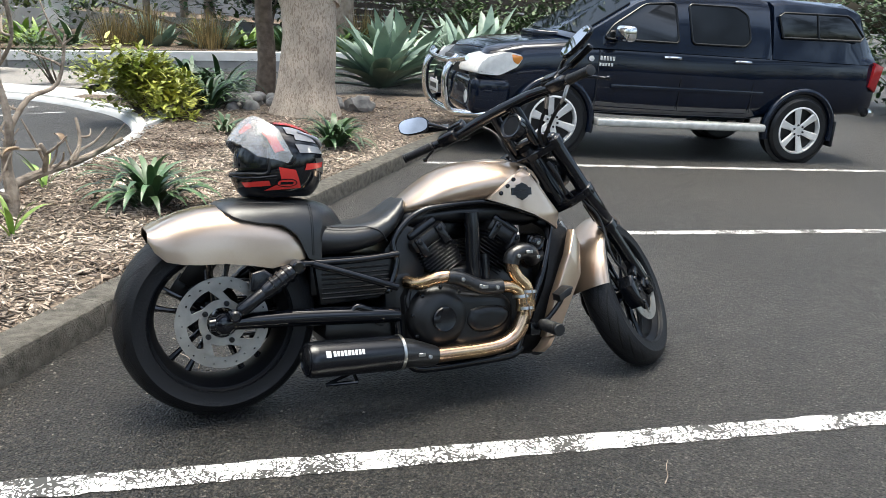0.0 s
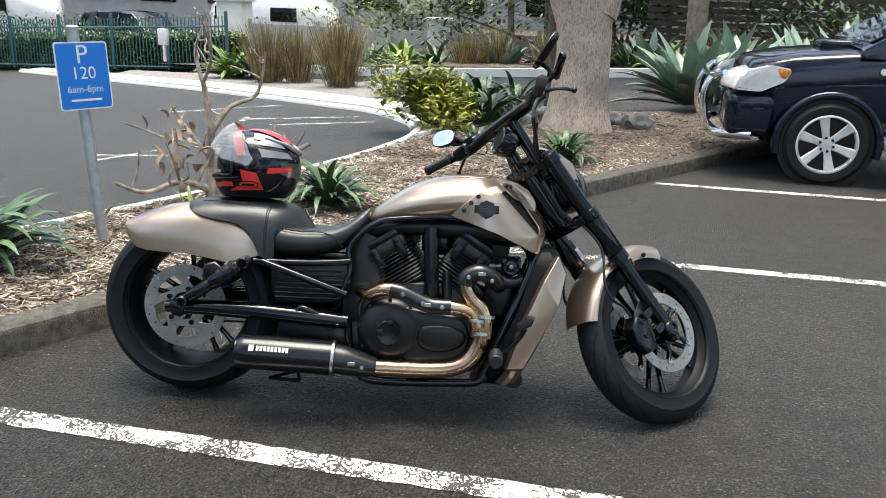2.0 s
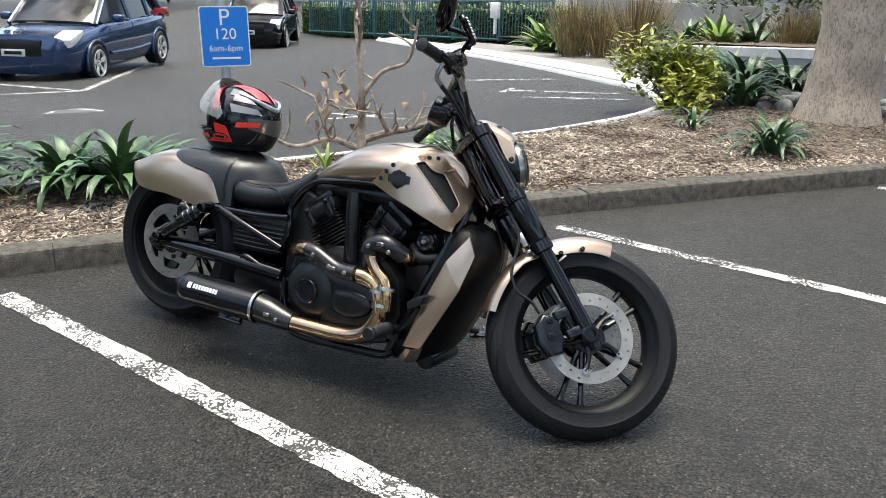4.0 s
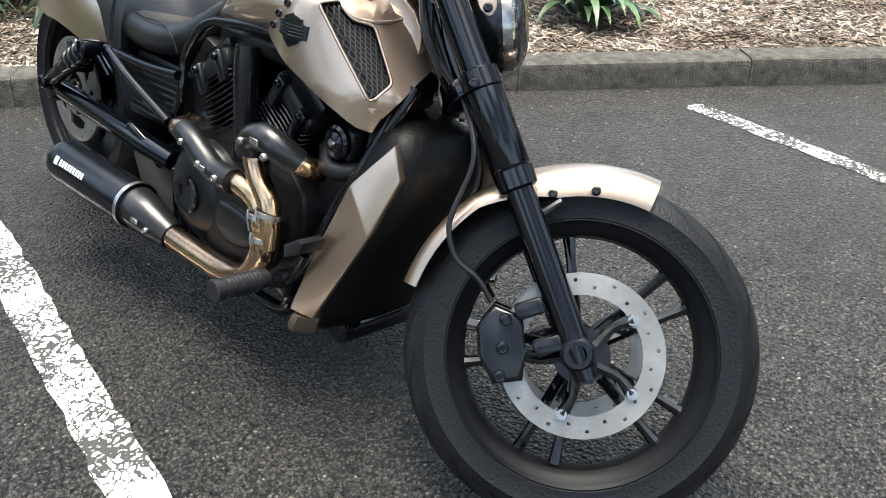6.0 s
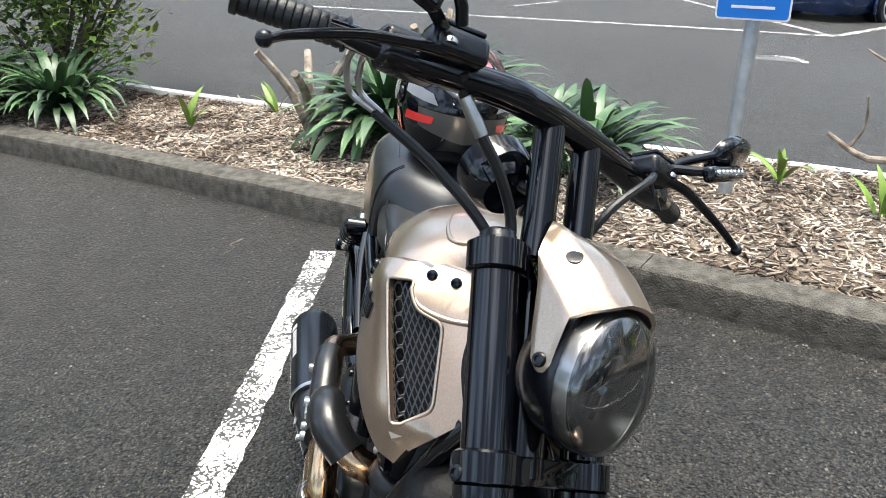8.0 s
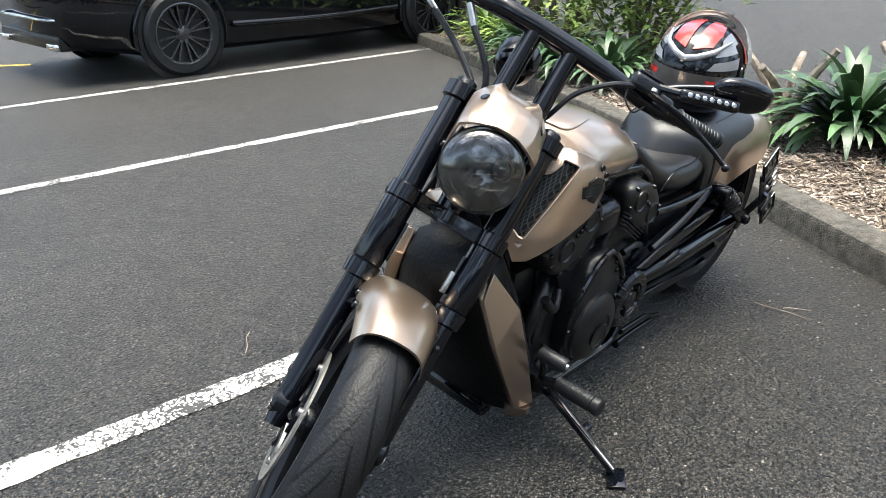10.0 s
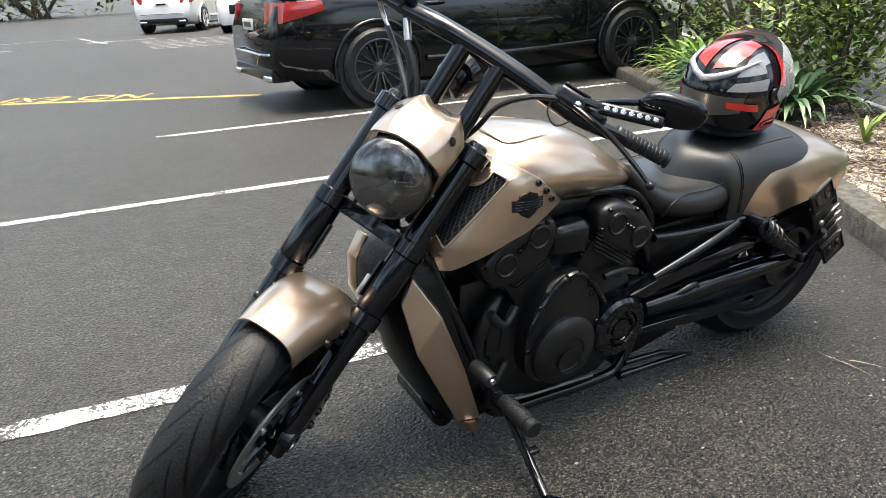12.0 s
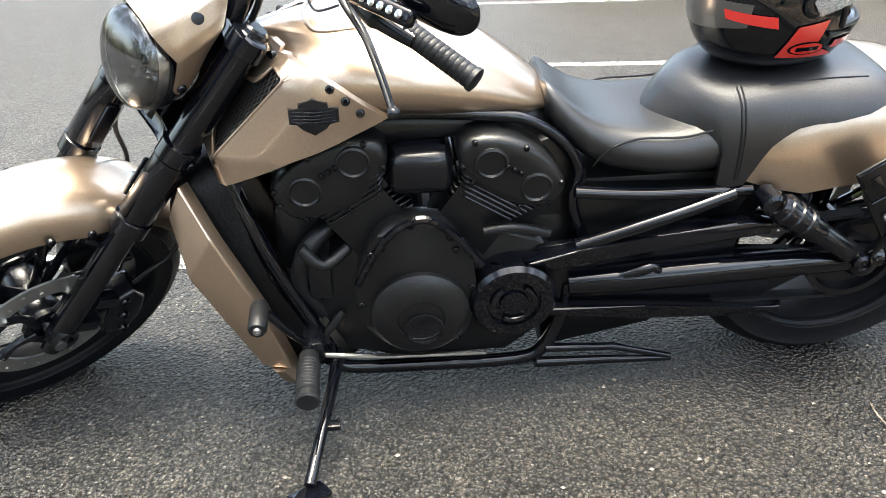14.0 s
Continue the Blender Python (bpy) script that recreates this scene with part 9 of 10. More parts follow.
def make_far():
    """What closes the view: garden wall, fence, pillars, hedges, trees and roofs."""
    gravel = mat("grey_gravel", (0.16, 0.15, 0.14), 0.9, 0, (0.3, 0.28, 0.26), 40, 0.6, 120)
    bm = B()
    pts = [(-1.6, 9.9), (-3.0, 10.9), (-6.2, 13.2), (-10.8, 16.5), (-11.5, 18.5), (-6.6, 16.0), (-3.2, 13.8), (-0.9, 12.2)]
    bm.faces.new([bm.verts.new((x, y, land(x, y) + 0.1)) for x, y in pts])
    bmesh.ops.triangulate(bm, faces=bm.faces)
    setting("gravel_bed", bm, gravel, "grey gravel bed behind the white kerb")
    # low white-topped wall
    wall = thing("garden_wall", "low rendered garden wall with a white top", "", kind="structure")
    grey = mat("grey_render", (0.3, 0.29, 0.28), 0.85, 0, (0.4, 0.39, 0.37), 3, 0.2, 60)
    run = [(-6.8, 16.4), (-3.3, 14.35), (0.6, 14.3), (2.7, 14.1), (9, 13.4)]
    for a, b in zip(run, run[1:]):
        p, q = Vector((a[0], a[1], land(*a))), Vector((b[0], b[1], land(*b)))
        d = (q - p).normalized()
        s = Vector((-d.y, d.x, 0)).normalized()
        for z0, z1, w, m_, nm in ((-0.1, 0.2, 0.2, grey, "wall_face"), (0.2, 0.36, 0.24, WHITE_KERB, "wall_top")):
            bm = B()
            rings_to(bm, [[c + s * (w / 2) + Vector((0, 0, z0)), c - s * (w / 2) + Vector((0, 0, z0)), c - s * (w / 2) + Vector((0, 0, z1)), c + s * (w / 2) + Vector((0, 0, z1))] for c in (p, q)])
            part(nm, bm, m_, wall)
    # soil behind the wall, rising
    bm = B()
    rings = [[(-16, 22, -1.0), (-6.8, 16.5, -0.35), (-3.3, 14.45, 0.0), (0.6, 14.4, 0.15), (2.7, 14.2, 0.15), (12, 13.2, 0.15)], [(-16, 30, -0.8), (-6.8, 30, -0.2), (-3.3, 30, 0.3), (0.6, 30, 0.3), (2.7, 30, 0.3), (14, 30, 0.3)]]
    rings_to(bm, [[Vector(p) for p in r] for r in rings], closed=False)
    setting("back_garden", bm, SOIL, "dark soil of the garden behind the wall")
    # green steel fence
    fen = mat("green_steel", (0.055, 0.13, 0.135), 0.4, 0.1, (0.07, 0.16, 0.165), 8)
    f = thing("steel_fence", "teal green steel picket fence", "fence")
    a, b = Vector((-20.0, 20.6, 0)), Vector((-8.6, 18.4, 0))
    n = 96
    for k in range(n + 1):
        c = a.lerp(b, k / n)
        z = land(c.x, c.y) + 0.1
        bm = B()
        post = k % 16 == 0
        box(bm, (c.x, c.y, z + (0.75 if post else 0.70)), (0.07 if post else 0.022, 0.07 if post else 0.022, 1.5 if post else 1.36))
        part("post" if post else "picket", bm, fen, f)
    for h in (0.16, 1.22):
        bm = B()
        sweep(bm, [(a.x, a.y, land(a.x, a.y) + h), (b.x, b.y, land(b.x, b.y) + h)], 0.028, 6)
        part("rail", bm, fen, f)
    # pillars, gate boxes and pale fence panels
    for i, (x, y, w, h) in enumerate([(-9.2, 20.2, 0.75, 1.9), (-3.2, 19.6, 0.5, 1.3)]):
        bm = B()
        box(bm, (0, 0, h / 2), (w, w, h), None, 0.015)
        box(bm, (0, 0, h + 0.04), (w + 0.12, w + 0.12, 0.08), None, 0.01)
        p = solid("gate_pillar", bm, WHITE_KERB, "white rendered gate pillar", "pillar", pose(x, y, land(x, y)), "gate pillars")
    bm = B()
    box(bm, (0, 0, 0.62), (0.26, 0.14, 0.42), None, 0.02)
    box(bm, (0, 0.02, 0.2), (0.07, 0.07, 0.42))
    solid("meter_box", bm, WHITE_KERB, "white meter box on a post", "box", pose(-10.3, 18.2, land(-10.3, 18.2) + 0.35))
    pale = mat("grey_panel_fence", (0.34, 0.34, 0.33), 0.7, 0, (0.42, 0.42, 0.41), 2, 0.05, 40)
    bm = B()
    box(bm, (0, 0, 0.55), (12, 0.08, 1.3))
    for k in range(7):
        box(bm, (-6 + 2 * k, -0.07, 0.6), (0.09, 0.09, 1.45))
    setting("panel_fence", bm, pale, "pale grey panel fence").matrix_world = pose(-2.5, 19.4, land(-2.5, 19.4) - 0.2, 0, 0, -3)
    # dark slatted fence to the right
    sl = thing("slat_fence", "dark timber fence of horizontal slats", "fence", pose(8.5, 17.2, 0.1, 0, 0, -4))
    dark = mat("dark_timber", (0.045, 0.035, 0.028), 0.8, 0, (0.09, 0.07, 0.055), 6, 0.3, 30)
    for k in range(12):
        bm = B()
        box(bm, (0, 0, 0.12 + 0.15 * k), (13, 0.03, 0.11))
        part("slat", bm, dark, sl)
    for k in range(6):
        bm = B()
        box(bm, (-6 + 2.4 * k, 0.05, 0.95), (0.1, 0.08, 1.9))
        part("post", bm, dark, sl)
    # trunks behind
    for i, (x, y, r) in enumerate([(3.0, 16.4, 0.22), (0.2, 19.5, 0.13), (-0.4, 19.8, 0.1), (6.2, 18.5, 0.14), (8.5, 19, 0.2), (-1.2, 18.6, 0.08)]):
        t = thing("palm_trunk" if i == 0 else "garden_tree", "smooth pale grey palm trunk behind the wall" if i == 0 else "slender garden tree behind the low wall", "tree", pose(x, y, 0.1))
        bm = B()
        sweep(bm, [(0, 0, -0.1), (0.02, 0, 0.5), (-0.02, 0, 2), (0.05, 0, 5)], [r * 1.3, r, r * 0.95, r * 0.8], 14, 3)
        part("trunk", bm, BARK, t, "", 60)
        rnd = random.Random(300 + i)
        verts, faces = [], []
        for _ in range(700):
            v = Vector((rnd.gauss(0, 1.0), rnd.gauss(0, 1.0), 5 + rnd.gauss(0, 0.6)))
            blade(verts, faces, tuple(v), rnd.uniform(0, 6.3), 0.4, 0.05, rnd.uniform(-0.5, 0.8), 0.8, 0.2, 2, 0.3)
        leafy("crown", verts, faces, LEAF_DARK, t)
    # hedges and woods that ring the place
    for i, (x, y, sx, sy, sz, n, lf, mm) in enumerate([(1.5, 18.5, 4.0, 1.2, 2.6, 4200, 0.22, LEAF_DARK), (-4.5, 22, 4.5, 1.3, 2.2, 2600, 0.2, LEAF_BUSH), (7.5, 16.0, 3.5, 1.0, 1.4, 2600, 0.2, LEAF_DARK), (9.0, 20.5, 5, 1.5, 4.5, 3800, 0.25, LEAF_DARK), (4.5, 21.5, 5, 1.6, 4.2, 3800, 0.25, LEAF_DARK), (-14.5, 20.6, 5.5, 0.5, 1.5, 4200, 0.14, LEAF_DARK), (12.5, 9.5, 1.8, 3.4, 3.8, 4200, 0.22, LEAF_DARK), (11.0, 14.0, 2.0, 2.5, 4.0, 3600, 0.22, LEAF_DARK)]):
        bush("hedge", "dense dark green garden hedge" if i in (0, 5) else "tall green shrubbery behind the car park", x, y, land(x, y), sx, sy, sz, n, lf, 400 + i, mm, 10, "hedge", 0.5, "garden hedges")
    # clipped hedge along the steel fence
    hd = thing("clipped_hedge", "clipped dark green hedge behind the steel fence", "hedge")
    a, b = Vector((-21.0, 21.5, 0)), Vector((-8.4, 19.0, 0))
    # near-black block inside, its colour stands in for the shade between the leaves
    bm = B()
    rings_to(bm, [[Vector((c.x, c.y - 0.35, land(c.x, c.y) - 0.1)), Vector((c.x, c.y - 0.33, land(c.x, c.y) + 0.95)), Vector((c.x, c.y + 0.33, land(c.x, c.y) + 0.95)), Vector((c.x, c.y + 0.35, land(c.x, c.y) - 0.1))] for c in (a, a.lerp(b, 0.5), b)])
    part("shade_core", bm, HEDGE_SHADE, hd)
    rnd = random.Random(19)
    verts, faces = [], []
    for _ in range(9000):
        c = a.lerp(b, rnd.random())
        z = rnd.uniform(0.0, 1.0)
        if rnd.random() < 0.3:
            z, dy = rnd.uniform(0.93, 1.1), rnd.uniform(-0.4, 0.4)
        else:
            dy = rnd.uniform(-0.46, -0.33)
        blade(verts, faces, (c.x, c.y + dy, land(c.x, c.y) + z), rnd.uniform(0, 6.3), rnd.uniform(0.07, 0.13), 0.03, rnd.uniform(-0.6, 0.9), 0.8, 0.25, 2, 0.3)
    leafy("hedge_leaf", verts, faces, LEAF_HEDGE, hd)
    rnd = random.Random(9)
    for i in range(34):
        a = math.tau * i / 34
        x, y = 52 * math.cos(a) + rnd.uniform(-4, 4), 52 * math.sin(a) + rnd.uniform(-4, 4)
        if -60 < math.degrees(math.atan2(y, x)) < 0 and False:
            continue
        bush("far_tree", "distant tree beyond the car park", x, y, land(x, y) - 0.3, rnd.uniform(4.5, 7.5), rnd.uniform(4.5, 7), rnd.uniform(6, 10), 1500, 0.6, 500 + i, LEAF_DARK, 7, "tree", 0.55, "distant trees")
    # building behind the fence
    bld = thing("building", "pale building behind the fence", "building", pose(-9.0, 33, -1.0, 0, 0, -8))
    bm = B()
    box(bm, (0, 0, 2.2), (30, 6, 4.4))
    part("wall", bm, pale, bld)
    for k in range(8):
        bm = B()
        box(bm, (-12 + 3.4 * k, -3.02, 2.4), (1.8, 0.06, 1.3))
        part("window", bm, CAR_GLASS, bld, "dark window")
    bm = B()
    box(bm, (0, 0, 4.6), (31, 7, 0.4))
    part("roof", bm, grey, bld)
    # traffic island
    bm = B()
    isl = [(p.x, p.y) for p in curve_pts([(7.9, -10.7, 0), (5.6, -10.9, 0), (4.8, -11.6, 0), (4.7, -12.8, 0), (5.4, -14.2, 0), (7.9, -14.8, 0)], 5)]
    prism(bm, isl, -0.02, 0.12, xy, 0.03)
    setting("traffic_island", bm, CONCRETE, "concrete traffic island")


make_plants()
make_far()


# helmet on the pillion pad, facing backwards
def make_helmet():
    at = BIKE @ pose(0.175, -0.004, 0.717, 0, 0, 186)
    hel = thing("helmet", "black, grey and red full-face motorcycle helmet resting on the seat", "helmet", at @ Matrix.Diagonal((1.0, 1.08, 1.08, 1)))

    def skin(lon, lat, off=0.0):
        """Outer shell: lon 0 is the face, lat up; longer behind, flat below."""
        c, s = math.cos(lon) * math.cos(lat), math.sin(lon) * math.cos(lat)
        h = math.sin(lat)
        if lat < 0:                            # the lower edge stays wide
            k = math.cos(lat) ** -0.5
            c, s = c * k, s * k
        rx = 0.150 if c > 0 else 0.165
        ry = 0.120
        rz = 0.118 if h > 0 else 0.125
        x = (rx + off) * math.copysign(abs(c) ** 0.92, c)
        y = (ry + off) * math.copysign(abs(s) ** 0.95, s)
        z = (rz + off) * h
        if h < 0 and c > 0:
            x *= 1 + 0.06 * -h
        return Vector((x, y, 0.118 + z))

    # shell with an eye port
    n, k = 72, 40
    bm = B()
    grid = []
    for i in range(k + 1):
        lat = radians(-62) + radians(152) * i / k
        grid.append([bm.verts.new(skin(math.tau * j / n, lat)) for j in range(n)])
    for i in range(k):
        for j in range(n):
            lat = radians(-62) + radians(152) * (i + 0.5) / k
            lon = math.tau * (j + 0.5) / n
            lon = lon - math.tau if lon > math.pi else lon
            if abs(lon) < 1.15 and radians(-16) < lat < radians(24):
                continue
            a = (j + 1) % n
            bm.faces.new((grid[i][j], grid[i][a], grid[i + 1][a], grid[i + 1][j]))
    bmesh.ops.remove_doubles(bm, verts=bm.verts, dist=0.0003)
    shell(bm, 0.012, lambda p: (Vector((0, 0, 0.12)) - p).normalized())
    part("helmet_shell", bm, BLACK_GLOSS, hel, "gloss black shell", 50)
    bm = B()
    bmesh.ops.create_uvsphere(bm, u_segments=32, v_segments=18, radius=0.1, matrix=Matrix.Translation((0, 0, 0.115)) @ Matrix.Diagonal((1.28, 1.05, 1.0, 1)))
    part("lining", bm, LEATHER, hel, "dark padded lining")

    def patch(name, pts, off, material, label=""):
        """A painted shape on the shell, given as (lon, lat) in degrees."""
        b2 = outline_fill([(radians(u) * 0.12, radians(v) * 0.12) for u, v in pts], (), 5)
        for v in b2.verts:
            v.co = skin(v.co.x / 0.12, v.co.z / 0.12, off)
        part(name, b2, material, hel, label)

    def crown(name, pts, off, material, label=""):
        """A painted shape over the crown: (degrees from the face over the top, degrees sideways)."""
        b2 = outline_fill([(radians(u) * 0.12, radians(v) * 0.12) for u, v in pts], (), 6)
        for v in b2.verts:
            u, w = v.co.x / 0.12, v.co.z / 0.12
            v.co = skin(math.atan2(math.sin(w), math.cos(u) * math.cos(w)), math.asin(math.sin(u) * math.cos(w)), off)
        part(name, b2, material, hel, label)

    for s in (-1, 1):
        crown("red_panel", [(86, s * 4.5), (86, s * 20), (110, s * 27), (136, s * 25), (147, s * 4), (120, s * 4)], 0.003, RED, "red crown stripe")
        patch("red_flash", [(s * 112, -4), (s * 148, -2), (s * 146, -9), (s * 110, -13)], 0.003, RED, "red side flash")
        patch("red_jaw", [(s * 80, -8), (s * 98, -12), (s * 108, -40), (s * 60, -44), (s * 84, -30)], 0.003, RED, "red jaw panel")
        patch("red_chin", [(s * 26, -30), (s * 68, -27), (s * 70, -35), (s * 30, -38)], 0.003, RED, "red chin flash")
        patch("badge_oval", [(s * 89 + 12 * math.cos(a), -31 + 6.5 * math.sin(a)) for a in (math.tau * q / 20 for q in range(20))], 0.004, BLACK_GLOSS, "dark oval badge")
        patch("badge_oval_face", [(s * 89 + 10.5 * math.cos(a), -31 + 5.2 * math.sin(a)) for a in (math.tau * q / 20 for q in range(20))], 0.0046, RED)
        patch("badge_bar", [(s * 82, -29), (s * 96, -29), (s * 96, -33), (s * 82, -33)], 0.0052, BLACK_GLOSS)
        patch("grey_band", [(s * 100, 26), (s * 142, 20), (s * 150, 10), (s * 104, 12)], 0.003, GREY_GLOSS, "grey side band")
        patch("grey_band", [(s * 104, 46), (s * 134, 40), (s * 142, 27), (s * 103, 32)], 0.003, GREY_GLOSS, "grey side band")
        patch("grey_rear", [(s * 128, 4), (s * 180, 4), (s * 180, -24), (s * 130, -14)], 0.0022, mat("charcoal_gloss", (0.05, 0.048, 0.046), 0.35, 0, (0.07, 0.066, 0.062), 8, coat=0.5), "charcoal rear panel")
        patch("red_brow_band", [(s * 24, 70), (s * 50, 70), (s * 76, 44), (s * 87, 16), (s * 76, 12), (s * 66, 34), (s * 46, 54)], 0.003, RED, "red brow band")
        crown("grey_crown_band", [(92, s * 30), (94, s * 46), (122, s * 48), (136, s * 36), (118, s * 31)], 0.003, GREY_GLOSS, "grey crown band")
        # visor pivot
        c = skin(radians(s * 92), radians(4))
        b2 = B()
        lathe(b2, [(0, 0), (0.021, 0), (0.021, 0.004), (0.016, 0.007), (0.008, 0.007), (0.007, 0.005), (0, 0.005)], Matrix.Translation(c) @ Matrix.Diagonal((1, s, 1, 1)), 24)
        part("visor_pivot", b2, BLACK_SATIN, hel)
        # chin vents
        b2 = B()
        sweep(b2, [skin(radians(s * q), radians(-24 + 4 * abs(q - 40) / 40), 0.003) for q in (8, 30, 55, 78)], 0.004, 8)
        part("chin_trim", b2, BLACK_SATIN, hel)
    # rear spoiler: a grey V under the crown stripe
    b2 = B()
    sweep(b2, [skin(radians(q), radians(v), 0.006) for q, v in ((112, 46), (140, 36), (152, 30), (180, 20), (208, 30), (220, 36), (248, 46))], [0.003, 0.006, 0.0085, 0.0095, 0.0085, 0.006, 0.003], 10, 2)
    part("spoiler", b2, mat("silver_gloss", (0.34, 0.34, 0.36), 0.25, 0.4, (0.42, 0.42, 0.44), 6, coat=0.5), hel, "grey rear spoiler", 60)
    # eye port trim
    b2 = B()
    loop = [(-66, -16), (-40, -17), (0, -18), (40, -17), (66, -16), (68, 4), (66, 24), (40, 27), (0, 28), (-40, 27), (-66, 24), (-68, 4), (-66, -16)]
    sweep(b2, [skin(radians(u), radians(v), 0.001) for u, v in loop], 0.005, 8, 4)
    part("port_trim", b2, RUBBER, hel)
    # dark inner sun visor, half down
    b2 = B()
    rows = [[skin(radians(-64 + 128 * j / 24), radians(v), -0.012) for j in range(25)] for v in (27, 16, 6, -4, -10)]
    rings_to(b2, rows, closed=False)
    part("sun_visor", b2, CAR_GLASS, hel, "dark inner sun visor")
    # clear visor, raised
    b2 = B()
    turn = Matrix.Translation((0, 0, 0.126)) @ Matrix.Rotation(radians(-38), 4, "Y") @ Matrix.Translation((0, 0, -0.126))
    rows = [[turn @ skin(radians(-92 + 184 * j / 36), radians(v + (4 - v) * max(0, abs(-92 + 184 * j / 36) - 62) / 30 * 0.75), 0.011) for j in range(37)] for v in (-20, -10, 0, 10, 20, 30)]
    rings_to(b2, rows, closed=False)
    vis = part("visor", b2, VISOR, hel, "clear visor, raised", 60)
    vis.visible_shadow = False


def text_mesh(body, size, depth=0.0):
    cu = bpy.data.curves.new("lettering", "FONT")
    cu.body, cu.size, cu.align_x, cu.align_y, cu.extrude, cu.resolution_u = body, size, "CENTER", "CENTER", depth, 3
    ob = bpy.data.objects.new("lettering", cu)
    scene.collection.objects.link(ob)
    dg = bpy.context.evaluated_depsgraph_get()
    me = bpy.data.meshes.new_from_object(ob.evaluated_get(dg))
    bpy.data.objects.remove(ob)
    bpy.data.curves.remove(cu)
    return me


def make_sign():
    blue = mat("blue_sign", (0.01, 0.17, 0.62), 0.4, 0, (0.012, 0.19, 0.66), 3)
    white = mat("white_sign", (0.78, 0.79, 0.8), 0.45, 0, (0.72, 0.73, 0.74), 6)
    galv = mat("galvanised_steel", (0.34, 0.36, 0.38), 0.45, 0.6, (0.46, 0.48, 0.5), 18, 0.1, 60)
    sign = thing("parking_sign", "blue and white parking sign on a galvanised post in the mulch", "sign", pose(-1.178, 1.648, 0.0))
    top = Vector((-0.128, 0.08, 1.22))
    bm = B()
    sweep(bm, [(0.003, -0.003, 0.0), top], 0.030, 18)
    post = part("post", bm, galv, sign, "grey galvanised post")
    bm = B()
    sweep(bm, [top, top + Vector((-0.001, 0.001, 0.012)), top + Vector((-0.001, 0.001, 0.02))], [0.033, 0.033, 0.026], 18)
    part("post_cap", bm, galv, post)
    w, h = 0.285, 0.345
    c = top * (0.985 / 1.22)
    q = Matrix.Translation(c) @ pose(0, 0, 0, 0, 0, 62) @ pose(0, 0, 0, -4, 0, 0) @ pose(0, -0.052, 0, 90, 0, 0)
    # local x across the plate, y up, z towards the reader

    def plate(ww, hh, r, z0, z1):
        pts = []
        for cx, cy, a0 in ((ww / 2 - r, hh / 2 - r, 0), (-ww / 2 + r, hh / 2 - r, 90), (-ww / 2 + r, -hh / 2 + r, 180), (ww / 2 - r, -hh / 2 + r, 270)):
            pts += [(cx + r * math.cos(radians(a0 + 18 * k)), cy + r * math.sin(radians(a0 + 18 * k))) for k in range(6)]
        return prism(B(), pts, z0, z1, xy)

    part("sign_plate", plate(w, h, 0.016, 0.0, 0.003), white, sign, "white-edged sign plate", m=q)
    part("sign_field", plate(w - 0.014, h - 0.014, 0.012, 0.003, 0.0038), blue, sign, "blue sign field", m=q)
    for body, size, y in (("P", 0.135, 0.105), ("120", 0.09, 0.012), ("6am-6pm", 0.052, -0.068)):
        me = text_mesh(body, size, 0.0003)
        me.transform(q @ Matrix.Translation((0, y, 0.0044)))
        me.materials.clear()
        me.materials.append(white)
        ob = new("lettering", me)
        ob.parent = sign
        tagged(ob, "white lettering")
    bm = B()
    box(bm, (0, -0.123, 0.0042), (0.165, 0.011, 0.001), q)
    part("underline", bm, white, sign)
    for dy in (0.13, -0.13):
        bm = B()
        box(bm, (0, dy, -0.021), (0.05, 0.03, 0.036), q)
        part("bracket", bm, galv, sign)


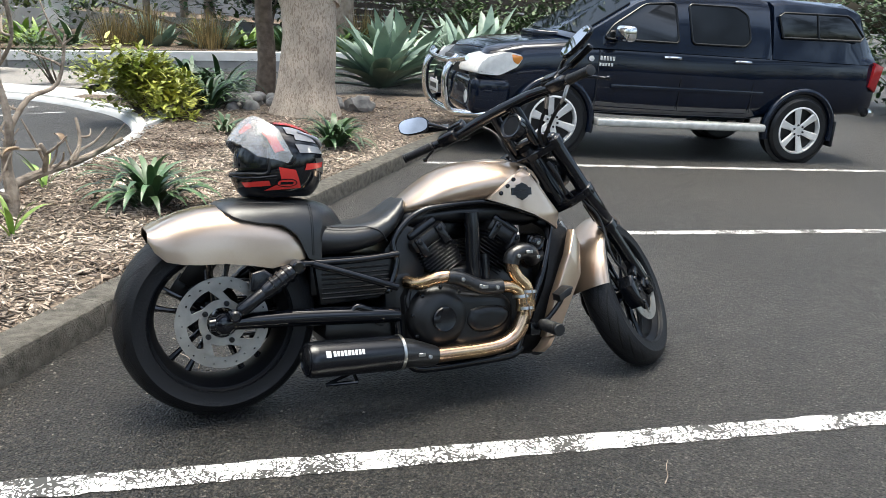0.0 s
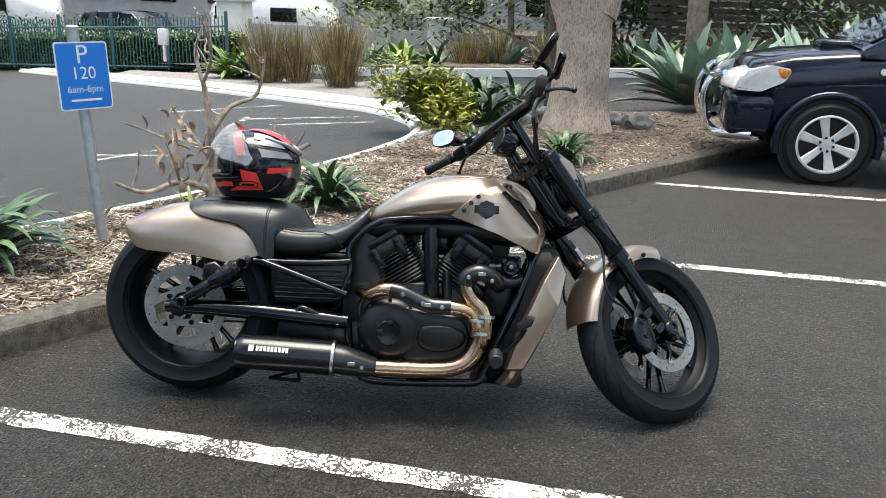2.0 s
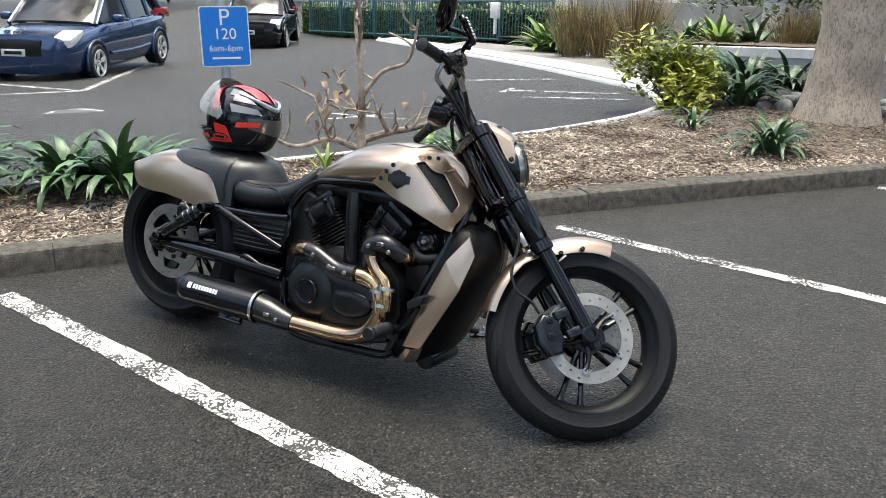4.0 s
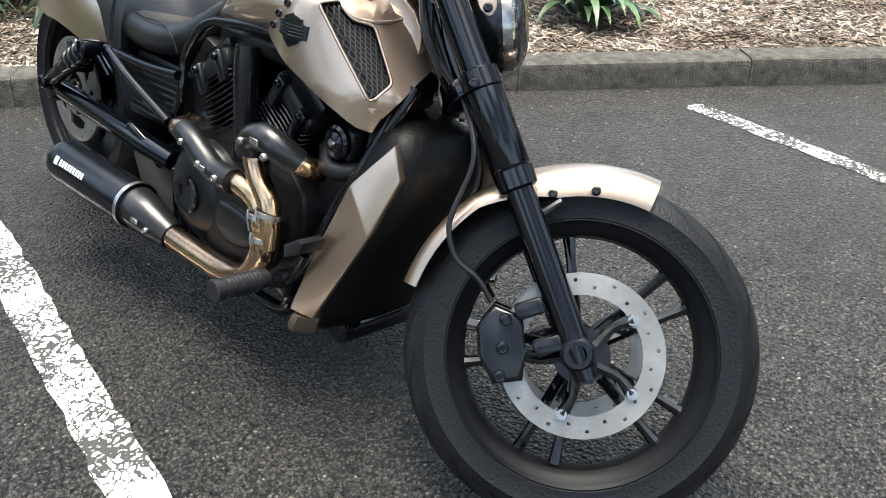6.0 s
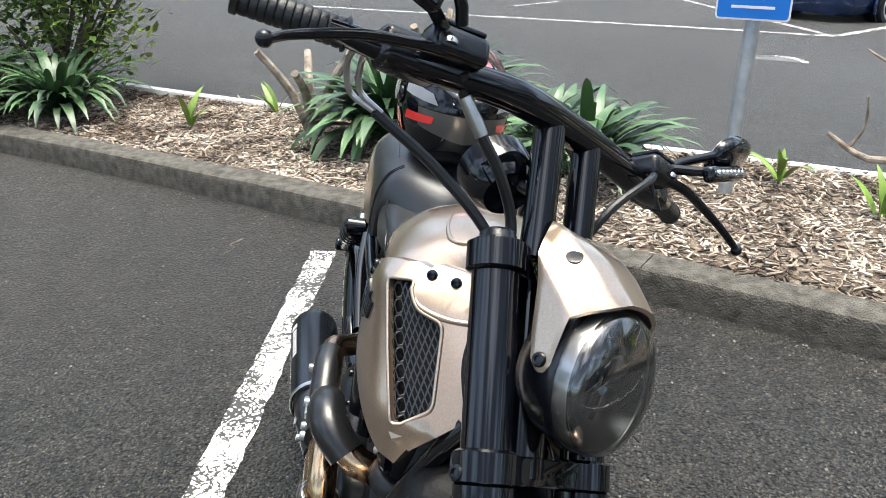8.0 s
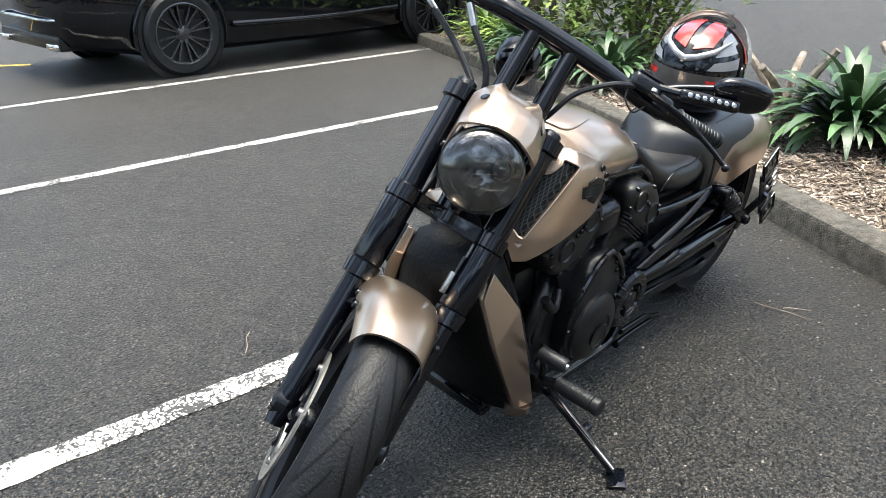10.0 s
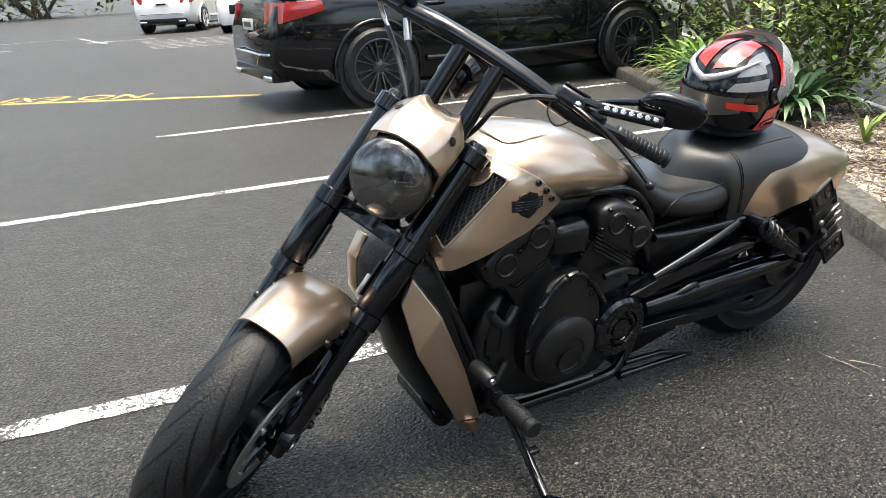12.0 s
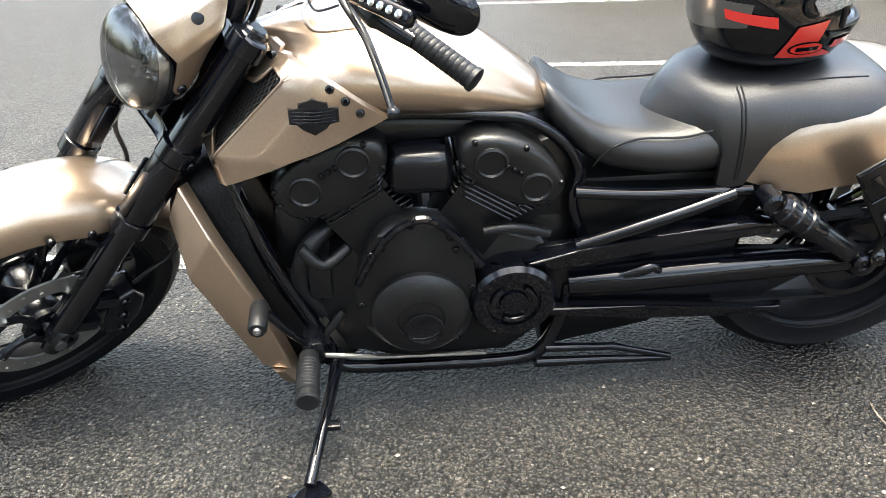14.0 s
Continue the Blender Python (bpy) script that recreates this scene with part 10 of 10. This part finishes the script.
def make_marks():
    me = text_mesh("NO EXIT", 0.62)
    me.transform(pose(2.15, -8.72, 0.004, 0, 0, -30) @ Matrix.Diagonal((0.92, 1.0, 1, 1)))
    me.materials.clear()
    me.materials.append(LINE_YELLOW)
    tagged(new("road_lettering", me), "faded yellow letters painted on the road", "", "", "structure")
    # manhole in the far car park
    bm = B()
    x, y = -5.86, 3.26
    q = Matrix.Translation((x, y, land(x, y))) @ pose(0, 0, 0, 90, 0, 0)
    lathe(bm, [(0.26, -0.004), (0.33, -0.004), (0.33, -0.008), (0.26, -0.008)], q, 40, closed=True)
    setting("manhole_ring", bm, LINE_FAINT, "white painted ring round a manhole")
    bm = B()
    lathe(bm, [(0, -0.003), (0.25, -0.003), (0.25, -0.007), (0, -0.007)], q, 36)
    setting("manhole_cover", bm, mat("cast_iron", (0.1, 0.1, 0.1), 0.6, 0.5, (0.16, 0.16, 0.155), 30, 0.5, 60), "round iron manhole cover")
    # litter: twigs, stones and dry bits on the asphalt
    rnd = random.Random(21)
    for x, y, le, a, bend in [(1.35, -0.27, 0.155, 56, 0.15), (-0.02, 2.2, 0.3, 52, 1.0), (-0.055, 0.73, 0.19, 92, 0.3), (-0.085, 0.82, 0.09, 122, 0.2), (-0.9, -0.35, 0.16, -12, 1.0)]:
        bm = B()
        d = Vector((math.cos(radians(a)), math.sin(radians(a)), 0)) * le
        p = Vector((x, y, 0.005))
        sweep(bm, [p, p + d * 0.3 + Vector((0.025 * bend, -0.02 * bend, 0.004)), p + d * 0.65 + Vector((-0.012 * bend, 0.018 * bend, 0.002)), p + d], [0.002, 0.0018, 0.0014, 0.0008], 6, 4)
        solid("twig", bm, TWIG, "thin dry twig lying on the asphalt", "twig", None, "twigs on the asphalt")
    verts, faces = [], []
    for _ in range(1500):
        y = rnd.uniform(-4, 5)
        x = kerb_x(y) + abs(rnd.gauss(0, 1)) * (1.2 if rnd.random() < 0.5 else 0.3) + 0.02
        r = rnd.uniform(0.0025, 0.007)
        k = len(verts)
        a = rnd.uniform(0, 6.3)
        verts += [(x + r * math.cos(a + t), y + r * math.sin(a + t) * 0.8, 0.0015) for t in (0, 1.6, 3.1, 4.7)] + [(x, y, 0.0015 + r * 0.8)]
        faces += [(k, k + 1, k + 4), (k + 1, k + 2, k + 4), (k + 2, k + 3, k + 4), (k + 3, k, k + 4)]
    me = bpy.data.meshes.new("grit")
    me.from_pydata(verts, [], faces)
    me.materials.append(mat("pale_grit", (0.14, 0.13, 0.115), 0.85, 0, (0.26, 0.24, 0.21), 30, island=0.5))
    tagged(new("grit", me), "small loose stones and bark crumbs on the asphalt", "grit", "", "stuff")


make_helmet()
make_sign()
make_marks()


def make_loose_chips():
    """The bark chips nearest to the bay, one by one."""
    bed = bpy.data.objects["garden_bed"]
    rnd = random.Random(61)
    shapes = []
    for k in range(8):
        le, w, th, tap = rnd.uniform(0.03, 0.075), rnd.uniform(0.007, 0.015), rnd.uniform(0.003, 0.007), rnd.uniform(0.3, 0.9)
        bm = B()
        rings_to(bm, [[Vector((x, y * w / 2 * t, z * th / 2)) for y, z in ((-1, -1), (1, -1), (1, 1), (-1, 1))] for x, t in ((-le / 2, 1), (0, 1.05), (le / 2, tap))])
        shapes.append(finish("bark_chip", bm, CHIP_SINGLE, 30))
    for _ in range(290):
        y = rnd.uniform(-1.2, 4.2)
        x = kerb_x(y) - 0.18 - abs(rnd.gauss(0, 0.45))
        ob = new("bark_chip", rnd.choice(shapes))
        ob.parent = bed
        ob.matrix_world = pose(x, y, ground_z(x, y) + rnd.uniform(0.006, 0.02), rnd.gauss(0, 10), rnd.gauss(0, 10), rnd.uniform(0, 360))


make_loose_chips()
